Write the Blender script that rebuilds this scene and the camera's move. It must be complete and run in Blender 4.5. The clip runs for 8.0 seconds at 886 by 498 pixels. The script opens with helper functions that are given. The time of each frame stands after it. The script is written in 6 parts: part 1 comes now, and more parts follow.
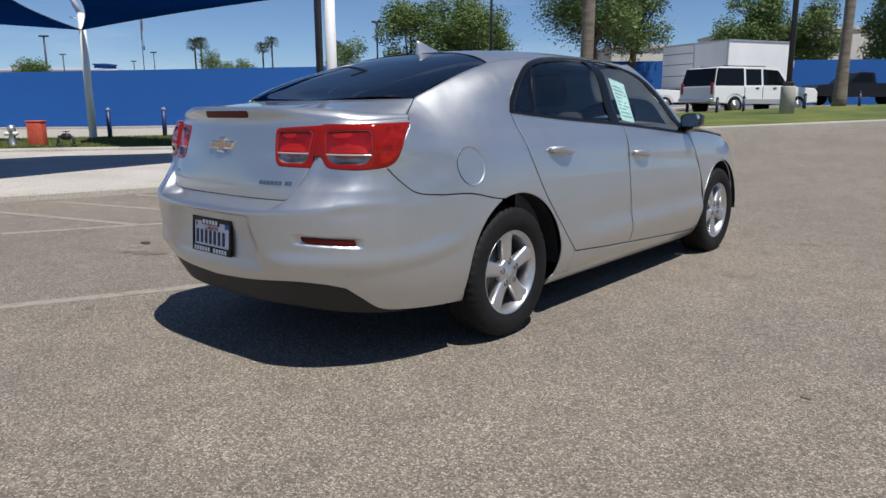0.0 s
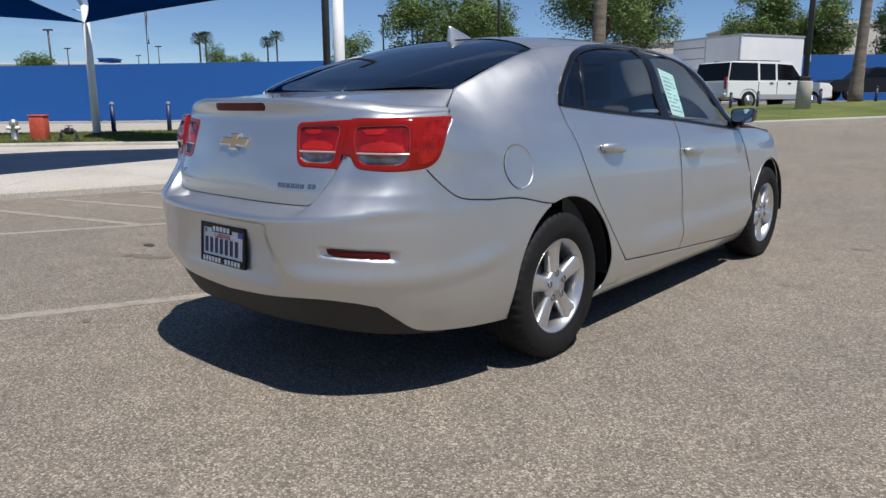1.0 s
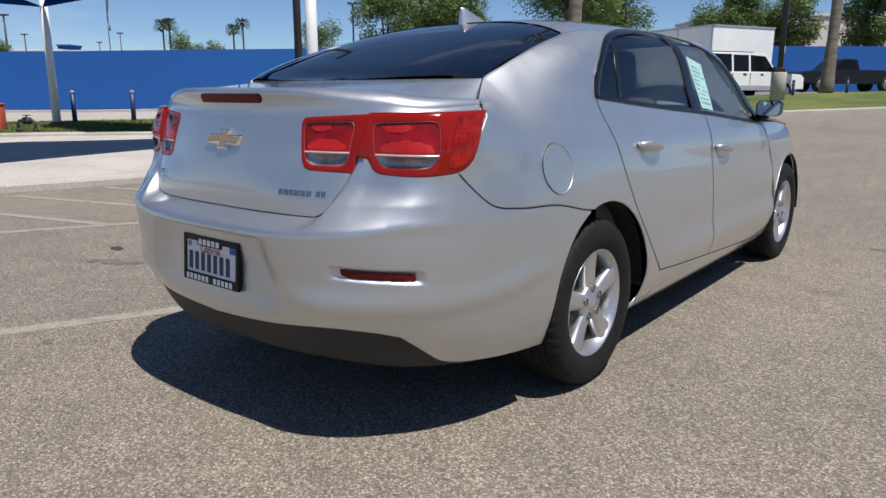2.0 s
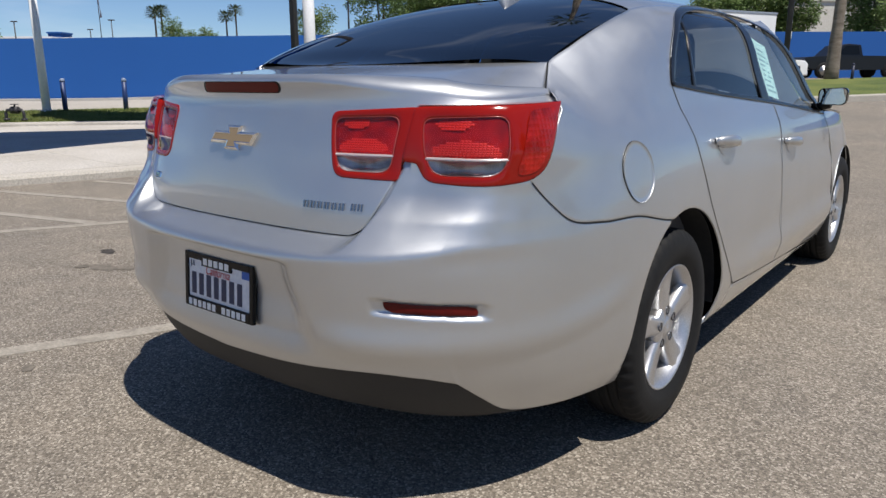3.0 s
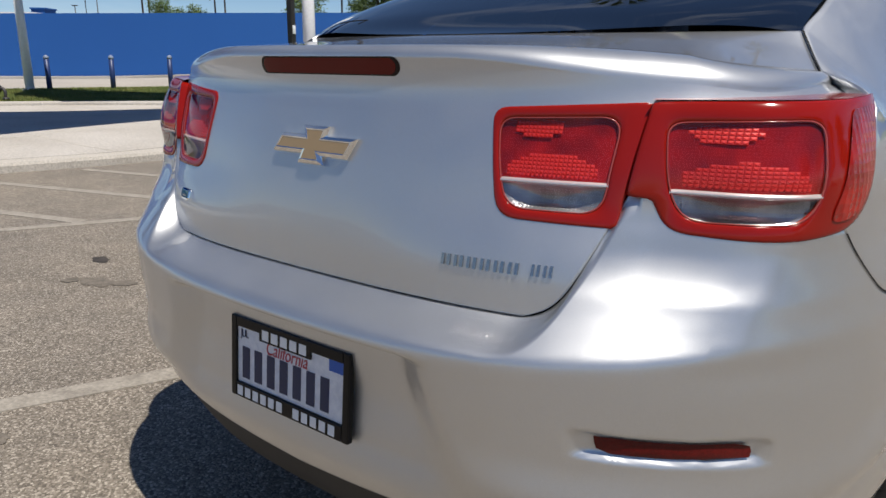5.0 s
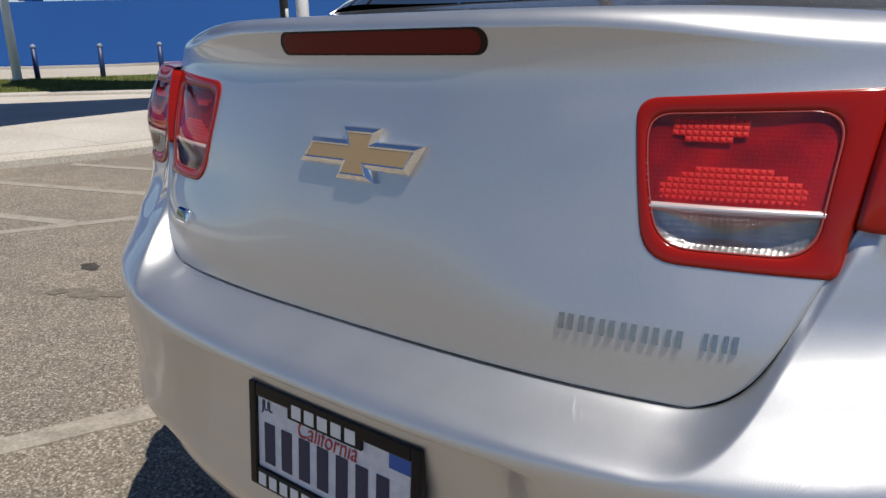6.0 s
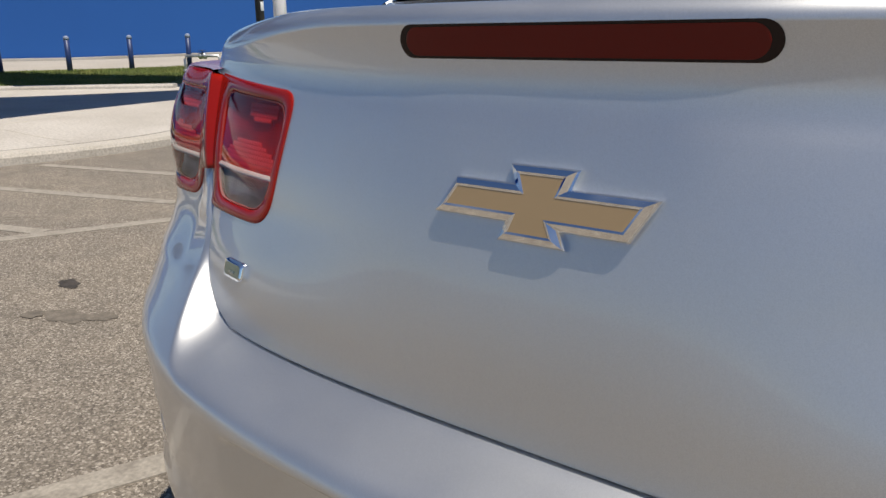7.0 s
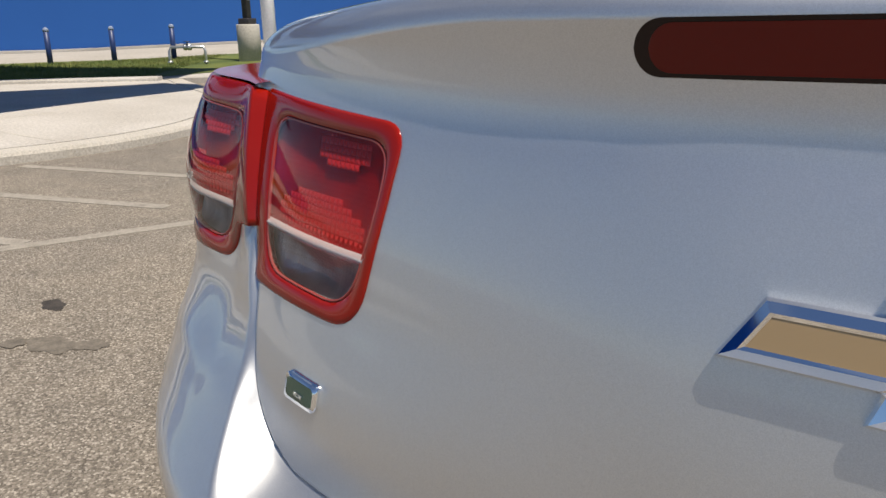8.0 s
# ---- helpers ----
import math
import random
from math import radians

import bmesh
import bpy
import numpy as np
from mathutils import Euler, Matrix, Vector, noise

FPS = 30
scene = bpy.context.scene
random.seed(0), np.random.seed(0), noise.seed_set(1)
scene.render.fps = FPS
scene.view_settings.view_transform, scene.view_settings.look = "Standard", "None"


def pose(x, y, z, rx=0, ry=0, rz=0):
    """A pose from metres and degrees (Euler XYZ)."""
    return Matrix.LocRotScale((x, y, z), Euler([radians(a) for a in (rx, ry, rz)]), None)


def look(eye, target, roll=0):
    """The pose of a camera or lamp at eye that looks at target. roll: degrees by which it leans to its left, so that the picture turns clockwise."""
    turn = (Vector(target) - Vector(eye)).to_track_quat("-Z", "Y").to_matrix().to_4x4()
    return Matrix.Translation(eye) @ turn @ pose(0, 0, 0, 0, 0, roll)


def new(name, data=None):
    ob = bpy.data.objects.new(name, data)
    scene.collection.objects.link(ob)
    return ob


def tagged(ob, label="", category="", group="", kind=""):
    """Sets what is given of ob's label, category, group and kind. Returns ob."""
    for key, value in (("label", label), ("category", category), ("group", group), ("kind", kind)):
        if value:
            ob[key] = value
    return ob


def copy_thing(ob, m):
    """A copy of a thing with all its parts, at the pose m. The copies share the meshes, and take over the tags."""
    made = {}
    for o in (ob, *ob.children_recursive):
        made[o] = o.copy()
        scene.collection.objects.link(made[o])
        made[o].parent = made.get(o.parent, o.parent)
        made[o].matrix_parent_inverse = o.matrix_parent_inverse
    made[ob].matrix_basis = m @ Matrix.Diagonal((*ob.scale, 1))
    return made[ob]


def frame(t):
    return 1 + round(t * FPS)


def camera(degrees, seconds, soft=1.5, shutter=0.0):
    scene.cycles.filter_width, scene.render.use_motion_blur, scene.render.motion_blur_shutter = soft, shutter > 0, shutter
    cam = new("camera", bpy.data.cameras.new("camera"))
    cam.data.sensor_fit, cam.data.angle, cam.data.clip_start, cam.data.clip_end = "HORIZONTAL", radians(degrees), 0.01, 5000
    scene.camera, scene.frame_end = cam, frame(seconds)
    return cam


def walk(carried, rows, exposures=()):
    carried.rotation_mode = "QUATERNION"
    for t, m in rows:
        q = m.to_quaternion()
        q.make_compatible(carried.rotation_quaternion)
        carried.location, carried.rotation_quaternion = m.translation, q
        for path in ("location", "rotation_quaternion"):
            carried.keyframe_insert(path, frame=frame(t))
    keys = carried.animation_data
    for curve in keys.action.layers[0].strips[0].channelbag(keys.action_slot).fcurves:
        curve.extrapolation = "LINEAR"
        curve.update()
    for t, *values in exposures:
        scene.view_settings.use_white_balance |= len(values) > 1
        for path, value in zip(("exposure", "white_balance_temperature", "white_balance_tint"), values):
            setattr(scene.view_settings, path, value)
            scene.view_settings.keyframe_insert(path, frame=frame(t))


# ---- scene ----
cam = camera(64.0, 8.0)
PATH = [
    (0, (2.855, -2.795, 1.137), (1.568, -1.316, 0.74), -0.3),
    (0.5, (2.684, -2.73, 1.131), (1.421, -1.234, 0.72), -0.3),
    (1, (2.478, -2.597, 1.124), (1.184, -1.127, 0.714), -0.2),
    (1.5, (2.275, -2.511, 1.129), (1.021, -1.011, 0.707), -0.1),
    (3, (1.658, -2.194, 1.128), (0.45, -0.671, 0.657), -0.1),
    (3.5, (1.493, -2.084, 1.12), (0.284, -0.572, 0.619), 0.1),
    (4, (1.3, -2.003, 1.118), (0.097, -0.483, 0.624), -0.5),
    (4.5, (1.099, -1.946, 1.12), (-0.08, -0.411, 0.618), 0.8),
    (6, (0.617, -1.66, 1.105), (-0.544, -0.133, 0.539), -0.7),
    (6.5, (0.438, -1.594, 1.106), (-0.707, -0.052, 0.546), -0.5),
    (7, (0.27, -1.544, 1.108), (-0.826, 0.026, 0.53), -0.2),
    (7.5, (0.117, -1.465, 1.107), (-0.948, 0.124, 0.525), -0.8),
    (8, (-0.031, -1.374, 1.116), (-1.095, 0.208, 0.508), -0.7),
]
walk(cam, [(t, look(eye, target, roll)) for t, eye, target, roll in PATH],
     [(0, 0.0, 6500, 10), (1.5, 0.10, 6550, 10), (3, 0.14, 6650, 10), (6, 0.06, 6950, 10), (7, 0.11, 7100, 10), (8, 0.23, 7250, 10)])

# ---- light ----
SUN = Vector((0.42, -0.10, 1.0)).normalized()
world = bpy.data.worlds.new("sky")
scene.world = world
world.use_nodes = True
wn = world.node_tree.nodes
sky = wn.new("ShaderNodeTexSky")
sky.sky_type, sky.sun_disc = "NISHITA", False
sky.sun_elevation = math.asin(SUN.z)
sky.sun_rotation = math.atan2(SUN.x, SUN.y)
sky.altitude, sky.air_density, sky.dust_density, sky.ozone_density = 2200, 1.0, 0.1, 6.0
tint = wn.new("ShaderNodeMix")         # clear desert air: a deeper blue
tint.data_type, tint.blend_type = "RGBA", "MULTIPLY"
tint.inputs[0].default_value, tint.inputs[7].default_value = 1.0, (0.93, 0.98, 1.05, 1)
world.node_tree.links.new(sky.outputs["Color"], tint.inputs[6])
where = wn.new("ShaderNodeTexCoord")
squash = wn.new("ShaderNodeMapping")
squash.inputs["Scale"].default_value = (1.4, 1.4, 7.0)
wisp = wn.new("ShaderNodeTexNoise")    # thin high cloud
wisp.inputs["Scale"].default_value, wisp.inputs["Detail"].default_value = 2.2, 7.0
thin = wn.new("ShaderNodeMapRange")
thin.inputs["From Min"].default_value, thin.inputs["From Max"].default_value, thin.inputs["To Max"].default_value = 0.54, 0.80, 0.30
cloud = wn.new("ShaderNodeMix")
cloud.data_type = "RGBA"
cloud.inputs[7].default_value = (9.5, 10.0, 10.8, 1)
for a, b in ((where.outputs["Generated"], squash.inputs["Vector"]), (squash.outputs["Vector"], wisp.inputs["Vector"]), (wisp.outputs["Fac"], thin.inputs["Value"]),
             (thin.outputs["Result"], cloud.inputs[0]), (tint.outputs[2], cloud.inputs[6]), (cloud.outputs[2], wn["Background"].inputs["Color"])):
    world.node_tree.links.new(a, b)
wn["Background"].inputs["Strength"].default_value = 0.087
sun = new("sun", bpy.data.lights.new("sun", "SUN"))
sun.data.energy, sun.data.angle, sun.data.color = 5.0, radians(0.53), (1.0, 0.965, 0.91)
sun.matrix_world = look(SUN * 60, (0, 0, 0))


# ---- materials ----
def material(name, colour, rough=0.6, metal=0.0, **more):
    m = bpy.data.materials.new(name)
    m.use_nodes = True
    b = m.node_tree.nodes["Principled BSDF"]
    b.inputs["Base Color"].default_value = (*colour, 1)
    b.inputs["Roughness"].default_value = rough
    b.inputs["Metallic"].default_value = metal
    for key, value in more.items():
        b.inputs[key.replace("_", " ")].default_value = value
    return m


def add(m, kind, **values):
    n = m.node_tree.nodes.new(kind)
    for key, value in values.items():
        n.inputs[key.replace("_", " ")].default_value = value
    return n


def link(m, a, b):
    m.node_tree.links.new(a, b)


def noise_node(m, size, detail=4, where="Object", stretch=(1, 1, 1)):
    """Noise with a grain of about that many metres."""
    c = m.node_tree.nodes.new("ShaderNodeTexCoord")
    p = m.node_tree.nodes.new("ShaderNodeMapping")
    p.inputs["Scale"].default_value = stretch
    n = add(m, "ShaderNodeTexNoise", Scale=1.0 / size, Detail=detail)
    link(m, c.outputs[where], p.inputs["Vector"])
    link(m, p.outputs["Vector"], n.inputs["Vector"])
    return n.outputs["Fac"]


def ramp(m, fac, *stops):
    r = m.node_tree.nodes.new("ShaderNodeValToRGB")
    while len(r.color_ramp.elements) < len(stops):
        r.color_ramp.elements.new(0.5)
    for e, (at, colour) in zip(r.color_ramp.elements, stops):
        e.position, e.color = at, (*colour, 1) if len(colour) == 3 else colour
    link(m, fac, r.inputs["Fac"])
    return r.outputs["Color"]


def mix(m, fac, a, b, blend="MIX"):
    n = m.node_tree.nodes.new("ShaderNodeMix")
    n.data_type, n.blend_type = "RGBA", blend
    for value, at in ((fac, 0), (a, 6), (b, 7)):
        if isinstance(value, (int, float)):
            n.inputs[at].default_value = value
        elif isinstance(value, tuple):
            n.inputs[at].default_value = (*value, 1)
        else:
            link(m, value, n.inputs[at])
    return n.outputs[2]


def surface(m):
    return m.node_tree.nodes["Principled BSDF"]


def bump(m, height, strength=0.3, distance=0.01, onto=None):
    n = add(m, "ShaderNodeBump", Strength=strength, Distance=distance)
    link(m, height, n.inputs["Height"])
    link(m, n.outputs["Normal"], (onto or surface(m)).inputs["Normal"])


def varied(name, colours, size, rough=0.8, grain=None, relief=0.2, depth=0.01, metal=0.0, stretch=(1, 1, 1), **more):
    """A surface with broad variation between colours and a fine grain."""
    m = material(name, colours[0], rough, metal, **more)
    k = len(colours) - 1
    c = ramp(m, noise_node(m, size, 5, stretch=stretch), *[(0.3 + 0.4 * i / max(1, k), c) for i, c in enumerate(colours)])
    g = noise_node(m, grain or size / 12, 3, stretch=stretch)
    c = mix(m, 0.35, c, ramp(m, g, (0.3, (0.25, 0.25, 0.25)), (0.7, (0.85, 0.85, 0.85))), "OVERLAY")
    link(m, c, surface(m).inputs["Base Color"])
    if relief:
        bump(m, g, relief, depth)
    return m


def make_asphalt():
    m = material("asphalt", (0.2, 0.18, 0.16), 0.9)
    c = m.node_tree.nodes.new("ShaderNodeTexCoord")
    v = add(m, "ShaderNodeTexVoronoi", Scale=150.0, Randomness=1.0)
    link(m, c.outputs["Object"], v.inputs["Vector"])
    v2 = add(m, "ShaderNodeTexVoronoi", Scale=330.0, Randomness=1.0)
    link(m, c.outputs["Object"], v2.inputs["Vector"])
    sep = m.node_tree.nodes.new("ShaderNodeSeparateColor")
    link(m, v.outputs["Color"], sep.inputs["Color"])
    stone = ramp(m, sep.outputs["Red"], (0.0, (0.120, 0.102, 0.081)), (0.45, (0.225, 0.196, 0.160)), (0.75, (0.29, 0.255, 0.211)), (1.0, (0.49, 0.445, 0.38)))
    rim = ramp(m, v.outputs["Distance"], (0.15, (1, 1, 1)), (0.75, (0.42, 0.41, 0.40)))
    stone = mix(m, 0.5, stone, rim, "MULTIPLY")
    fine = ramp(m, v2.outputs["Distance"], (0.1, (1.15, 1.15, 1.15)), (0.8, (0.75, 0.75, 0.75)))
    stone = mix(m, 0.45, stone, fine, "MULTIPLY")
    broad = ramp(m, noise_node(m, 2.5, 5), (0.3, (0.86, 0.86, 0.88)), (0.7, (1.1, 1.08, 1.05)))
    stone = mix(m, 1.0, stone, broad, "MULTIPLY")
    patchy = ramp(m, noise_node(m, 0.25, 4), (0.35, (0.92, 0.92, 0.92)), (0.65, (1.07, 1.06, 1.05)))
    stone = mix(m, 1.0, stone, patchy, "MULTIPLY")
    spot = ramp(m, noise_node(m, 0.55, 2), (0.24, (0.55, 0.53, 0.5)), (0.30, (1, 1, 1)))
    stone = mix(m, 0.6, stone, spot, "MULTIPLY")
    link(m, stone, surface(m).inputs["Base Color"])
    bump(m, v.outputs["Distance"], 0.45, -0.004)
    return m


def make_paint():
    """Silver car paint: metallic flakes under a clear coat."""
    m = material("silver_paint", (0.6, 0.6, 0.6), 0.44, 0.91, Coat_Weight=1.0, Coat_Roughness=0.03)
    f = add(m, "ShaderNodeTexVoronoi", Scale=2600.0)
    c = m.node_tree.nodes.new("ShaderNodeTexCoord")
    link(m, c.outputs["Object"], f.inputs["Vector"])
    sep = m.node_tree.nodes.new("ShaderNodeSeparateColor")
    link(m, f.outputs["Color"], sep.inputs["Color"])
    tone = ramp(m, sep.outputs["Red"], (0.0, (0.545, 0.558, 0.574)), (1.0, (0.655, 0.668, 0.685)))
    dust = ramp(m, noise_node(m, 0.5, 6), (0.35, (1, 1, 1)), (0.75, (0.93, 0.925, 0.91)))
    link(m, mix(m, 1.0, tone, dust, "MULTIPLY"), surface(m).inputs["Base Color"])
    r = add(m, "ShaderNodeMapRange", From_Min=0.3, From_Max=0.7, To_Min=0.41, To_Max=0.45)
    link(m, noise_node(m, 0.08, 5), r.inputs["Value"])
    link(m, r.outputs["Result"], surface(m).inputs["Roughness"])
    return m


def make_glass(name, tint, gloss_rough=0.0, ior=1.5):
    """A tinted pane: light passes straight through, and the surface mirrors by Fresnel."""
    m = bpy.data.materials.new(name)
    m.use_nodes = True
    nt = m.node_tree
    nt.nodes.remove(nt.nodes["Principled BSDF"])
    t = add(m, "ShaderNodeBsdfTransparent", Color=(*tint, 1))
    g = add(m, "ShaderNodeBsdfGlossy", Color=(1, 1, 1, 1), Roughness=gloss_rough)
    f = add(m, "ShaderNodeFresnel", IOR=ior)
    x = nt.nodes.new("ShaderNodeMixShader")
    link(m, f.outputs["Fac"], x.inputs[0])
    link(m, t.outputs[0], x.inputs[1])
    link(m, g.outputs[0], x.inputs[2])
    link(m, x.outputs[0], nt.nodes["Material Output"].inputs["Surface"])
    return m


ASPHALT = make_asphalt()
PAINT = make_paint()
CONCRETE = varied("concrete", ((0.37, 0.34, 0.30), (0.43, 0.40, 0.36), (0.48, 0.45, 0.41)), 1.6, 0.9, 0.03, 0.15, 0.004)
KERB_CONCRETE = varied("kerb_concrete", ((0.38, 0.35, 0.30), (0.47, 0.435, 0.385)), 0.8, 0.9, 0.02, 0.2, 0.004)
LINE_PAINT = varied("worn_line_paint", ((0.20, 0.178, 0.15), (0.29, 0.262, 0.222), (0.235, 0.21, 0.176)), 0.12, 0.9, 0.012, 0.4, 0.003)
GRASS = varied("lawn", ((0.052, 0.076, 0.014), (0.092, 0.118, 0.022), (0.145, 0.155, 0.036)), 1.5, 0.95, 0.05, 0.6, 0.03)
WALL_BLUE = material("blue_wall_paint", (0.007, 0.08, 0.34), 0.75)
faded = ramp(WALL_BLUE, noise_node(WALL_BLUE, 6.0, 6, stretch=(1, 1, 0.3)), (0.3, (0.0035, 0.080, 0.315)), (0.7, (0.0055, 0.092, 0.345)))
link(WALL_BLUE, faded, surface(WALL_BLUE).inputs["Base Color"])
POST_BLUE = varied("navy_post_paint", ((0.012, 0.03, 0.11), (0.018, 0.04, 0.14)), 0.4, 0.45, 0.05, 0.1, 0.002)
SAIL_BLUE = varied("shade_cloth", ((0.002, 0.036, 0.26), (0.003, 0.044, 0.30)), 0.6, 0.95, 0.02, 0.3, 0.003, Specular_IOR_Level=0.0)
WHITE_STEEL = varied("white_steel_paint", ((0.74, 0.75, 0.76), (0.80, 0.81, 0.82)), 0.5, 0.45, 0.05, 0.05, 0.002)
DARK_STEEL = varied("dark_bronze_steel", ((0.022, 0.02, 0.022), (0.035, 0.032, 0.035)), 0.4, 0.5, 0.05, 0.1, 0.002)
GALVANISED = varied("galvanised_steel", ((0.45, 0.46, 0.48), (0.58, 0.59, 0.60)), 0.2, 0.4, 0.03, 0.1, 0.001, metal=0.8)
RED_BOX = varied("faded_red_paint", ((0.50, 0.075, 0.04), (0.60, 0.11, 0.06)), 0.4, 0.6, 0.04, 0.1, 0.002)
BARK = varied("palm_bark", ((0.13, 0.10, 0.078), (0.20, 0.165, 0.135), (0.25, 0.21, 0.175)), 0.5, 0.95, 0.04, 0.8, 0.03, stretch=(1, 1, 4))
TREE_BARK = varied("dark_bark", ((0.07, 0.05, 0.035), (0.13, 0.10, 0.07)), 0.3, 0.95, 0.04, 0.8, 0.03)
TYRE = varied("tyre_rubber", ((0.007, 0.007, 0.0075), (0.012, 0.012, 0.012)), 0.1, 0.7, 0.01, 0.15, 0.001, Specular_IOR_Level=0.25)
BLACK_TRIM = varied("black_textured_plastic", ((0.013, 0.013, 0.013), (0.021, 0.020, 0.020)), 0.2, 0.6, 0.004, 0.2, 0.0006)
GLOSS_BLACK = material("gloss_black", (0.008, 0.008, 0.009), 0.15, 0.0, Specular_IOR_Level=0.22)
# near-black colour that stands for shade in gaps and hollows
SHADE_BLACK = material("shade_black", (0.004, 0.004, 0.004), 0.9)
ALLOY = varied("machined_alloy", ((0.56, 0.56, 0.57), (0.64, 0.64, 0.65)), 0.15, 0.36, 0.004, 0.05, 0.0003, metal=0.9)
LETTER_CHROME = material("letter_chrome", (0.36, 0.36, 0.37), 0.22, 1.0)
CHROME = material("chrome", (0.86, 0.87, 0.88), 0.06, 1.0)
GOLD = material("gold_insert", (0.40, 0.275, 0.145), 0.42, 0.35, Coat_Weight=0.15)
TINTED = make_glass("tinted_window", (0.86, 0.93, 0.94), 0.0, 1.5)
REAR_TINT = make_glass("dark_rear_window", (0.05, 0.065, 0.075), 0.0, 2.5)
SEAT = varied("grey_seat_cloth", ((0.012, 0.012, 0.013), (0.02, 0.02, 0.021)), 0.1, 0.9, 0.004, 0.4, 0.001)
TRIM_GREY = varied("interior_grey", ((0.06, 0.06, 0.065), (0.09, 0.09, 0.095)), 0.2, 0.7, 0.01, 0.1, 0.001)
MIRROR = material("mirror_glass", (0.55, 0.57, 0.58), 0.01, 1.0)


LENS_CLEAR = make_glass("clear_lens", (0.90, 0.90, 0.90), 0.0, 1.32)

REFLECT_RED = varied("dark_red_reflector", ((0.085, 0.004, 0.004), (0.12, 0.006, 0.005)), 0.03, 0.2, 0.004, 0.15, 0.0005, Specular_IOR_Level=0.25)


def make_ribbed(name, colour, rough, cell, metal=0.0, relief=0.6, **more):
    """Moulded lens or reflector with fine prisms."""
    m = material(name, colour, rough, metal, **more)
    c = m.node_tree.nodes.new("ShaderNodeTexCoord")
    v = add(m, "ShaderNodeTexVoronoi", Scale=1.0 / cell, Randomness=0.15)
    link(m, c.outputs["Object"], v.inputs["Vector"])
    shade = ramp(m, noise_node(m, 0.05, 2), (0.35, tuple(0.6 * k for k in colour)), (0.65, tuple(min(1.0, 1.25 * k) for k in colour)))
    link(m, shade, surface(m).inputs["Base Color"])
    bump(m, v.outputs["Distance"], relief, 0.002)
    return m


LENS_RIM = material("red_rim", (0.25, 0.008, 0.004), 0.10, 0.0, Specular_IOR_Level=0.35)
# brighter than the lens red: the prisms' sunlit glow is in the colour
LENS_PRISM_GLOW = material("red_prism_glow", (0.62, 0.018, 0.015), 0.45, 0.2)
LENS_EDGE = material("lens_edge", (0.33, 0.06, 0.055), 0.15)
LENS_SIDE = make_ribbed("red_side_lens", (0.44, 0.012, 0.006), 0.22, 0.013, 0.45, 1.0, Coat_Weight=0.3)
LENS_RED = make_ribbed("red_lens", (0.36, 0.009, 0.008), 0.22, 0.0045, 0.25, 0.10)
LAMP_SILVER = make_ribbed("lamp_reflector", (0.44, 0.44, 0.46), 0.35, 0.0055, 0.8, 0.35)
BAR_CHROME = material("satin_bar", (0.80, 0.80, 0.82), 0.25, 0.6)
BADGE_GREEN = material("badge_green", (0.015, 0.07, 0.05), 0.2, 0.2, Coat_Weight=1.0)
PLATE_WHITE = varied("plate_white", ((0.66, 0.67, 0.72), (0.72, 0.73, 0.77)), 0.1, 0.45, 0.01, 0.05, 0.0003)
PLATE_INK = material("plate_ink", (0.015, 0.022, 0.07), 0.5)
FRAME_WHITE = material("frame_white", (0.80, 0.80, 0.80), 0.5)
SCRIPT_RED = material("script_red", (0.42, 0.03, 0.04), 0.5)
STICKER_BLUE = material("sticker_blue", (0.02, 0.10, 0.42), 0.5)
LUG_DARK = material("lug_steel", (0.12, 0.12, 0.125), 0.35, 0.8)
DISC_STEEL = varied("brake_steel", ((0.16, 0.15, 0.145), (0.24, 0.23, 0.22)), 0.1, 0.5, 0.01, 0.1, 0.0005, metal=0.7)
LINER = varied("black_liner", ((0.010, 0.010, 0.010), (0.016, 0.015, 0.015)), 0.2, 0.9, 0.02, 0.2, 0.001)
HEADLINING = varied("headlining_cloth", ((0.12, 0.12, 0.12), (0.15, 0.15, 0.15)), 0.2, 0.95, 0.01, 0.2, 0.001)
LINING_DARK = varied("dark_pillar_lining", ((0.030, 0.030, 0.032), (0.045, 0.045, 0.047)), 0.2, 0.9, 0.01, 0.1, 0.001)
PAPER = varied("printed_paper", ((0.42, 0.62, 0.60), (0.50, 0.70, 0.67)), 0.1, 0.8, 0.02, 0.0, 0.001)
PRINT_GREY = material("print_grey", (0.20, 0.30, 0.30), 0.8)
PAVING = varied("tan_paving", ((0.34, 0.31, 0.265), (0.40, 0.365, 0.32)), 2.0, 0.9, 0.04, 0.2, 0.004)
GRASS_BLADE = varied("grass_blade", ((0.06, 0.10, 0.02), (0.12, 0.15, 0.035), (0.20, 0.19, 0.06)), 0.8, 0.8, 0.05, 0.0)
OIL = varied("oil", ((0.022, 0.019, 0.016), (0.06, 0.05, 0.042)), 0.06, 0.8, 0.01, 0.3, 0.003)
LEAF = varied("tree_leaf", ((0.055, 0.100, 0.020), (0.092, 0.150, 0.030), (0.14, 0.195, 0.045)), 1.2, 0.6, 0.2, 0.0)
PALM_LEAF = varied("palm_leaf", ((0.030, 0.055, 0.018), (0.06, 0.085, 0.03)), 0.8, 0.6, 0.2, 0.0)
WHITE_CAR = material("white_car_paint", (0.78, 0.78, 0.77), 0.3, 0.0, Coat_Weight=0.6)
GREY_CAR = material("grey_lower_paint", (0.42, 0.42, 0.43), 0.4, 0.2)
BLACK_CAR = material("black_car_paint", (0.008, 0.008, 0.010), 0.3, 0.0, Coat_Weight=0.15, Specular_IOR_Level=0.3)
DARK_GLASS = material("dark_vehicle_glass", (0.006, 0.007, 0.008), 0.08, 0.0, Specular_IOR_Level=0.22)
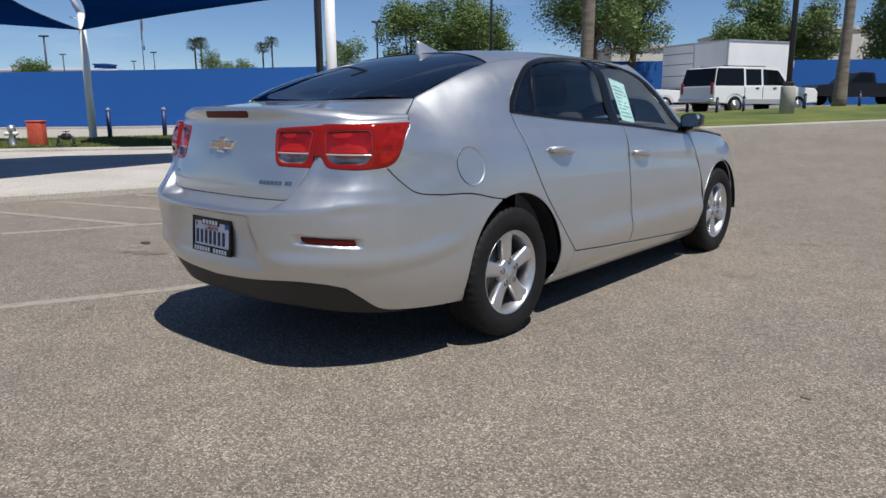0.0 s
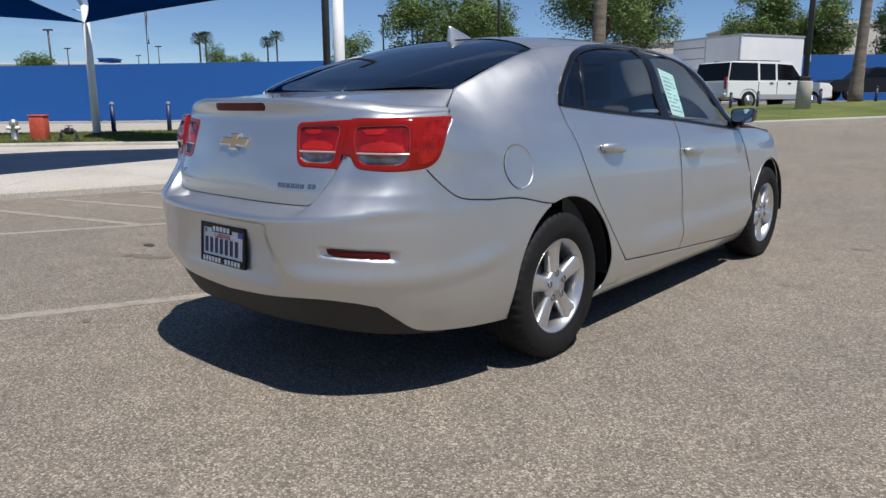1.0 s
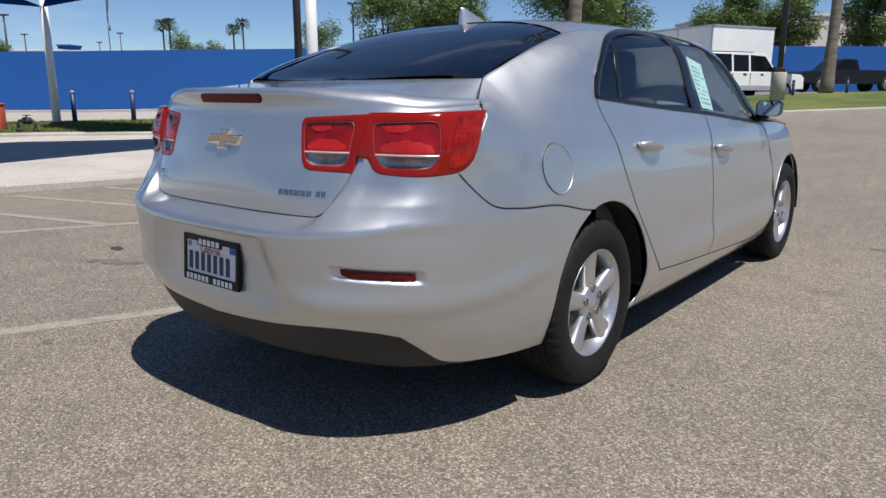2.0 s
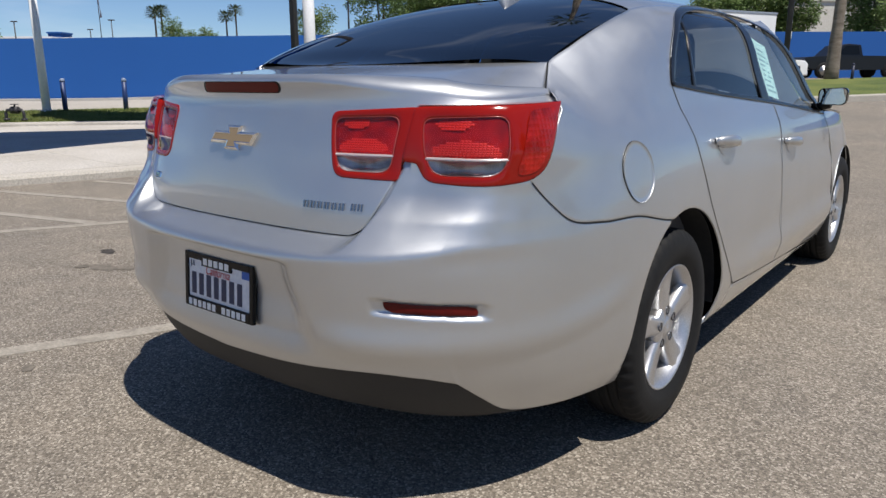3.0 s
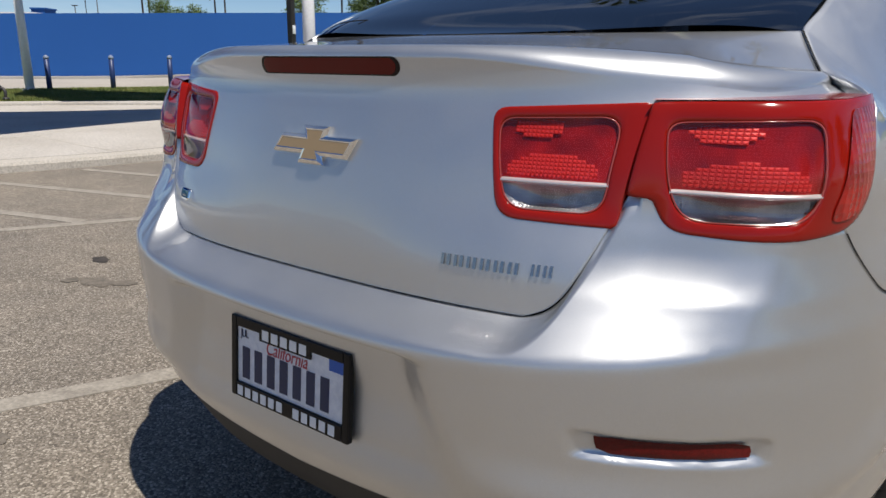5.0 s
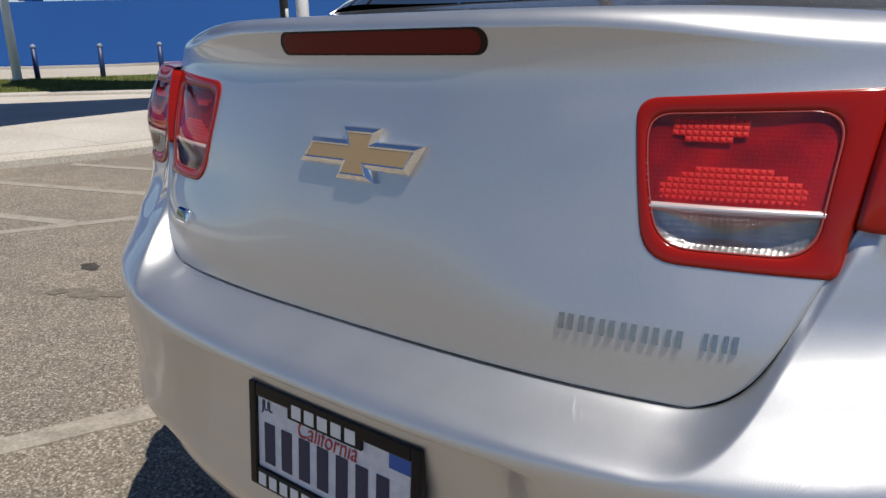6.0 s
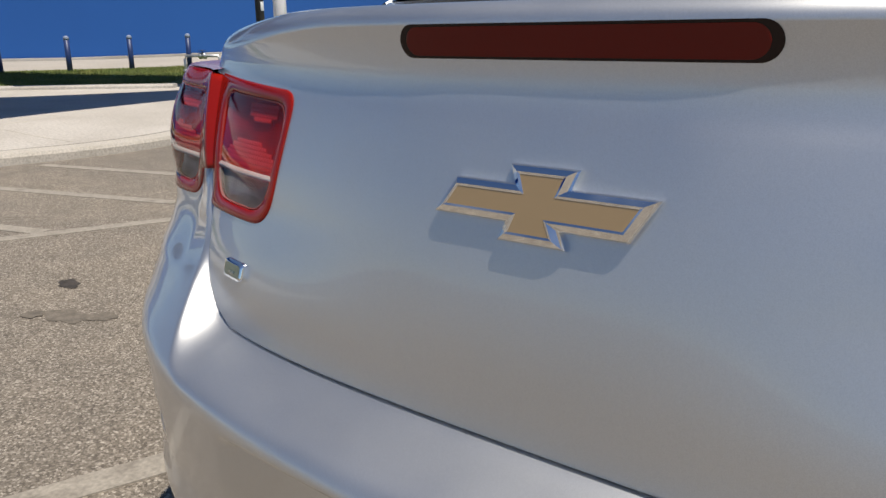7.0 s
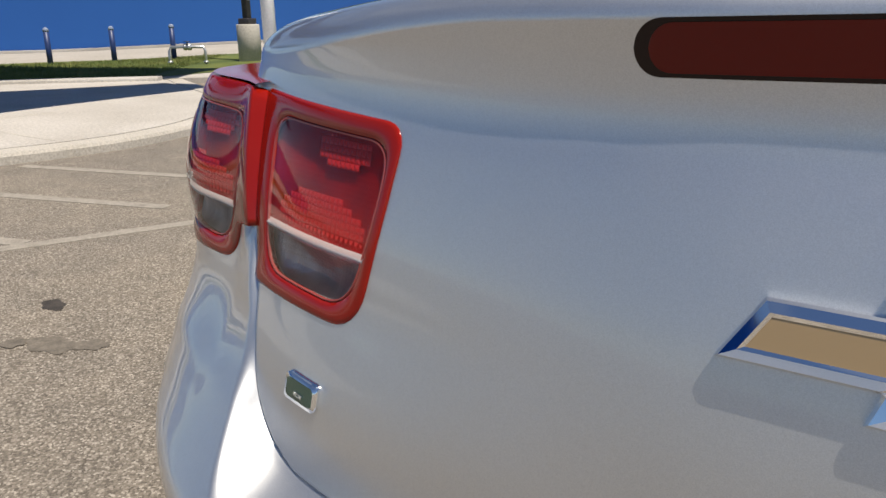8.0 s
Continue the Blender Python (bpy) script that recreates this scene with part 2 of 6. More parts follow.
LAMP_RED = material("vehicle_lamp_red", (0.35, 0.02, 0.02), 0.2)
BOX_WHITE = varied("white_box_panel", ((0.76, 0.77, 0.77), (0.82, 0.82, 0.82)), 2.5, 0.5, 1.5, 0.0, 0.003)
STUCCO = varied("pale_stucco", ((0.55, 0.52, 0.46), (0.63, 0.60, 0.54)), 3.0, 0.9, 0.1, 0.2, 0.01)
BUILDING_WHITE = varied("white_building", ((0.72, 0.73, 0.74), (0.80, 0.80, 0.80)), 3.0, 0.8, 0.1, 0.1, 0.01)
POST_DARK = varied("dark_post_paint", ((0.008, 0.013, 0.035), (0.014, 0.02, 0.05)), 0.4, 0.5, 0.05, 0.1, 0.002)
POST_CAP = varied("weathered_cap", ((0.16, 0.20, 0.30), (0.26, 0.30, 0.38)), 0.1, 0.6, 0.02, 0.1, 0.001)
FLAG = varied("flag_cloth", ((0.10, 0.04, 0.06), (0.16, 0.15, 0.18), (0.05, 0.05, 0.12)), 0.5, 0.8, 0.1, 0.0)
STOP_BLACK = material("stop_lamp_black", (0.012, 0.003, 0.003), 0.12, 0.0, Specular_IOR_Level=0.3)
STOP_RED = material("stop_lamp_red", (0.125, 0.008, 0.005), 0.18, 0.0, Specular_IOR_Level=0.25)
OIL_FAINT = varied("faint_oil", ((0.10, 0.086, 0.069), (0.17, 0.147, 0.119)), 0.04, 0.85, 0.008, 0.3, 0.003)


# ---- building tools ----
def part(name, bm, mat, parent=None, label="", smooth=True):
    """Links a bmesh as one mesh object, under a thing or a part."""
    me = bpy.data.meshes.new(name)
    bmesh.ops.recalc_face_normals(bm, faces=bm.faces) if len(bm.faces) < 4000 else None
    bm.to_mesh(me)
    bm.free()
    if mat:
        me.materials.append(mat)
    if smooth:
        me.shade_smooth()
    ob = new(name, me)
    if parent:
        ob.parent = parent
    if label:
        ob["label"] = label
    return ob


def thing(name, at=(0, 0, 0), turn=0.0, label="", category="", group="", kind=""):
    e = new(name)
    e.matrix_basis = pose(*at, 0, 0, turn)
    return tagged(e, label, category, group, kind)


def box(bm, lo, hi, bevel=0.0, m=None):
    r = bmesh.ops.create_cube(bm, size=1.0)
    vs = r["verts"]
    c = [(a + b) / 2 for a, b in zip(lo, hi)]
    for v in vs:
        v.co = Vector([c[i] + v.co[i] * (hi[i] - lo[i]) for i in range(3)])
    if bevel:
        es = list({e for v in vs for e in v.link_edges})
        out = bmesh.ops.bevel(bm, geom=es, offset=bevel, segments=2, affect="EDGES", profile=0.5)
        vs = list({v for f in out["faces"] for v in f.verts} | {v for v in vs if v.is_valid})
    if m:
        bmesh.ops.transform(bm, matrix=m, verts=[v for v in vs if v.is_valid])
    return bm


def lathe(bm, profile, n=24, at=(0, 0, 0), axis="z", wobble=0.0):
    """Turns (radius, height) pairs about an axis."""
    rings = []
    for r, h in profile:
        ring = []
        for i in range(n):
            a = 2 * math.pi * i / n
            rr = r * (1 + wobble * math.sin(3 * a + 7 * h))
            c, s = rr * math.cos(a), rr * math.sin(a)
            p = (c, s, h) if axis == "z" else ((h, c, s) if axis == "x" else (s, h, c))
            ring.append(bm.verts.new(Vector(at) + Vector(p)))
        rings.append(ring)
    for a, b in zip(rings, rings[1:]):
        for i in range(n):
            bm.faces.new((a[i], a[(i + 1) % n], b[(i + 1) % n], b[i]))
    for ring in (rings[0], rings[-1]):
        if profile[0][0] > 1e-5:
            try:
                bm.faces.new(ring)
            except ValueError:
                pass
    return bm


def tube(bm, points, radius, n=10, flat=1.0):
    """A round bar along points; radius may be one number or one a point."""
    pts = [Vector(p) for p in points]
    rads = radius if isinstance(radius, (list, tuple)) else [radius] * len(pts)
    rings = []
    for i, p in enumerate(pts):
        d = (pts[min(i + 1, len(pts) - 1)] - pts[max(i - 1, 0)]).normalized()
        a = d.cross(Vector((0, 0, 1)) if abs(d.z) < 0.9 else Vector((1, 0, 0))).normalized()
        b = d.cross(a)
        rings.append([bm.verts.new(p + rads[i] * (math.cos(t) * a + flat * math.sin(t) * b)) for t in [2 * math.pi * k / n for k in range(n)]])
    for r, s in zip(rings, rings[1:]):
        for k in range(n):
            bm.faces.new((r[k], r[(k + 1) % n], s[(k + 1) % n], s[k]))
    bm.faces.new(rings[0][::-1])
    bm.faces.new(rings[-1])
    return bm


def prism(bm, outline, lo, hi):
    """A flat outline of (x, y) pulled up from lo to hi; lo and hi are numbers or functions of x, y."""
    f = (lambda v: v if callable(v) else (lambda x, y: v))
    lo, hi = f(lo), f(hi)
    a = [bm.verts.new((x, y, lo(x, y))) for x, y in outline]
    b = [bm.verts.new((x, y, hi(x, y))) for x, y in outline]
    n = len(outline)
    for i in range(n):
        bm.faces.new((a[i], a[(i + 1) % n], b[(i + 1) % n], b[i]))
    bm.faces.new(b)
    bm.faces.new(a[::-1])
    return bm


def sheet(bm, fn, nu, nv, flip=False, us=None, vs=None):
    """A grid of fn(u, v), u and v from 0 to 1. Returns the rows of vertices."""
    us = us or [i / nu for i in range(nu + 1)]
    vs = vs or [j / nv for j in range(nv + 1)]
    rows = [[bm.verts.new(fn(u, v)) for u in us] for v in vs]
    for a, b in zip(rows, rows[1:]):
        for i in range(len(us) - 1):
            q = (a[i], a[i + 1], b[i + 1], b[i])
            bm.faces.new(q[::-1] if flip else q)
    return rows


def hem(bm, depth=0.010, roll=0.0025):
    """Turns the free edges of a panel inwards, as pressed metal is."""
    bm.normal_update()
    edges = [e for e in bm.edges if e.is_boundary]
    base = {v: (v.co.copy(), v.normal.copy()) for e in edges for v in e.verts}
    into = {}
    for v in base:
        side = Vector()
        for e in v.link_edges:
            if not e.is_boundary:
                side += (e.other_vert(v).co - v.co).normalized()
        side -= side.dot(base[v][1]) * base[v][1]
        into[v] = side.normalized() if side.length > 1e-6 else Vector()
    rings = []
    for k, (inw, down) in enumerate(((-0.7 * roll, 0.8 * roll), (-0.8 * roll, depth))):
        rings.append({v: bm.verts.new(p + into[v] * inw - n * down) for v, (p, n) in base.items()})
    for e in edges:
        a, b = e.verts
        f = e.link_faces[0]
        l = [x for x in f.loops if x.edge == e][0]
        a, b = l.vert, l.link_loop_next.vert
        bm.faces.new((b, a, rings[0][a], rings[0][b]))
        bm.faces.new((rings[0][b], rings[0][a], rings[1][a], rings[1][b]))


def mirror_mesh(ob, name=None):
    """The same part on the car's other side."""
    me = ob.data.copy()
    me.transform(Matrix.Scale(-1, 4, (1, 0, 0)))
    me.flip_normals()
    o = new(name or ob.name.split(".")[0], me)
    o.parent = ob.parent
    if ob.get("label"):
        o["label"] = ob["label"]
    return o


def smooth_step(a, b, v):
    t = min(1.0, max(0.0, (v - a) / (b - a)))
    return t * t * (3 - 2 * t)


def along(keys, t):
    """A point on a smooth line through key points, t from 0 to 1."""
    keys = [Vector(k) for k in keys]
    n = len(keys) - 1
    f = min(max(t, 0.0), 1.0) * n
    i = min(int(f), n - 1)
    s = f - i
    p0, p1, p2, p3 = keys[max(i - 1, 0)], keys[i], keys[i + 1], keys[min(i + 2, n)]
    return 0.5 * (2 * p1 + (p2 - p0) * s + (2 * p0 - 5 * p1 + 4 * p2 - p3) * s * s + (3 * p1 - p0 - 3 * p2 + p3) * s ** 3)




# ---- ground ----
def ground_z(x, y):
    """The lot is level round the car and climbs gently beyond it."""
    s = min(0.3 * x + 0.954 * y, 30.0) - 5.0
    return 0.042 * (s + math.sqrt(s * s + 4)) / 2


def spread(n, near, far):
    """Places from -far to far, close together in the middle."""
    return [math.copysign(near * abs(i) + (far - near * n) * (abs(i) / n) ** 4, i) for i in range(-n, n + 1)]


bm = bmesh.new()
xs = spread(45, 0.8, 700)
rows = [[bm.verts.new((x, y, ground_z(x, y) - ground_z(0, 0))) for x in xs] for y in xs]
for a, b in zip(rows, rows[1:]):
    for i in range(len(xs) - 1):
        bm.faces.new((a[i], a[i + 1], b[i + 1], b[i]))
tagged(part("ground", bm, ASPHALT), "worn grey-tan asphalt car park", "ground", "", "structure")
Z0 = ground_z(0, 0)


def gz(x, y):
    return ground_z(x, y) - Z0


# blue boundary wall
H, R = Vector((-0.657, 0.754, 0)), Vector((0.754, 0.657, 0))
WALL_AT = Vector((2.85, -2.8, 0)) + 37.0 * H


def wall_xy(s, d=0.0):
    p = WALL_AT + s * R + d * H
    return (p.x, p.y)


def wall_piece(name, s0, s1, back, top0, rise):
    bm = bmesh.new()
    prism(bm, [wall_xy(s0, back), wall_xy(s1, back), wall_xy(s1, back + 0.25), wall_xy(s0, back + 0.25)], -0.3,
          lambda x, y: top0 + rise * ((Vector((x, y, 0)) - WALL_AT).dot(R) + 23))
    tagged(part(name, bm, WALL_BLUE, smooth=False), "plain bright blue painted boundary wall", "wall", "", "structure")


wall_piece("wall_west", -70, 6, 0.0, 2.88, 0.013)
wall_piece("wall_north", 4, 60, 10.0, 3.75, 0.003)


def flat(outline, n=1):
    """Points closer together along an outline."""
    out = []
    for p, q in zip(outline, list(outline[1:]) + [outline[0]]):
        k = max(1, int(math.dist(p, q) / 0.8)) if n else 1
        out += [(p[0] + (q[0] - p[0]) * i / k, p[1] + (q[1] - p[1]) * i / k) for i in range(k)]
    return out


def smooth_line(keys, n=6):
    return [tuple(along([(*k, 0) for k in keys], i / (n * (len(keys) - 1)))[:2]) for i in range(n * (len(keys) - 1) + 1)]


def slab(name, outline, low, high, mat, label, category, kind="structure", parent=None):
    bm = bmesh.new()
    prism(bm, flat(outline), lambda x, y: gz(x, y) + low, lambda x, y: gz(x, y) + high)
    bmesh.ops.triangulate(bm, faces=[f for f in bm.faces if len(f.verts) > 4])
    ob = part(name, bm, mat, parent, smooth=False)
    return tagged(ob, label, category, "", kind)


def strip(name, keys, width, low, high, mat, label="", category="", kind="structure", parent=None, round_edge=0.0):
    """A kerb or line of even width along keys."""
    bm = bmesh.new()
    pts = [Vector((*k, 0)) for k in keys]
    rows = []
    for i, p in enumerate(pts):
        d = (pts[min(i + 1, len(pts) - 1)] - pts[max(i - 1, 0)]).normalized()
        s = Vector((d.y, -d.x, 0)) * width / 2
        sec = ((1, low), (1, high - round_edge), (1 - round_edge / width, high), (-1 + round_edge / width, high), (-1, high - round_edge), (-1, low)) if round_edge else ((1, low), (1, high), (-1, high), (-1, low))
        rows.append([bm.verts.new((p + s * k) + Vector((0, 0, gz(p.x, p.y) + h))) for k, h in sec])
    for a, b in zip(rows, rows[1:]):
        for i in range(len(a) - 1):
            bm.faces.new((a[i], a[i + 1], b[i + 1], b[i]))
    bm.faces.new(rows[0])
    bm.faces.new(rows[-1][::-1])
    ob = part(name, bm, mat, parent, smooth=False)
    return tagged(ob, label, category, "", kind) if label else ob


# concrete island with its rounded kerb, beside the lawn
KERB = smooth_line(((-9.4, -9.0), (-7.9, -4.0), (-7.2, -0.6), (-6.78, 1.0), (-6.48, 2.2), (-6.55, 3.1), (-6.95, 4.0), (-7.9, 5.05), (-9.3, 6.05), (-11.1, 6.95), (-12.6, 7.75)), 5)
LAWN_EDGE = [(-13.0, 7.45), (-15.3, 5.55), (-17.6, 2.2), (-20.0, -2.0), (-24.0, -9.0)]
slab("pavement", [(x - 0.28, y + 0.05) for x, y in KERB] + LAWN_EDGE, -0.1, 0.085, CONCRETE, "pale concrete island with joints", "pavement")
strip("kerb", KERB, 0.30, -0.1, 0.10, KERB_CONCRETE, "worn pale concrete kerb", "kerb", round_edge=0.03)
strip("kerb", smooth_line([(-12.7, 7.5), (-13.6, 6.75), (-15.1, 5.35), (-17.4, 2.0), (-20.0, -2.4)], 4), 0.32, -0.1, 0.16, CONCRETE, "pale concrete lawn kerb", "kerb", round_edge=0.03)
for keys in (((-9.0, -1.0), (-9.05, 1.2), (-9.2, 3.2), (-9.85, 5.3)), ((-6.9, 2.2), (-8.1, 2.25), (-10.4, 2.6), (-13.2, 4.0)), ((-7.4, -1.5), (-12.0, -1.2)), ((-7.4, 0.35), (-8.2, 1.0), (-8.25, 1.85))):
    strip("joint", smooth_line(keys, 4), 0.022, 0.07, 0.0875, KERB_CONCRETE, "dark joint across the concrete island", "joint")
# lawn and the paving behind it
slab("lawn", [(-24.0, -9.0), (-20.1, -2.0), (-17.7, 2.2), (-15.4, 5.6), (-13.1, 7.5), (-13.6, 8.4), (-12.6, 10.4), (-11.6, 12.6), (-15.5, 17.4), (-19.2, 13.9), (-22.2, 10.2), (-23.3, 7.0), (-25.0, 3.2), (-32.0, -6.0)],
     -0.1, 0.12, GRASS, "mown green lawn strip", "lawn")
slab("walkway", [(-13.0, 7.6), (-12.5, 7.8), (-10.5, 9.4), (-9.5, 11.5), (-11.5, 12.5), (-12.5, 10.4), (-13.5, 8.4)], -0.1, 0.11, CONCRETE, "pale concrete path beside the lawn", "path")
slab("paving", [(-34.0, -8.0), (-25.1, 3.2), (-23.4, 7.0), (-22.3, 10.3), (-19.3, 14.0), (-15.6, 17.5), (-11.0, 22.0)] + [wall_xy(14, -0.7), wall_xy(-50, -0.7)], -0.2, 0.06, PAVING, "tan paving between lawn and wall", "paving")
strip("wall_footing", [wall_xy(s, -0.35) for s in range(-50, 16, 3)], 0.6, -0.1, 0.16, CONCRETE, "pale concrete strip along the wall's foot", "footing")

# grass blades, thick on the lawns
random.seed(5)
bm = bmesh.new()


def blades(count, spot):
    for _ in range(count):
        x, y = spot()
        z = gz(x, y) + 0.11
        a, h, w = random.uniform(0, math.pi), random.uniform(0.04, 0.10), random.uniform(0.006, 0.014)
        dx, dy = w * math.cos(a), w * math.sin(a)
        lx, ly = random.uniform(-0.04, 0.04), random.uniform(-0.04, 0.04)
        bm.faces.new([bm.verts.new(p) for p in ((x - dx, y - dy, z), (x + dx, y + dy, z), (x + lx, y + ly, z + h))])


def lawn_spot():
    u, v = random.random(), random.random()
    a = Vector((-17.6, 2.4)).lerp(Vector((-13.3, 7.6)), u)
    b = Vector((-24.4, 4.0)).lerp(Vector((-18.6, 14.2)), u)
    p = a.lerp(b, v)
    return p.x, p.y


blades(26000, lawn_spot)
tagged(part("grass", bm, GRASS_BLADE), "short green and yellowish grass blades", "grass", "", "stuff")

# kerb and lawn in front of the parked vehicles
R_KERB = [(-12.0, 9.9), (-8.0, 13.2), (-4.5, 16.1), (-0.8, 19.2), (6.0, 24.9), (20.0, 36.6)]
strip("kerb", smooth_line(R_KERB, 5), 0.26, -0.1, 0.17, KERB_CONCRETE, "pale concrete kerb before the far lawn", "kerb", round_edge=0.03)
slab("lawn", [(x - 0.1, y + 0.15) for x, y in R_KERB] + [(15.0, 42.0), (1.0, 32.2), (-4.2, 28.9), (-7.6, 25.7), (-11.5, 22.0), (-16.0, 17.5)], -0.1, 0.15, GRASS, "mown green lawn beside the parked vehicles", "lawn")

# worn parking lines
for keys in (((-1.10, -0.15), (-1.36, -0.72), (-1.72, -1.52), (-3.1, -4.5)), ((-5.2, -2.2), (-4.4, -0.55), (-3.4, 1.45)), ((-6.55, -0.30), (-3.98, 0.42)), ((-6.4, 0.62), (-4.0, 1.33)), ((-6.3, 1.58), (-4.6, 2.06))):
    strip("parking_line", flat([keys[0]] + list(keys[1:]))[:-1] and smooth_line(keys, 6), 0.10, -0.02, 0.004, LINE_PAINT, "worn white parking line on the asphalt", "road marking")
# oil spots
random.seed(11)
for x, y, r in ((-2.955, 0.02, 0.055), (-2.57, -0.20, 0.08), (-2.44, -0.12, 0.05), (-1.285, -1.155, 0.028), (2.21, 0.12, 0.02), (-2.70, -0.27, 0.04), (1.4, 3.4, 0.05)):
    bm = bmesh.new()
    wob = (0.85, random.uniform(0, 6), random.uniform(0, 6))
    ring = [bm.verts.new((x + r * k * 1.5 * math.cos(a), y + r * k * math.sin(a), gz(x, y) + 0.0018 + 0.0005 * [0.055, 0.08, 0.05, 0.028, 0.02, 0.04].index(r))) for a, k in [(2 * math.pi * i / 72, wob[0] + 0.16 * math.sin(2 * 2 * math.pi * i / 72 + wob[1]) + 0.10 * math.sin(5 * 2 * math.pi * i / 72 + wob[2]) + random.uniform(-0.05, 0.05)) for i in range(72)]]
    bm.faces.new(ring)
    tagged(part("oil_stain", bm, OIL if r == 0.055 else OIL_FAINT, smooth=False), "dark dried oil stain on the asphalt", "stain", "oil stains", "structure")
# ---- body shape of the sedan (x right, y ahead, z up, rear axle at y = 0) ----
def exact(table, v):
    """Smooth value from a table of (place, value) pairs."""
    n = len(table)
    if v <= table[0][0]:
        return table[0][1]
    if v >= table[-1][0]:
        return table[-1][1]
    i = 0
    while table[i + 1][0] < v:
        i += 1
    (a, p), (b, q) = table[i], table[i + 1]
    d = (q - p) / (b - a)
    d0 = d if i == 0 else (q - table[i - 1][1]) / (b - table[i - 1][0])
    d1 = d if i + 2 >= n else (table[i + 2][1] - p) / (table[i + 2][0] - a)
    h, s = b - a, (v - a) / (b - a)
    return (p * (1 + 2 * s) * (1 - s) ** 2 + d0 * h * s * (1 - s) ** 2
            + q * s * s * (3 - 2 * s) + d1 * h * s * s * (s - 1))


DENSE = {}


def curve(table, v):
    """The same value, from a finely sampled copy of the table."""
    got = DENSE.get(table)
    if got is None:
        a, b = table[0][0], table[-1][0]
        got = DENSE[table] = (a, 1200 / (b - a), [exact(table, a + (b - a) * i / 1200) for i in range(1201)])
    f = (v - got[0]) * got[1]
    if f <= 0:
        return got[2][0]
    if f >= 1200:
        return got[2][1200]
    i = int(f)
    return got[2][i] + (got[2][i + 1] - got[2][i]) * (f - i)


HALF_WIDTH = ((0.16, 0.79), (0.22, 0.845), (0.28, 0.874), (0.36, 0.897), (0.42, 0.9035), (0.50, 0.902), (0.60, 0.8965), (0.70, 0.889),
              (0.78, 0.882), (0.85, 0.873), (0.92, 0.857), (0.97, 0.836), (1.03, 0.805), (1.10, 0.765))
BUMPER_TAIL = ((0.18, -0.93), (0.24, -1.0), (0.30, -1.045), (0.36, -1.075), (0.42, -1.10), (0.50, -1.120), (0.58, -1.129),
               (0.66, -1.1375), (0.69, -1.1400), (0.703, -1.1365), (0.716, -1.125), (0.73, -1.112), (0.76, -1.086), (0.80, -1.057), (0.84, -1.040), (0.88, -1.0335), (0.92, -1.025),
               (1.0, -1.012), (1.06, -1.0), (1.12, -0.995))
LID_TAIL = ((0.72, -1.048), (0.76, -1.05), (0.82, -1.047), (0.88, -1.038), (0.95, -1.022), (1.0, -1.0085), (1.03, -1.0),
            (1.052, -0.9937), (1.072, -0.9915), (1.09, -0.9928), (1.11, -0.9965), (1.14, -1.004))
CORNER = ((0.3, 4.2), (0.6, 4.8), (0.76, 4.7), (0.9, 4.4), (0.97, 5.1), (1.05, 5.8))
NOSE = ((0.18, 3.60), (0.3, 3.70), (0.45, 3.735), (0.6, 3.72), (0.75, 3.66), (0.9, 3.45), (1.03, 3.1))
MID = 0.3


def tail(z, lid=False):
    return curve(LID_TAIL if lid else BUMPER_TAIL, z)


def rear_y(x, z, lid=False):
    """The rear face: how far back the body reaches at x, z."""
    x = abs(x)
    zt = z if lid else z - 0.045 * min(1.0, (x / 0.75) ** 2) * (1.0 if z < 0.8 else max(0.0, (0.9 - z) / 0.1))
    w = curve(HALF_WIDTH, z)
    y = MID - (MID - tail(zt, lid)) * max(0.0, 1 - min(1.0, x / w) ** 3) ** (1 / curve(CORNER, zt))
    if lid:                            # the lid runs in a little towards the lamps
        y += 0.013 * smooth_step(0.10, 0.36, x) * smooth_step(0.68, 0.50, x) * smooth_step(0.80, 0.92, z)
    return y


HAUNCH = ((0.68, 0.0), (0.72, 0.0), (0.76, 0.008), (0.80, 0.022), (0.85, 0.042), (0.90, 0.056), (0.95, 0.063), (1.0, 0.066), (1.05, 0.066), (1.075, 0.060), (1.10, 0.0))


def haunch(p, g):
    """Squares the body's corner round the outer lamp; g is the way out from the middle line."""
    h = curve(HAUNCH, p.z) * smooth_step(0.57, 0.725, g) * smooth_step(1.04, 0.725, g)
    return p + Vector((0.598, -0.80, 0.0)) * h


def corner_way(y, z):
    """The way out from the middle line of a point on the side."""
    return 0.70 + y - rear_y(0.70, z)


def side_x(y, z):
    """The side: half width of the lower body at y, z."""
    w = curve(HALF_WIDTH, z)
    if y < MID:
        zt = z - 0.045 * (1.0 if z < 0.8 else max(0.0, (0.9 - z) / 0.1))
        b, m = MID - tail(zt), curve(CORNER, zt)
        return w * max(0.0, 1 - min(1.0, (MID - y) / b) ** m) ** (1 / 3)
    b = curve(NOSE, z) - MID
    return w * max(0.0, 1 - min(1.0, (y - MID) / b) ** 9) ** (1 / 2.6)


CENTRE_LINE = ((-1.0, 1.13), (-0.95, 1.143), (-0.88, 1.152), (-0.75, 1.163), (-0.60, 1.172), (-0.45, 1.228), (-0.2, 1.312),
               (0.0, 1.370), (0.15, 1.405), (0.3, 1.432), (0.5, 1.450), (0.8, 1.462), (1.1, 1.463), (1.5, 1.455), (1.8, 1.432),
               (1.95, 1.40), (2.2, 1.305), (2.5, 1.185), (2.85, 1.035), (3.1, 0.99), (3.4, 0.91), (3.6, 0.80))
BELT, LEAN, FLAT, ROUND = 1.03, 0.33, 7.0, 2.5


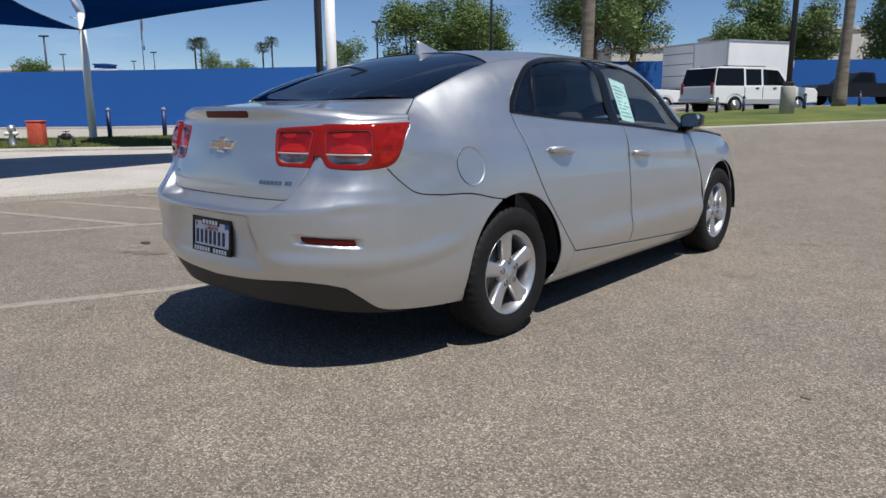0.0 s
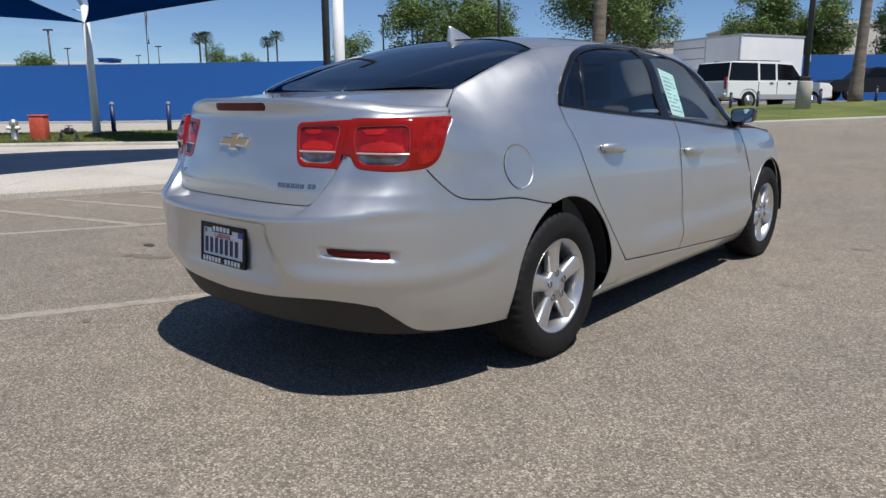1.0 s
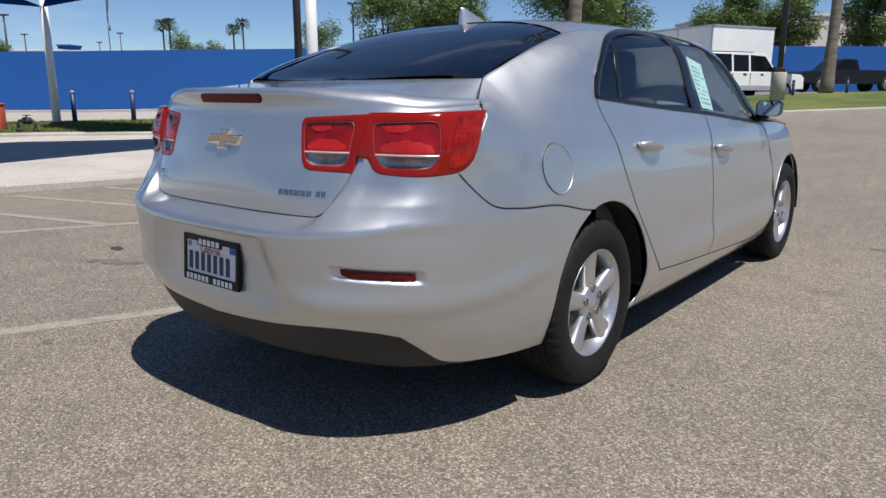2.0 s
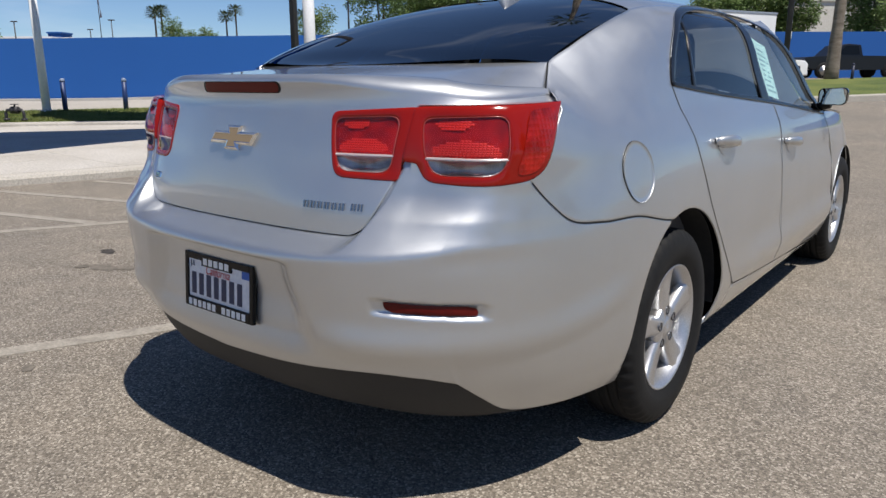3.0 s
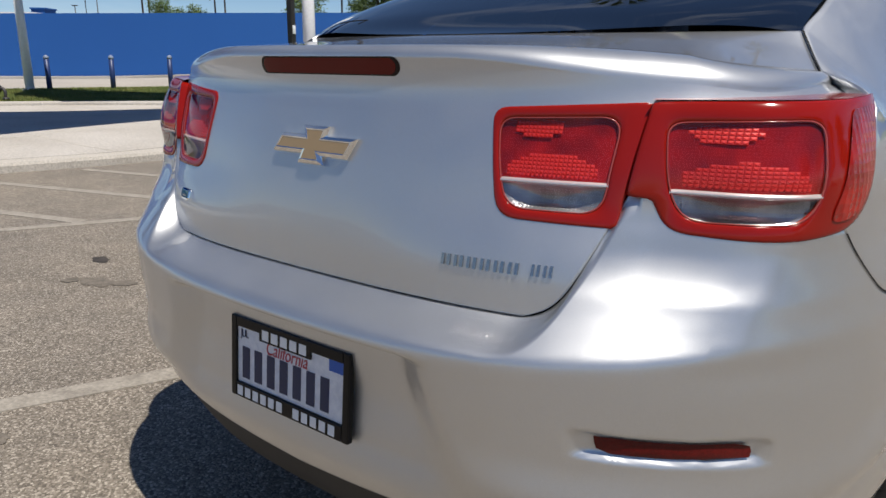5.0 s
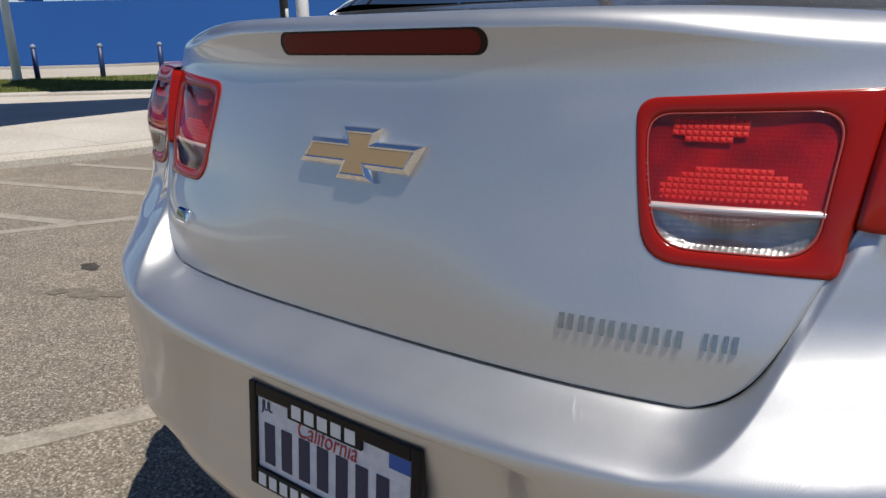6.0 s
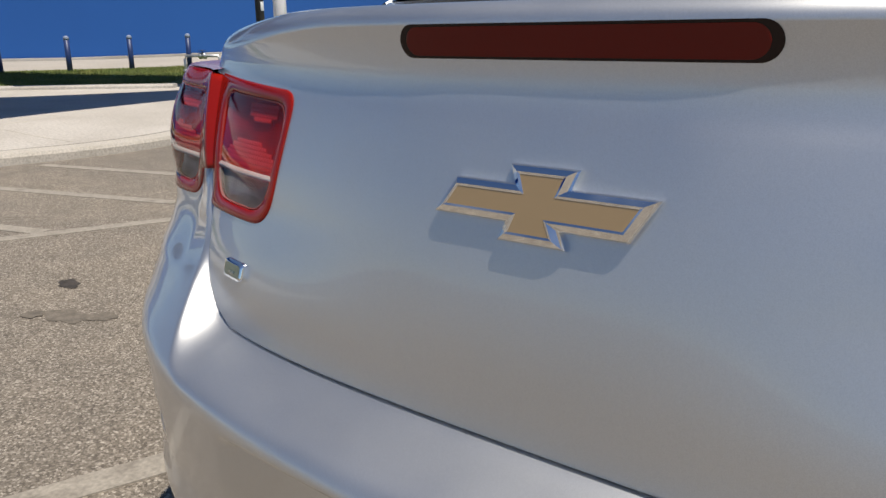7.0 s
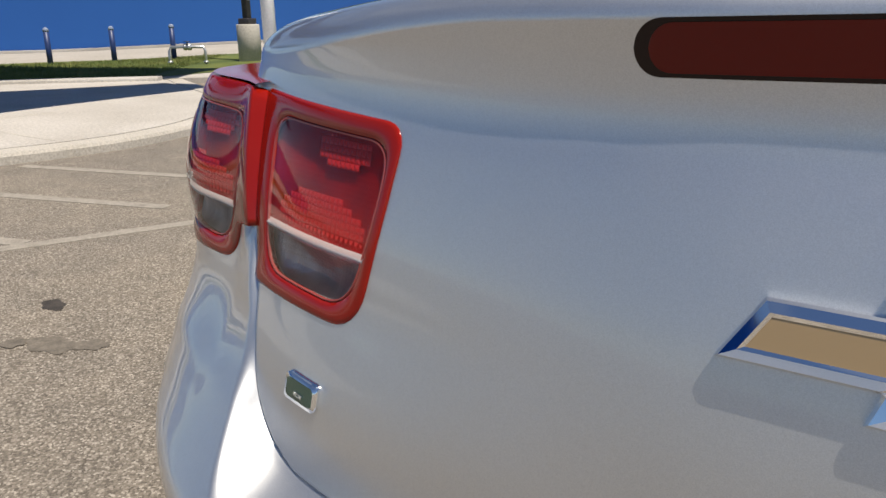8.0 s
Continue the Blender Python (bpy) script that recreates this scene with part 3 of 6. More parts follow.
def upper_x(y, z):
    """The cabin's side: half width at y, z above the belt."""
    top = curve(CENTRE_LINE, y)
    v = min(1.0, max(0.0, (z - BELT) / max(0.01, top - BELT)))
    return (side_x(y, BELT) - LEAN * (z - BELT)) * max(0.0, 1 - v ** FLAT) ** (1 / ROUND)


def upper_z(x, y):
    """The cabin's height over x, y."""
    lo, hi = BELT, curve(CENTRE_LINE, y)
    for _ in range(24):
        mid = (lo + hi) / 2
        if upper_x(y, mid) > abs(x):
            lo = mid
        else:
            hi = mid
    return lo


def skin_x(y, z):
    return side_x(y, z) if z <= BELT else upper_x(y, z)


# ---- the sedan ----
GAP = 0.0025
ARCH_R = 0.390


def rear_point(g, z, lid=False, off=0.0):
    """A point of the rear skin, g metres out from the middle line, wrapping on to the side past 0.70."""
    sgn, g = (-1.0, -g) if g < 0 else (1.0, g)

    def at(g, z):
        if g <= 0.70:
            p = Vector((g, rear_y(g, z, lid), z))
        else:
            y = rear_y(0.70, z, lid) + (g - 0.70)
            p = Vector((side_x(y, z), y, z))
        return p if lid else haunch(p, g)
    p = at(g, z)
    if off:
        n = (at(g + 0.004, z) - at(max(0, g - 0.004), z)).cross(at(g, z + 0.004) - at(g, z - 0.004))
        p = p + n.normalized() * off
    return Vector((sgn * p.x, p.y, p.z))


def flank(y, z, off=0.0):
    """A point of the right flank."""
    def at(y, z):
        p = Vector((skin_x(y, z), y, z))
        return haunch(p, corner_way(y, z)) if y < -0.45 and z < 1.10 else p
    p = at(y, z)
    if off:
        n = (at(y + 0.004, z) - p).cross(at(y, z + 0.004) - p)
        p += n.normalized() * off
    return p


def line2(keys, t):
    """A point on a polyline of (a, b) pairs by its length."""
    ds = [math.dist(p, q) for p, q in zip(keys, keys[1:])]
    d = t * sum(ds)
    for (p, q), l in zip(zip(keys, keys[1:]), ds):
        if d <= l + 1e-9:
            s = d / l if l else 0
            return (p[0] + (q[0] - p[0]) * s, p[1] + (q[1] - p[1]) * s)
        d -= l
    return keys[-1]


def soft_line(keys, t):
    v = along([(*k, 0) for k in keys], t)
    return (v.x, v.y)


def coons(bottom, top, left, right, u, v, f=line2):
    """Fills four border lines of (a, b) pairs; bottom and top run with u, left and right with v."""
    b, t, l, r = f(bottom, u), f(top, u), f(left, v), f(right, v)
    c00, c10, c01, c11 = bottom[0], bottom[-1], top[0], top[-1]
    return tuple((1 - v) * b[i] + v * t[i] + (1 - u) * l[i] + u * r[i]
                 - ((1 - u) * (1 - v) * c00[i] + u * (1 - v) * c10[i] + (1 - u) * v * c01[i] + u * v * c11[i]) for i in (0, 1))


car = thing("car", label="silver four-door sedan with red tail lamps parked on asphalt", category="car")


# quarter panels
GLASS_SIDE = ((0.634, -0.434), (0.636, -0.25), (0.625, -0.05), (0.596, 0.147))
QUARTER = (
    # upper edge (x, y, z or none: on the cabin), shoulder (y, z), lower edge (y, z)
    ((0.763, -0.600, 1.070), (-0.594, 1.050), (-0.730, 0.894)),
    ((0.668, -0.485, 1.125), (-0.51, 1.02), (-0.655, 0.790)),
    ((0.634, -0.433, 1.169), (-0.42, 1.00), (-0.52, 0.764)),
    ((0.637, -0.32, 1.2141), (-0.30, 0.99), (-0.33, 0.752)),
    ((0.632, -0.17, 1.2668), (-0.17, 0.99), (-0.108, 0.708)),
    ((0.623, -0.03, 0), (-0.06, 1.00), (0.03, 0.719)),
    ((0.613, 0.06, 0), (0.02, 1.03), (0.20, 0.680)),
    ((0.604, 0.115, 0), (0.065, 1.07), (0.33, 0.578)),
    ((0.596, 0.147, 0), (0.092, 1.106), (0.40, 0.44)),
)
DOOR_SEAM = ((0.092, 1.106), (0.128, 1.0), (0.170, 0.86), (0.262, 0.70), (0.375, 0.556), (0.485, 0.428), (0.566, 0.352))


def quarter_key(k, t):
    f = t * (len(QUARTER) - 1)
    return along([(*q[k], 0) if len(q[k]) == 2 else q[k] for q in QUARTER], t)


# rear bumper
BUMPER_TOP = ((0.0, 0.7505), (0.39, 0.7515), (0.434, 0.754), (0.466, 0.770), (0.489, 0.80), (0.514, 0.86), (0.528, 0.90), (0.545, 0.940), (0.578, 0.940), (0.60, 0.90), (0.68, 0.897))
BUMPER_LOW = ((0.0, 0.388), (0.25, 0.402), (0.5, 0.42), (0.62, 0.412), (0.68, 0.395))
BUMPER_LOW_SIDE = ((0.0, 0.395), (0.12, 0.34), (0.25, 0.288), (0.4, 0.27), (1.0, 0.255))


def plate_pocket(x, z):
    """How deep the number-plate pocket is pressed in."""
    half = 0.295 + 0.055 * smooth_step(0.68, 0.47, z)
    a = smooth_step(half + 0.045, half - 0.05, abs(x))
    lower = smooth_step(0.425, 0.500, z)
    upper = smooth_step(0.694, 0.674, z)
    depth = 0.038
    return depth * (0.5 + 0.5 * smooth_step(0.46, 0.60, z)) * a * lower * upper


def reflector_pocket(g, z):
    low, high = 0.592 - 0.073 * (g - 0.57), 0.618 - 0.078 * (g - 0.563)
    return 0.014 * smooth_step(0.525, 0.562, g) * smooth_step(0.760, 0.750, g) * smooth_step(low - 0.011, low - 0.002, z) * smooth_step(high + 0.007, high, z)


def ridge(z, at):
    """The character line low on the bumper: stands out at its height, runs out softly above and quickly below."""
    return 0.016 * smooth_step(at + 0.085, at, z) ** 1.5 * smooth_step(at - 0.06, at - 0.004, z)


def bumper_point(c, v):
    sgn, c = (-1.0, -c) if c < 0 else (1.0, c)
    if c <= 0.68:
        z = curve(BUMPER_LOW, c) * (1 - v) + curve(BUMPER_TOP, c) * v
        p = Vector((c, rear_y(c, z), z))
        p.y += plate_pocket(c, z)
        if c < 0.56:                   # shelf that tucks in under the lid
            top = curve(BUMPER_TOP, c)
            tuck = rear_y(c, max(top, 0.7535), True) + 0.003 - rear_y(c, top)
            p.y += tuck * smooth_step(top - 0.038, top, z)
        if c > 0.5:
            p.y += reflector_pocket(c, z)
        p = haunch(p, c)
        p.y -= ridge(z, 0.494) * smooth_step(0.33, 0.50, c)
    else:
        f = (c - 0.68) / 0.42
        if f < 0.15:
            ty, tz = rear_y(0.68, 0.897) + (-0.730 - rear_y(0.68, 0.897)) * f / 0.15, 0.897 - 0.008 * f / 0.15
        else:
            e = quarter_key(2, (f - 0.15) / 0.85 * 0.5)
            ty, tz = e.x, e.y - 0.004
        b0 = rear_y(0.68, 0.395)
        by, bz = b0 + (-0.345 - b0) * f, curve(BUMPER_LOW_SIDE, f)
        y, z = by + (ty - by) * v, bz + (tz - bz) * v
        z0 = 0.395 + (0.897 - 0.395) * v
        y += (rear_y(0.68, z0) - b0 - (rear_y(0.68, 0.897) - b0) * v) * (1 - f) ** 3
        arch = 0.03 - math.sqrt(max(0.138 ** 2, ARCH_R ** 2 - (z - 0.33) ** 2))
        y += (arch - (-0.345 + (-0.108 + 0.345) * v)) * f ** 3
        y0 = rear_y(0.68, z)
        d = reflector_pocket(0.68 + (y - y0), z) if f < 0.5 else 0.0
        out = ridge(z, 0.494 + 0.085 * f * f) * (1 - 0.45 * smooth_step(0.0, 0.5, f)) * (1 - smooth_step(0.6, 1.0, f))
        p = haunch(Vector((side_x(y, z) - d * 0.6, y + d * 0.8, z)), corner_way(y, z))
        k = smooth_step(0.0, 0.5, f)
        p += Vector((k, k - 1, 0)) * out
    p.x *= sgn
    return p


cols = [i * 0.44 / 44 for i in range(44)] + [0.44 + 0.24 * i / 80 for i in range(80)] + [0.68 + 0.42 * i / 60 for i in range(61)]
cols = [-c for c in reversed(cols[1:])] + cols
bm = bmesh.new()
sheet(bm, bumper_point, 0, 96, us=cols)
hem(bm, 0.014, 0.002)
part("rear_bumper", bm, PAINT, car, "silver painted rear bumper")


def valance_point(c, v):
    sgn, c = (-1.0, -c) if c < 0 else (1.0, c)
    top = curve(BUMPER_LOW, min(c, 0.68)) + 0.012 - 0.10 * smooth_step(0.66, 0.80, c)
    low = 0.292 - 0.03 * smooth_step(0.4, 0.72, c)
    if v <= 0.7:
        z = top + (low - top) * v / 0.7
        p = rear_point(min(c, 0.80), z)
        p.y += 0.010
        p.x -= 0.004
    else:
        s = (v - 0.7) / 0.3
        p = rear_point(min(c, 0.80), low)
        p.y += 0.010 + 0.22 * s
        p.z -= 0.03 * math.sin(s * math.pi / 2)
    p.x *= sgn
    return p


bm = bmesh.new()
sheet(bm, valance_point, 0, 20, us=[-0.80 + 1.60 * i / 100 for i in range(101)])
part("rear_valance", bm, BLACK_TRIM, car, "black textured plastic lower valance")

# boot lid
LIP = ((0.0, 1.137), (0.35, 1.136), (0.5, 1.131), (0.6, 1.124), (0.7, 1.115), (0.8, 1.107), (0.9, 1.101))
LID_HALF = ((0.748, 0.405), (0.754, 0.43), (0.77, 0.462), (0.80, 0.487), (0.86, 0.513), (0.90, 0.528), (0.95, 0.555), (1.0, 0.62), (1.03, 0.72), (1.05, 0.83), (1.062, 0.90), (1.2, 0.90))


def deck_edge(x):
    return -0.605 + 0.171 * (abs(x) / 0.629) ** 2.0


def lid_plan(g, z):
    """Where the lid's rear face stands, g metres out: straight across the back, then round the corner to the quarter."""
    if g <= 0.60:
        return Vector((g, rear_y(g, z, True), 0))
    r = (g - 0.60) / 0.30
    slope = (rear_y(0.61, z, True) - rear_y(0.59, z, True)) / 0.02
    a = Vector((0.60, rear_y(0.60, z, True), 0))
    c = a + Vector((1, slope, 0)) * 0.085
    k = min(0.04, max(0.0, 1.09 - z))
    b = Vector((0.69 + 2.0 * k, -0.515 - 2.4 * k, 0))
    return a * (1 - r) ** 2 + c * 2 * r * (1 - r) + b * r * r


def lip_round(g):
    """The lip's rounding, forward and down: tight in the middle, wide and soft before the corners."""
    k = smooth_step(0.25, 0.55, g) * smooth_step(0.92, 0.70, g)
    return 0.024 + 0.045 * k, 0.020 + 0.020 * k


def lid_point(t, v):
    s = abs(t)
    if v <= 0.52:
        g = s * 0.90
        lip = curve(LIP, g)
        ahead, down = lip_round(g)
        face = lid_plan(g, lip - down)
        d = (lid_plan(g + 0.01, lip - down) - lid_plan(max(0.0, g - 0.01), lip - down)).normalized()
        inward = Vector((-d.y, d.x, 0))
        if v <= 0.42:                  # deck, from the window back to the lip
            d = v / 0.42
            base = Vector((s * 0.629, deck_edge(s * 0.629), 0))
            p = base.lerp(face + inward * ahead, d)
            z0 = 1.165 + 0.003 * s * s
            p.z = z0 + (lip - z0) * (d + 0.25 * d * (1 - d) * (1 - 0.8 * s * s))
        else:                          # rounded lip
            a = (v - 0.42) / 0.10 * math.pi / 2
            p = face + inward * ahead * (1 - math.sin(a))
            p.z = lip - down * (1 - math.cos(a))
    else:                              # rear face
        top = curve(LIP, s * 0.90) - lip_round(s * 0.90)[1]
        z = top + (0.7535 - top) * (v - 0.52) / 0.48
        p = lid_plan(s * curve(LID_HALF, z), z)
        p.z = z
    return Vector((math.copysign(p.x, t), p.y, p.z))


bm = bmesh.new()
sheet(bm, lid_point, 0, 0, vs=[0.42 * i / 30 for i in range(31)] + [0.42 + 0.10 * (i + 1) / 12 for i in range(12)] + [0.52 + 0.12 * (i + 1) / 90 for i in range(90)] + [0.64 + 0.36 * (i + 1) / 80 for i in range(80)],
      us=[-1 + 2 * i / 220 for i in range(221)], flip=True)
hem(bm, 0.014, 0.002)


def in_lamp(p):
    """Whether a point of the lid lies behind a tail lamp."""
    x = abs(p.x)
    return 0.8965 < p.z < 1.043 and 0.334 + 0.25 * (1.047 - p.z) < x and p.y < -0.62 and (x - 0.340) + (p.z - 0.885) > 0.045 and (x - 0.335) + (1.047 - p.z) > 0.020 or x > 0.70 and p.z < 1.058 and p.y < -0.5


bmesh.ops.delete(bm, geom=[f for f in bm.faces if all(in_lamp(v.co) for v in f.verts)], context="FACES")
lid = part("boot_lid", bm, PAINT, car, "silver painted boot lid")

# near-black sheet behind the panel gaps, standing for the shade inside
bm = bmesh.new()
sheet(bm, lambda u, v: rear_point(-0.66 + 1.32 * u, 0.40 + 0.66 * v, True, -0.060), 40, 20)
part("gap_shade_sheet", bm, SHADE_BLACK, car)

QUARTER_TOP = [q[0] if q[0][2] else (q[0][0], q[0][1], upper_z(q[0][0], q[0][1])) for q in QUARTER]


def quarter_edge(t):
    if t <= 0.25:
        return lid_point(1.0, 0.42 * (1 - t / 0.25)) + Vector((0.005, 0.0, 0.001))
    return along(QUARTER_TOP, t)


def to_shell(p):
    """Moves a point in or out on to the cabin's skin, in its own section."""
    c = Vector((0, p.y, 0.9))
    d = p - c
    lo, hi = 0.5, 1.6
    for _ in range(30):
        k = (lo + hi) / 2
        q = c + d * k
        if q.z < BELT:
            inside = q.x < side_x(q.y, q.z)
        else:
            inside = q.z < curve(CENTRE_LINE, q.y) and q.x < upper_x(q.y, q.z)
        lo, hi = (k, hi) if inside else (lo, k)
    return c + d * lo


OUTWARD = {}


def edge_out(t):
    """The way out across the panel's upper edge, along the lid or the glass."""
    if t in OUTWARD:
        return OUTWARD[t]
    total = Vector()
    for k in range(-3, 4):
        w = min(1.0, max(0.06, t + 0.03 * k))
        d = (quarter_edge(min(1.0, w + 0.01)) - quarter_edge(w - 0.01)).normalized()
        if w < 0.25:
            v = 0.42 * (1 - w / 0.25)
            o = lid_point(1.0, v) - lid_point(0.95, v)
        else:
            e = quarter_edge(w)
            o = Vector((e.x - 0.01, e.y, upper_z(e.x - 0.01, e.y))) - Vector((e.x - 0.06, e.y, upper_z(e.x - 0.06, e.y)))
        total += (o - d * o.dot(d)).normalized()
    OUTWARD[t] = total.normalized()
    return OUTWARD[t]


EDGE_AT = {}


def quarter_keys(t):
    if t not in EDGE_AT:
        o = quarter_key(1, t)
        p3 = flank(o.x, o.y)
        EDGE_AT[t] = (quarter_edge(t), o, quarter_key(2, t), p3, (p3 - flank(o.x, o.y - 0.02)).normalized())
    return EDGE_AT[t]


def quarter_point(t, v):
    """t along the panel, v from the upper edge (0) over the shoulder (0.45) to the lower edge (1)."""
    e, o, b, p3, up = quarter_keys(t)
    if v < 0.45:
        s = v / 0.45
        length = (p3 - e).length
        chord = p3 - e
        k = smooth_step(0.35, 0.75, t)
        t0 = chord.lerp(edge_out(t) * length, 0.25 + 0.6 * k)
        t1 = chord.lerp(-up * length, 0.75 + 0.2 * k)
        h = s * s
        p = (2 * s ** 3 - 3 * h + 1) * e + (s ** 3 - 2 * h + s) * t0 + (3 * h - 2 * s ** 3) * p3 + (s ** 3 - h) * t1
        if t > 0.4 and 0 < s < 1:
            p = p.lerp(to_shell(e.lerp(p3, s)), smooth_step(0.4, 0.85, t))
        return p
    s = (v - 0.45) / 0.55
    return flank(o.x + (b.x - o.x) * s, o.y + (b.y - o.y) * s)


# roof with its rails and pillars
FRAME_OUT = ((0.092, 1.106), (0.124, 1.170), (0.200, 1.244), (0.352, 1.330), (0.545, 1.378), (0.78, 1.402), (1.08, 1.410), (1.36, 1.395), (1.60, 1.340), (1.80, 1.228), (1.98, 1.09), (2.13, 0.955))
RAIL_IN = ((0.596, 0.147), (0.594, 0.40), (0.594, 0.80), (0.594, 1.20), (0.590, 1.50), (0.585, 1.74))


def rail_point(s, v):
    """s from the roof's edge (0) to the window frame (1), v from the rear window to the foot of the windscreen pillar."""
    o = soft_line(FRAME_OUT, v)
    outer = flank(*o)
    if v < 0.68:
        x, y = soft_line(RAIL_IN, v / 0.68)
        inner = Vector((x, y, upper_z(x, y)))
    else:
        k = (v - 0.68) / 0.32
        inner = along(((0.585, 1.74, upper_z(0.585, 1.74)), (0.615, 1.93, 1.255), (0.655, 2.12, 1.135), (0.70, 2.33, 0.995)), k)
    p = inner.lerp(outer, s)
    if v < 0.68:
        return to_shell(p) if 0 < s < 1 else p
    return p + Vector((0.6, 0.1, 0.8)) * 0.022 * math.sin(math.pi * s)


def arch_at(deg):
    """The rear wheel arch's edge."""
    return (0.03 + 0.39 * math.cos(math.radians(deg)), 0.33 + 0.39 * math.sin(math.radians(deg)))


UPPER = [0.45 * i / 22 for i in range(23)]
bm = bmesh.new()
sheet(bm, quarter_point, 0, 0, us=[0.5 * i / 45 for i in range(46)], vs=UPPER + [0.45 + 0.55 * (i + 1) / 36 for i in range(36)], flip=True)
# over the arch, and between the arch and the door
ARCH_TOP = [(-0.108, 0.708)] + [arch_at(106 - 51 * i / 24) for i in range(25)]
SEAM_SPLIT = 0.56
SEAM_UP = [soft_line(DOOR_SEAM, SEAM_SPLIT * i / 40) for i in range(41)]
SEAM_LOW = [soft_line(DOOR_SEAM, SEAM_SPLIT + (1 - SEAM_SPLIT) * i / 40) for i in range(41)] + [(0.566, 0.225)]
arch_long = sum(math.dist(p, q) for p, q in zip(ARCH_TOP, ARCH_TOP[1:]))
share = arch_long / (arch_long + math.dist(ARCH_TOP[-1], SEAM_UP[-1]))
FRONT_US = [share * i / 44 for i in range(45)] + [share + (1 - share) * (i + 1) / 5 for i in range(5)]
LOW_EDGE = ARCH_TOP + [SEAM_UP[-1]]


def front_quarter(u, v):
    """v from the shoulder (0) to the arch (1)."""
    o = quarter_key(1, 0.5 + 0.5 * u)
    top, low, left, right = (o.x, o.y), line2(LOW_EDGE, u), inset2(quarter_key(1, 0.5), (-0.108, 0.708), v), line2(SEAM_UP, v)
    c = ((quarter_key(1, 0.5).x, quarter_key(1, 0.5).y), SEAM_UP[0], LOW_EDGE[0], LOW_EDGE[-1])
    y, z = [(1 - v) * top[i] + v * low[i] + (1 - u) * left[i] + u * right[i]
            - ((1 - u) * (1 - v) * c[0][i] + u * (1 - v) * c[1][i] + (1 - u) * v * c[2][i] + u * v * c[3][i]) for i in (0, 1)]
    return flank(y, z)


def inset2(p, q, r):
    return (p[0] + (q[0] - p[0]) * r, p[1] + (q[1] - p[1]) * r)


sheet(bm, lambda u, v: quarter_point(0.5 + 0.5 * u, v), 0, 0, us=FRONT_US, vs=UPPER, flip=True)
sheet(bm, front_quarter, 0, 36, us=FRONT_US, flip=True)
ARCH_LOW = [arch_at(55 - 69 * i / 30) for i in range(31)]
sheet(bm, lambda u, v: flank(*coons((ARCH_LOW[0], SEAM_LOW[0]), (ARCH_LOW[-1], (0.566, 0.225)), ARCH_LOW, SEAM_LOW, u, v)), 5, 40, flip=True)
# the roof rail and pillars are one pressing with the quarter
sheet(bm, lambda s, v: rail_point(s, v), 22, 60)
bmesh.ops.remove_doubles(bm, verts=bm.verts, dist=0.0008)
bmesh.ops.recalc_face_normals(bm, faces=bm.faces)
if sum(f.normal.x for f in bm.faces) < 0:
    bmesh.ops.reverse_faces(bm, faces=bm.faces)
hem(bm, 0.005, 0.0015)
q = part("quarter_panel", bm, PAINT, car)
mirror_mesh(q)

bm = bmesh.new()
sheet(bm, lambda u, v: lid_point(1.0, 0.42 + 0.135 * u).lerp(quarter_point(0.0, 0.45 * u), v) + Vector((-0.0015, 0.0, -0.001)), 20, 3)
mirror_mesh(part("lamp_shoulder", bm, PAINT, car))
bm = bmesh.new()
sheet(bm, lambda u, v: rear_point(0.553 + 0.30 * u, 1.0635 + 0.006 * u, False, 0.001).lerp(lid_plan(0.553 + 0.33 * u, 1.066) + Vector((-0.006 * u, 0.012, 1.066 + 0.003 * u)), v), 30, 4)
mirror_mesh(part("lamp_cap", bm, LENS_RIM, car, "red top of the outer tail lamp"))

bm = bmesh.new()
sheet(bm, lambda u, v: quarter_point(0.26 + 0.74 * u, 0.46 * v) + Vector((-0.018 - 0.014 * v, 0.0, -0.016)), 40, 16)
mirror_mesh(part("pillar_lining", bm, LINING_DARK, car))

# doors
BELT_LINE = ((0.094, 1.104), (0.553, 1.066), (1.224, 1.016), (1.70, 0.975), (2.12, 0.935))
FRONT_SEAM = ((2.385, 0.222), (2.36, 0.45), (2.30, 0.66), (2.20, 0.85), (2.12, 0.935))
B_SEAM = ((1.238, 0.299), (1.212, 0.55), (1.200, 0.80), (1.222, 1.016))


def inset(p, q, r):
    return (p[0] + (q[0] - p[0]) * r, p[1] + (q[1] - p[1]) * r)


def panel(name, bottom, top, left, right, nu, nv, mat=PAINT, label="", f=soft_line, shape=None, both=True, off=0.0, fold=0.012):
    bm = bmesh.new()

    def fn(u, v):
        y, z = coons(bottom, top, left, right, u, v, f)
        p = flank(y, z, off)
        if shape:
            p.x += shape(y, z)
        return p
    sheet(bm, fn, nu, nv)
    if mat is not TINTED:
        hem(bm, fold, 0.0018)
    ob = part(name, bm, mat, car, label)
    if mat is TINTED:                  # daylight reaches the cabin through the side panes
        ob.visible_shadow = False
        other = mirror_mesh(ob)
        other.visible_shadow = False
        return (ob, other)
    return (ob, mirror_mesh(ob)) if both else (ob,)


def door_shape(y, z):
    """Shoulder crease above the handles and a shallow hollow below it."""
    c = 0.925 - 0.055 * (y - 0.3)
    hollow = -0.004 * math.exp(-((z - c + 0.06) / 0.045) ** 2) * smooth_step(0.1, 0.5, y)
    low = 0.008 * math.exp(-((z - 0.40) / 0.06) ** 2) - 0.006 * math.exp(-((z - 0.50) / 0.07) ** 2)
    return hollow + low * smooth_step(0.5, 0.9, y)


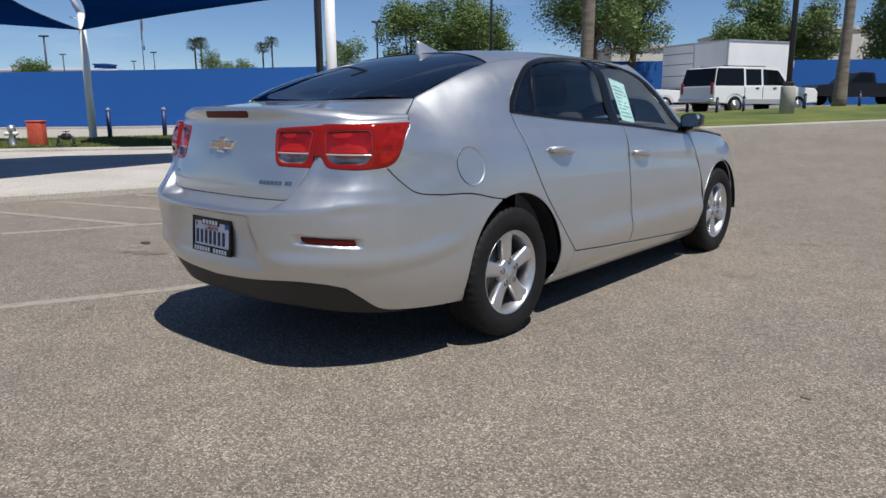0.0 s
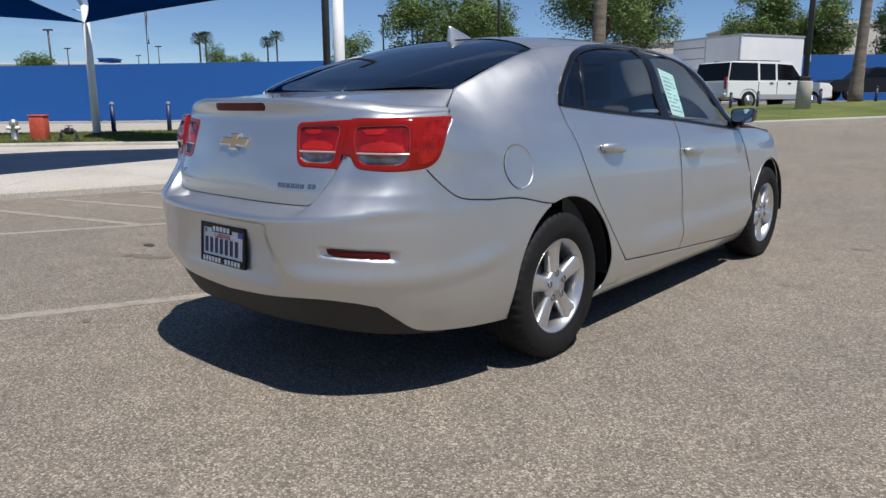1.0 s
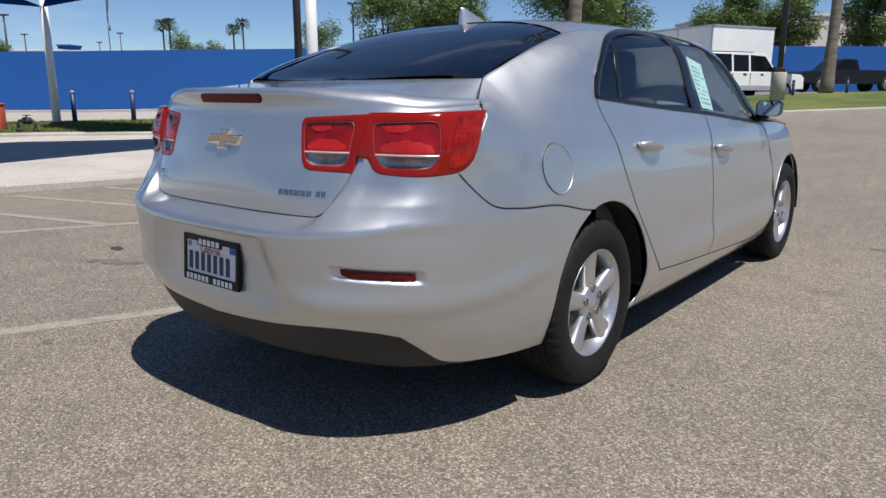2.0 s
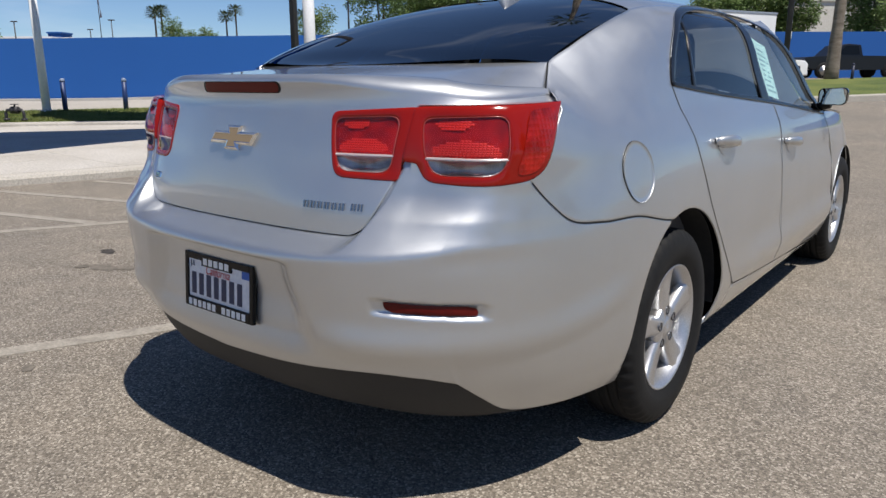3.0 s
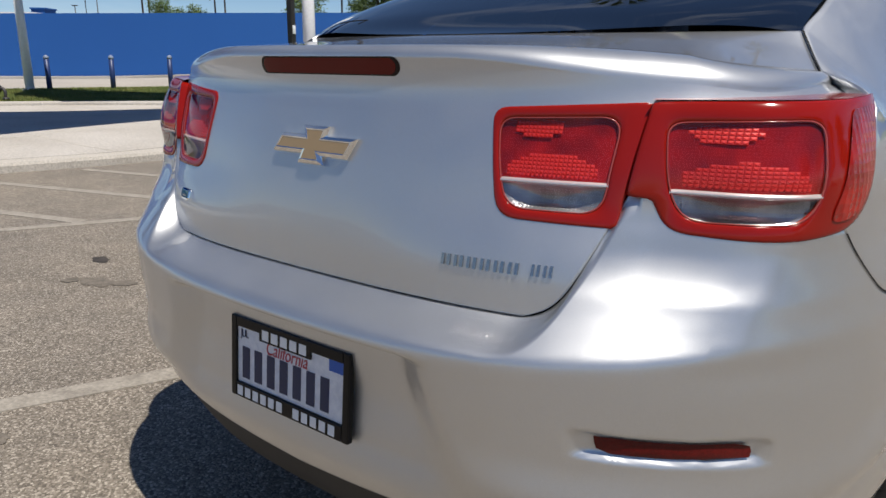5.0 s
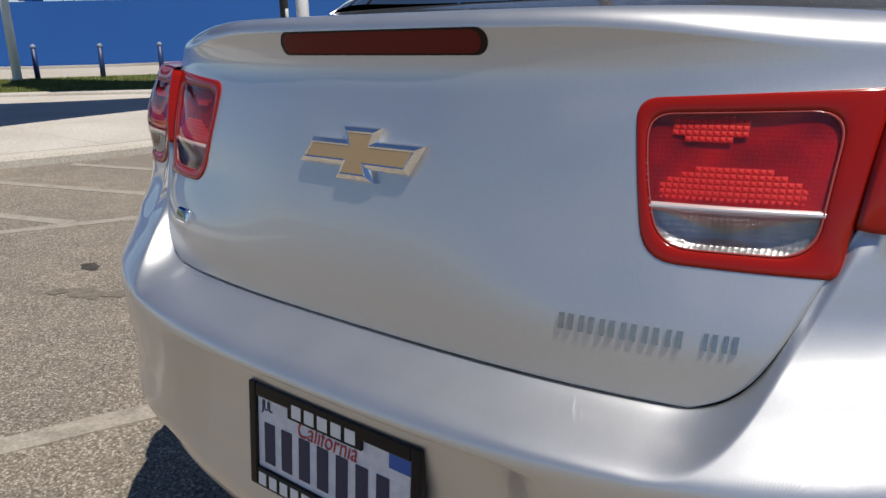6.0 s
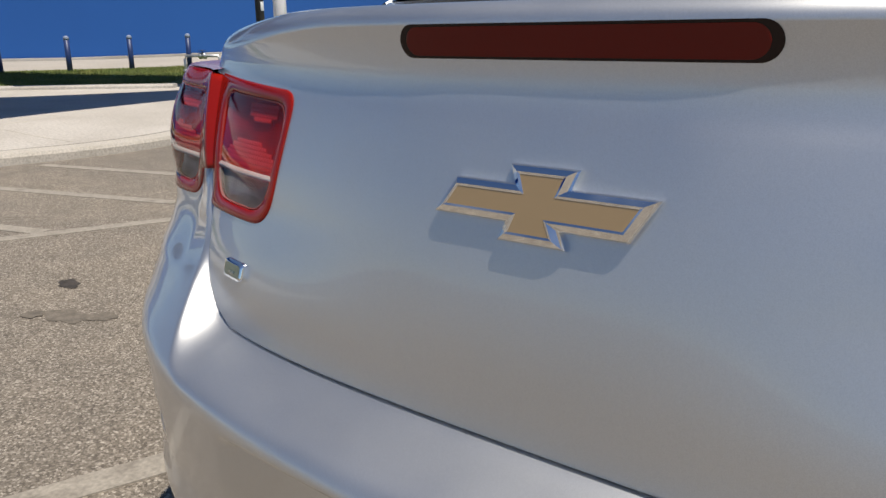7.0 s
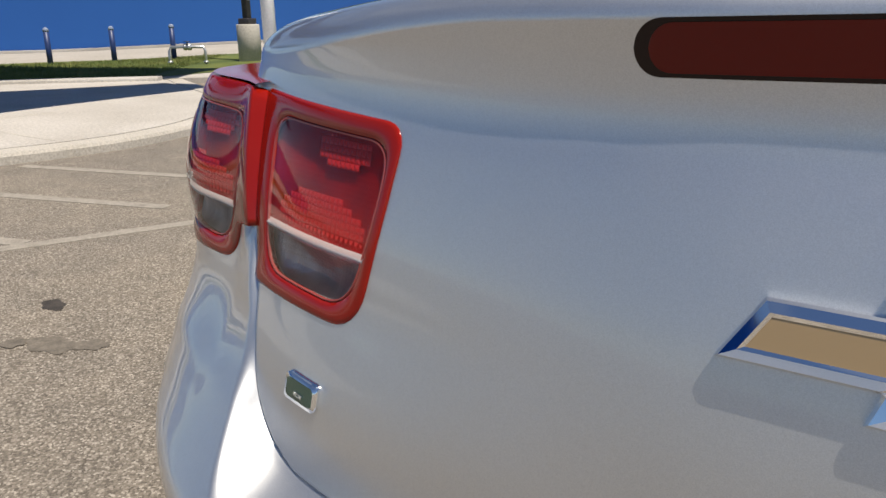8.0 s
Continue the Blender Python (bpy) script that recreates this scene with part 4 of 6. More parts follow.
seam_up = tuple((y + 0.0030, z) for y, z in reversed(DOOR_SEAM))
belt_r = ((0.098, 1.103), (0.55, 1.064), (0.9, 1.039), (1.218, 1.014))
rear_doors = panel("rear_door", ((0.572, 0.350), (0.80, 0.332), (1.02, 0.316), (1.234, 0.302)), belt_r, seam_up, tuple((y - 0.003, z) for y, z in B_SEAM), 40, 44, shape=door_shape)
front_doors = panel("front_door", ((1.242, 0.300), (1.6, 0.275), (2.0, 0.248), (2.382, 0.224)), ((1.226, 1.013), (1.5, 0.992), (1.8, 0.964), (2.117, 0.933)),
                    tuple((y + 0.003, z) for y, z in B_SEAM), tuple((y - 0.003, z) for y, z in FRONT_SEAM), 40, 44, shape=door_shape)
panel("sill", ((0.40, 0.175), (1.2, 0.170), (2.0, 0.165), (2.42, 0.165)), ((0.568, 0.345), (1.2, 0.297), (1.8, 0.256), (2.40, 0.217)),
      ((0.40, 0.175), (0.405, 0.215), (0.47, 0.27), (0.568, 0.345)), ((2.42, 0.165), (2.40, 0.217)), 50, 10)
# front wings: before and above the wheel
f_arch = [(2.737 - 0.385 * math.cos(a), 0.325 + 0.385 * math.sin(a)) for a in [math.pi * (0.08 + 0.86 * i / 12) for i in range(13)]]
panel("front_wing", tuple(f_arch), ((2.125, 0.945), (2.5, 0.93), (2.9, 0.88), (3.15, 0.80)), ((f_arch[0]), (2.37, 0.5), (2.30, 0.68), (2.125, 0.945)),
      (f_arch[-1], (3.15, 0.55), (3.17, 0.68), (3.15, 0.80)), 40, 24, fold=0.004)
# nose and front bumper
bm = bmesh.new()


def nose_point(u, v):
    s = 2 * u - 1
    z = 0.20 + (0.78 - 0.20) * v
    a = abs(s) * math.pi / 2
    w, b = curve(HALF_WIDTH, z), curve(NOSE, z) - MID
    y = MID + b * max(0.0, math.cos(a)) ** (2 / 9)
    y0 = 3.13
    if y < y0:
        y = y0
    x = w * max(0.0, 1 - ((y - MID) / b) ** 9) ** (1 / 2.6)
    return Vector((math.copysign(x, s), y, z))


sheet(bm, nose_point, 80, 16, us=[0.5 + 0.5 * math.copysign(abs(2 * i / 80 - 1) ** 0.35, i - 40) for i in range(81)], flip=True)
part("front_bumper", bm, PAINT, car)
bm = bmesh.new()


def bonnet_point(u, v):
    y = 2.62 + (3.60 - 2.62) * v
    half = side_x(min(y, 3.2), 0.9) * (1 - 0.25 * smooth_step(3.2, 3.6, y))
    x = (2 * u - 1) * half
    edge = 0.925 - 0.14 * (v ** 1.6)
    c = 1.03 - 0.04 * v - 0.17 * v * v
    return Vector((x, y + 0.03 * (1 - (2 * u - 1) ** 2), c + (edge - c) * abs(2 * u - 1) ** 2.6))


sheet(bm, bonnet_point, 30, 24)
part("bonnet", bm, PAINT, car)

def roof_point(t, v):
    s = abs(t)
    ex, ey = soft_line(RAIL_IN, v)
    c = 0.285 + (1.93 - 0.285) * v
    x = s * ex
    y = c + (ey - c) * s * s
    return Vector((math.copysign(x, t), y, upper_z(x, y)))


bm = bmesh.new()
sheet(bm, roof_point, 0, 40, us=[-1 + i / 24 for i in range(49)])
part("roof", bm, PAINT, car)
bm = bmesh.new()
sheet(bm, lambda u, v: rail_point(u, 0.68 * v) + Vector((-0.022, 0.0, -0.016)), 8, 40)
mirror_mesh(part("rail_lining", bm, LINING_DARK, car))


# windows
def rear_window_point(t, v):
    s = abs(t)
    gx, gy = soft_line(GLASS_SIDE, v)
    y = (-0.614 + (0.280 + 0.614) * v)
    y = y + (gy - y) * s * s
    x = s * (gx - 0.004)
    return Vector((math.copysign(x, t), y, upper_z(x, y) - 0.004 - 0.036 * s ** 4 * (1 - v) ** 5))


bm = bmesh.new()
sheet(bm, rear_window_point, 0, 30, us=[-1 + i / 24 for i in range(49)])
part("rear_window", bm, REAR_TINT, car, "dark tinted rear window")
bm = bmesh.new()
sheet(bm, lambda u, v: Vector((math.copysign(1, 2 * u - 1) * abs(2 * u - 1) * (0.585 + 0.115 * v), 1.93 + 0.80 * v - (0.19 + 0.2 * v) * (2 * u - 1) ** 2,
                               1.405 - 0.40 * v - 0.035 * (2 * u - 1) ** 2)), 24, 16)
part("windscreen", bm, TINTED, car)

REAR_GLASS_TOP = ((0.135, 1.122), (0.240, 1.234), (0.374, 1.316), (0.560, 1.365), (0.804, 1.389), (1.082, 1.397))
panel("rear_door_glass", ((0.150, 1.102), (0.45, 1.077), (0.75, 1.053), (1.075, 1.028)), REAR_GLASS_TOP, ((0.150, 1.102), (0.135, 1.122)),
      ((1.075, 1.028), (1.055, 1.15), (1.065, 1.28), (1.082, 1.397)), 24, 14, TINTED, "tinted side window", line2, None, True, -0.006)
panel("front_door_glass", ((1.20, 1.018), (1.5, 0.995), (1.8, 0.967), (2.06, 0.943)), ((1.190, 1.397), (1.423, 1.364), (1.683, 1.246), (1.877, 1.102), (2.03, 0.972)),
      ((1.20, 1.018), (1.165, 1.15), (1.168, 1.28), (1.190, 1.397)), ((2.06, 0.943), (2.03, 0.972)), 24, 14, TINTED, "tinted side window", line2, None, True, -0.006)
panel("b_pillar_trim", ((1.078, 1.028), (1.197, 1.018)), ((1.085, 1.400), (1.187, 1.400)), ((1.078, 1.028), (1.058, 1.15), (1.068, 1.28), (1.085, 1.400)),
      ((1.197, 1.018), (1.162, 1.15), (1.165, 1.28), (1.187, 1.400)), 6, 14, GLOSS_BLACK, "gloss black pillar trim", line2, None, True, 0.0, 0.003)


def frame_strip(name, outer, inner, n, mat, off=0.003):
    bm = bmesh.new()
    sheet(bm, lambda u, v: flank(*inset(soft_line(outer, u), soft_line(inner, u), v), off), n, 3, flip=True)
    hem(bm, 0.004, 0.0008)
    mirror_mesh(part(name, bm, mat, car))


frame_strip("window_frame", FRAME_OUT, ((0.122, 1.100), (0.150, 1.143), (0.228, 1.226), (0.366, 1.312), (0.556, 1.363), (0.804, 1.387), (1.10, 1.396),
                                        (1.34, 1.382), (1.575, 1.316), (1.77, 1.200), (1.92, 1.06), (2.06, 0.945)), 70, GLOSS_BLACK)
frame_strip("belt_moulding", ((0.094, 1.112), (0.553, 1.074), (1.224, 1.026), (1.70, 0.983), (2.13, 0.945)), ((0.096, 1.100), (0.553, 1.060), (1.224, 1.012), (1.70, 0.970), (2.13, 0.930)), 40, GLOSS_BLACK, 0.005)


panel("quarter_light_bar", ((0.300, 1.091), (0.325, 1.089)), ((0.405, 1.332), (0.428, 1.338)), ((0.300, 1.091), (0.335, 1.20), (0.405, 1.332)), ((0.325, 1.089), (0.360, 1.20), (0.428, 1.338)), 3, 12, GLOSS_BLACK, "black bar before the quarter light", line2, None, True, -0.003, 0.002)

# dark strips laid over the panel joins, standing for shade in the shut lines
def shut_line_shade(points, skin, half=0.0019):
    """A narrow dark strip on a skin, along points (a, b), for gap shade."""
    bm = bmesh.new()
    rows = []
    for i, p in enumerate(points):
        a, b = points[max(i - 1, 0)], points[min(i + 1, len(points) - 1)]
        d = (Vector(b) - Vector(a)).normalized()
        rows.append([bm.verts.new(skin(p[0] - d.y * k, p[1] + d.x * k)) for k in (-half, half)])
    for a, b in zip(rows, rows[1:]):
        bm.faces.new((a[0], a[1], b[1], b[0]))
    mirror_mesh(part("shut_line_shade", bm, SHADE_BLACK, car))


def door_skin(y, z):
    p = flank(y, z, 0.0010)
    p.x += max(0.0, door_shape(y, z))
    return p


shut_line_shade([quarter_key(2, 0.012 + 0.488 * i / 80)[:2] for i in range(81)], lambda y, z: flank(y, z - 0.002, 0.0012))
shut_line_shade([soft_line(DOOR_SEAM, 0.02 + 0.98 * i / 70) for i in range(71)], lambda y, z: flank(y + 0.0015, z, 0.0012))
shut_line_shade([soft_line(B_SEAM, 0.97 * i / 40) for i in range(41)], door_skin, 0.0024)
shut_line_shade([soft_line(FRONT_SEAM, i / 40) for i in range(41)], door_skin, 0.0024)
shut_line_shade([(0.568 + 1.82 * i / 40, 0.3485 - 0.126 * i / 40 - 0.004 * math.sin(math.pi * i / 40)) for i in range(41)], door_skin, 0.0022)
bm = bmesh.new()
rows = []
for i in range(31):
    w = 0.245 * i / 30
    p, o = quarter_edge(w) + Vector((-0.0025, 0, 0)), edge_out(w)
    up = (quarter_edge(w + 0.004) - quarter_edge(max(0.0, w - 0.004))).cross(o).normalized()
    up = up if up.z > 0 else -up
    rows.append([bm.verts.new(p + o * k + up * 0.0012) for k in (-0.002, 0.002)])
for a, b in zip(rows, rows[1:]):
    bm.faces.new((a[0], a[1], b[1], b[0]))
mirror_mesh(part("shut_line_shade", bm, SHADE_BLACK, car))


# ---- outlines on the rear skin ----
def rounded(corners, n=6):
    """A closed outline from (a, b, radius) corners."""
    out = []
    k = len(corners)
    for i, (x, y, r) in enumerate(corners):
        p, a, b = Vector((x, y)), Vector(corners[i - 1][:2]), Vector(corners[(i + 1) % k][:2])
        if r <= 0:
            out.append(p)
            continue
        da, db = (a - p), (b - p)
        q0, q1 = p + da.normalized() * min(r, da.length * 0.48), p + db.normalized() * min(r, db.length * 0.48)
        for j in range(n + 1):
            t = j / n
            out.append(q0 * (1 - t) ** 2 + p * 2 * t * (1 - t) + q1 * t * t)
    return out


def reach(outline, c, a):
    """How far the outline lies from c in the direction a."""
    d = Vector((math.cos(a), math.sin(a)))
    best = 0.0
    for p, q in zip(outline, outline[1:] + outline[:1]):
        e = q - p
        den = d.x * e.y - d.y * e.x
        if abs(den) < 1e-12:
            continue
        w = p - c
        t = (w.x * e.y - w.y * e.x) / den
        s = (w.x * d.y - w.y * d.x) / den
        if t > 0 and -1e-9 <= s <= 1 + 1e-9:
            best = max(best, t)
    return best


def centre_of(outline):
    return sum(outline, Vector((0, 0))) / len(outline)


def clip(outline, z, above):
    """The part of an outline above or below the height z."""
    out = []
    keep = (lambda p: p.y >= z) if above else (lambda p: p.y <= z)
    for p, q in zip(outline, outline[1:] + outline[:1]):
        if keep(p):
            out.append(p)
        if keep(p) != keep(q):
            out.append(p.lerp(q, (z - p.y) / (q.y - p.y)))
    return out


def disc(bm, outline, skin, off, n=72, rings=8, dome=0.0, c=None):
    """Fills an outline on a skin function of (a, b, off)."""
    c = c or centre_of(outline)
    rad = [reach(outline, c, 2 * math.pi * i / n) for i in range(n)]
    rows = []
    for k in range(rings, 0, -1):
        s = k / rings
        rows.append([bm.verts.new(skin(c.x + rad[i] * s * math.cos(2 * math.pi * i / n), c.y + rad[i] * s * math.sin(2 * math.pi * i / n), off + dome * (1 - s * s))) for i in range(n)])
    mid = bm.verts.new(skin(c.x, c.y, off + dome))
    for a, b in zip(rows, rows[1:]):
        for i in range(n):
            bm.faces.new((a[i], a[(i + 1) % n], b[(i + 1) % n], b[i]))
    for i in range(n):
        bm.faces.new((rows[-1][i], rows[-1][(i + 1) % n], mid))
    return rows[0]


def band(bm, outer, inner, skin, profile, n=96):
    """A moulded ring between two outlines; profile: (share of the way in, height off the skin)."""
    c = centre_of(inner)
    ro = [reach(outer, c, 2 * math.pi * i / n) for i in range(n)]
    ri = [reach(inner, c, 2 * math.pi * i / n) for i in range(n)]
    rows = []
    for s, off in profile:
        rows.append([bm.verts.new(skin(c.x + (ro[i] + (ri[i] - ro[i]) * s) * math.cos(2 * math.pi * i / n),
                                       c.y + (ro[i] + (ri[i] - ro[i]) * s) * math.sin(2 * math.pi * i / n), off)) for i in range(n)])
    for a, b in zip(rows, rows[1:]):
        for i in range(n):
            bm.faces.new((a[i], a[(i + 1) % n], b[(i + 1) % n], b[i]))


def tail_lamp(name, outer, window, split, side, lidded, extra=None):
    """Red moulded rim, red upper lens, clear lower lens with a bright bar between."""
    def skin(a, b, off):
        p = rear_point(a, b, lidded, off)
        return Vector((side * p.x, p.y, p.z))
    lamp = new(name)
    lamp.parent = car
    lamp["label"] = "red tail lamp with a clear lower lens"
    bm = bmesh.new()
    band(bm, outer, window, skin, ((0.0, -0.012 if lidded else -0.10), (0.0, 0.0003), (0.05, 0.0014), (0.18, 0.0022), (0.5, 0.0026), (0.80, 0.0021), (0.94, 0.0010), (1.0, -0.0004), (1.0, -0.020)), 120)
    part("rim", bm, LENS_RIM, lamp, "glossy red lamp rim")
    upper, lower = clip(window, split, True), clip(window, split, False)
    for name, outline, deep, mat, look_is in (("red_lens", upper, 0.005, LENS_RED, "red lens with fine prisms"), ("reversing_lamp_bowl", lower, 0.012, LAMP_SILVER, "silver faceted reflector bowl")):
        c = centre_of(outline)
        bm = bmesh.new()
        disc(bm, [c + (p - c) * 1.03 for p in outline], skin, -0.0026 if mat is LENS_RED else -0.006, 96, 12, -deep)
        part(name, bm, mat, lamp, look_is)
    us, zs = [p.x for p in upper], [p.y for p in upper]
    u0, z0, du, dz = min(us), min(zs), max(us) - min(us), max(zs) - min(zs)
    for uc, zc, ur, zr in ((0.34, 0.82, 0.20, 0.16), (0.50, 0.10, 0.40, 0.34)):      # moulded prism fields, brighter red for their glow
        bm = bmesh.new()
        w, h = 0.0062, 0.0056
        for i in range(-12, 13):
            for j in range(-8, 9):
                a, b = u0 + du * uc + i * w, z0 + dz * zc + j * h
                if ((a - u0 - du * uc) / (du * ur)) ** 2 + ((b - z0 - dz * zc) / (dz * zr)) ** 2 > 1 or b < split + 0.008:
                    continue
                base = [bm.verts.new(skin(a + 0.47 * w * p, b + 0.47 * h * q, -0.0046)) for p, q in ((-1, -1), (1, -1), (1, 1), (-1, 1))]
                tip = bm.verts.new(skin(a, b - 0.1 * h, -0.0038))
                for k in range(4):
                    bm.faces.new((base[k], base[(k + 1) % 4], tip))
        part("prism_field", bm, LENS_PRISM_GLOW, lamp, "moulded red prisms, coloured brighter for their sunlit glow", smooth=False)
    mid = centre_of(window)
    bm = bmesh.new()
    band(bm, window, [mid + (p - mid) * 0.972 for p in window], skin, ((0.0, -0.0012), (0.2, 0.0008), (0.8, 0.0008), (1.0, -0.0012)), 120)
    part("lens_edge", bm, LENS_EDGE, lamp, "pale clear lens edge")
    xs = [p.x for p in clip(window, split + 0.002, True) if abs(p.y - split - 0.002) < 1e-4]
    bm = bmesh.new()
    sheet(bm, lambda u, v: skin(min(xs) + (max(xs) - min(xs)) * u, split + 0.0045 * math.cos(math.pi * v), -0.005 + 0.006 * math.sin(math.pi * v)), 20, 6)
    part("divider", bm, BAR_CHROME, lamp, "bright divider bar")
    bm = bmesh.new()
    disc(bm, window, skin, 0.0006, 96, 8, 0.003)
    part("cover_glass", bm, LENS_CLEAR, lamp).visible_shadow = False
    if extra:
        bm = bmesh.new()
        disc(bm, rounded(((0.768, 1.052, 0.01), (0.853, 1.058, 0.01), (0.842, 0.97, 0.05), (0.808, 0.908, 0.03), (0.752, 0.905, 0.02), (0.774, 0.965, 0.05))), skin, 0.0040, 60, 6, 0.0012)
        part("side_reflector", bm, LENS_SIDE, lamp, "faceted red side reflector")
    return lamp


INNER = rounded(((0.335, 1.047, 0.022), (0.5535, 1.060, 0.002), (0.538, 0.934, 0.0), (0.532, 0.887, 0.004), (0.364, 0.891, 0.034), (0.345, 0.985, 0.05)))
INNER_WIN = rounded(((0.348, 1.033, 0.024), (0.520, 1.040, 0.030), (0.512, 0.904, 0.032), (0.376, 0.905, 0.032), (0.356, 0.975, 0.05)))
OUTER = rounded(((0.5565, 1.061, 0.003), (0.868, 1.071, 0.006), (0.858, 0.965, 0.08), (0.816, 0.893, 0.04), (0.70, 0.880, 0.06), (0.592, 0.888, 0.025), (0.571, 0.931, 0.003), (0.5415, 0.934, 0.0)))
OUTER_WIN = rounded(((0.576, 1.035, 0.02), (0.722, 1.043, 0.03), (0.746, 0.96, 0.05), (0.724, 0.904, 0.03), (0.607, 0.903, 0.025), (0.587, 0.945, 0.05)))
for side in (1, -1):
    tail_lamp("inner_tail_lamp", INNER, INNER_WIN, 0.945, side, True)
    tail_lamp("outer_tail_lamp", OUTER, OUTER_WIN, 0.942, side, False, True)

# bumper reflectors
for side in (1, -1):
    bm = bmesh.new()
    outline = rounded(((0.563, 0.617, 0.004), (0.742, 0.603, 0.006), (0.748, 0.578, 0.006), (0.570, 0.591, 0.004)))
    disc(bm, outline, lambda a, b, off: Vector((side * rear_point(a, b, False, off).x, *rear_point(a, b, False, off)[1:])), -0.0065, 60, 4, 0.002)
    part("bumper_reflector", bm, REFLECT_RED, car, "dark red reflector strip")

# high stop lamp under the lip
def lid_skin(a, b, off):
    return rear_point(a, b, True, off)


def stop_strip(half, z_mid, tall, off, bulge):
    """A long lens with round ends."""
    bm = bmesh.new()

    def fn(u, v):
        x = -math.cos(math.pi * u) * half
        e = max(0.0, 1 - max(0.0, (abs(x) - half + tall) / tall) ** 2) ** 0.5
        w = 2 * v - 1
        return lid_skin(x + 0.004, z_mid + 0.003 * x + w * tall * e, off + bulge * (1 - w * w))
    sheet(bm, fn, 60, 8)
    return bm


stop_lamp = part("high_stop_lamp", stop_strip(0.1685, 1.1028, 0.0152, 0.0003, 0.0005), STOP_BLACK, car, "dark red high-level stop lamp")
part("lens", stop_strip(0.160, 1.1028, 0.0128, 0.0009, 0.0005), STOP_RED, stop_lamp, "dark red lens")

# badge: two crossed slanted bars, bright edge and gold face
BADGE = [Vector(p) for p in ((-0.031, 0.0345), (0.034, 0.0345), (0.0285, 0.0185), (0.103, 0.0185), (0.083, -0.0165), (0.0235, -0.0165),
                             (0.031, -0.0305), (-0.034, -0.0305), (-0.0285, -0.0145), (-0.103, -0.0145), (-0.083, 0.0185), (-0.0245, 0.0185))]
BADGE_Z = 0.9665


def badge_ring(bm, shrink, off):
    """The badge's outline, drawn in from its edges by shrink metres."""
    n = len(BADGE)
    out = []
    for i in range(n):
        a, p, b = BADGE[i - 1], BADGE[i], BADGE[(i + 1) % n]
        d0, d1 = (p - a).normalized(), (b - p).normalized()
        n0, n1 = Vector((d0.y, -d0.x)), Vector((d1.y, -d1.x))
        m = (n0 + n1) / max(0.35, 1 + n0.dot(n1))
        q = p + m * shrink
        out.append(bm.verts.new(lid_skin(q.x + 0.003, BADGE_Z + q.y, off)))
    return out


bm = bmesh.new()
rings = [badge_ring(bm, s, o) for s, o in ((0.0, -0.002), (0.0, 0.006), (0.0015, 0.0085), (0.0065, 0.0125), (0.0085, 0.0115), (0.009, 0.0085))]
for a, b in zip(rings, rings[1:]):
    for i in range(len(a)):
        bm.faces.new((a[i], a[(i + 1) % len(a)], b[(i + 1) % len(a)], b[i]))
badge = part("badge", bm, CHROME, car, "bright-edged gold badge", smooth=False)
bm = bmesh.new()
r = badge_ring(bm, 0.0085, 0.0113)
for q in ((0, 1, 2, 5, 6, 7, 8, 11), (2, 3, 4, 5), (8, 9, 10, 11)):
    bm.faces.new([r[i] for i in q])
part("badge_face", bm, GOLD, badge, "gold badge face", smooth=False)

# model lettering drawn as plain bright bars
def bar_on_lid(name, x0, x1, z0, z1, mat, off=0.004, parent=None):
    bm = bmesh.new()
    fr = [[lid_skin(x, z, o) for x, z in ((x0, z0), (x1, z0), (x1, z1), (x0, z1))] for o in (0.0, off)]
    a, b = [[bm.verts.new(p) for p in f] for f in fr]
    bm.faces.new(b)
    for i in range(4):
        bm.faces.new((a[i], a[(i + 1) % 4], b[(i + 1) % 4], b[i]))
    return part(name, bm, mat, parent or car, smooth=False)


for x0, count, wide, low in ((0.294, 6, 0.0155, 0.8135), (0.435, 2, 0.0125, 0.8145)):
    for i in range(count):
        x = x0 + (0.0215 if count == 6 else 0.0175) * i
        for a, b in ((0.0, 0.30), (0.62, 0.95)):
            bar_on_lid("lettering_bar", x + a * wide, x + b * wide, low, low + 0.0165, LETTER_CHROME, 0.0042)

# small green-and-chrome badge
bm = bmesh.new()
disc(bm, rounded(((-0.433, 0.842, 0.002), (-0.391, 0.842, 0.002), (-0.391, 0.822, 0.002), (-0.433, 0.822, 0.002))), lid_skin, 0.006, 48, 2)
ext = bmesh.ops.extrude_edge_only(bm, edges=[e for e in bm.edges if e.is_boundary])
for v in [g for g in ext["geom"] if isinstance(g, bmesh.types.BMVert)]:
    v.co.y += 0.007
eco = part("eco_badge", bm, CHROME, car, "small chrome badge with a green face reading eco")
bm = bmesh.new()
disc(bm, rounded(((-0.430, 0.8395, 0.0015), (-0.394, 0.8395, 0.0015), (-0.394, 0.8245, 0.0015), (-0.430, 0.8245, 0.0015))), lid_skin, 0.0066, 40, 2)
part("badge_face", bm, BADGE_GREEN, eco, "dark green badge face")


def letters(text, size, m, mat, parent, name="lettering", spread_by=1.0, shear=0.0, squeeze=1.0):
    """Raised words in the built-in font, turned to a mesh; m puts its flat plane in place."""
    cu = bpy.data.curves.new(name, "FONT")
    cu.body, cu.size, cu.align_x, cu.align_y = text, size, "CENTER", "CENTER"
    cu.extrude, cu.space_character, cu.shear = 0.0004, spread_by, shear
    tmp = new(name, cu)
    me = bpy.data.meshes.new_from_object(tmp)
    bpy.data.objects.remove(tmp)
    me.transform(m @ Matrix.Diagonal((squeeze, 1, 1, 1)))
    me.materials.clear()
    me.materials.append(mat)
    ob = new(name, me)
    ob.parent = parent
    return ob


pe = lid_skin(-0.412, 0.830, 0.0074)
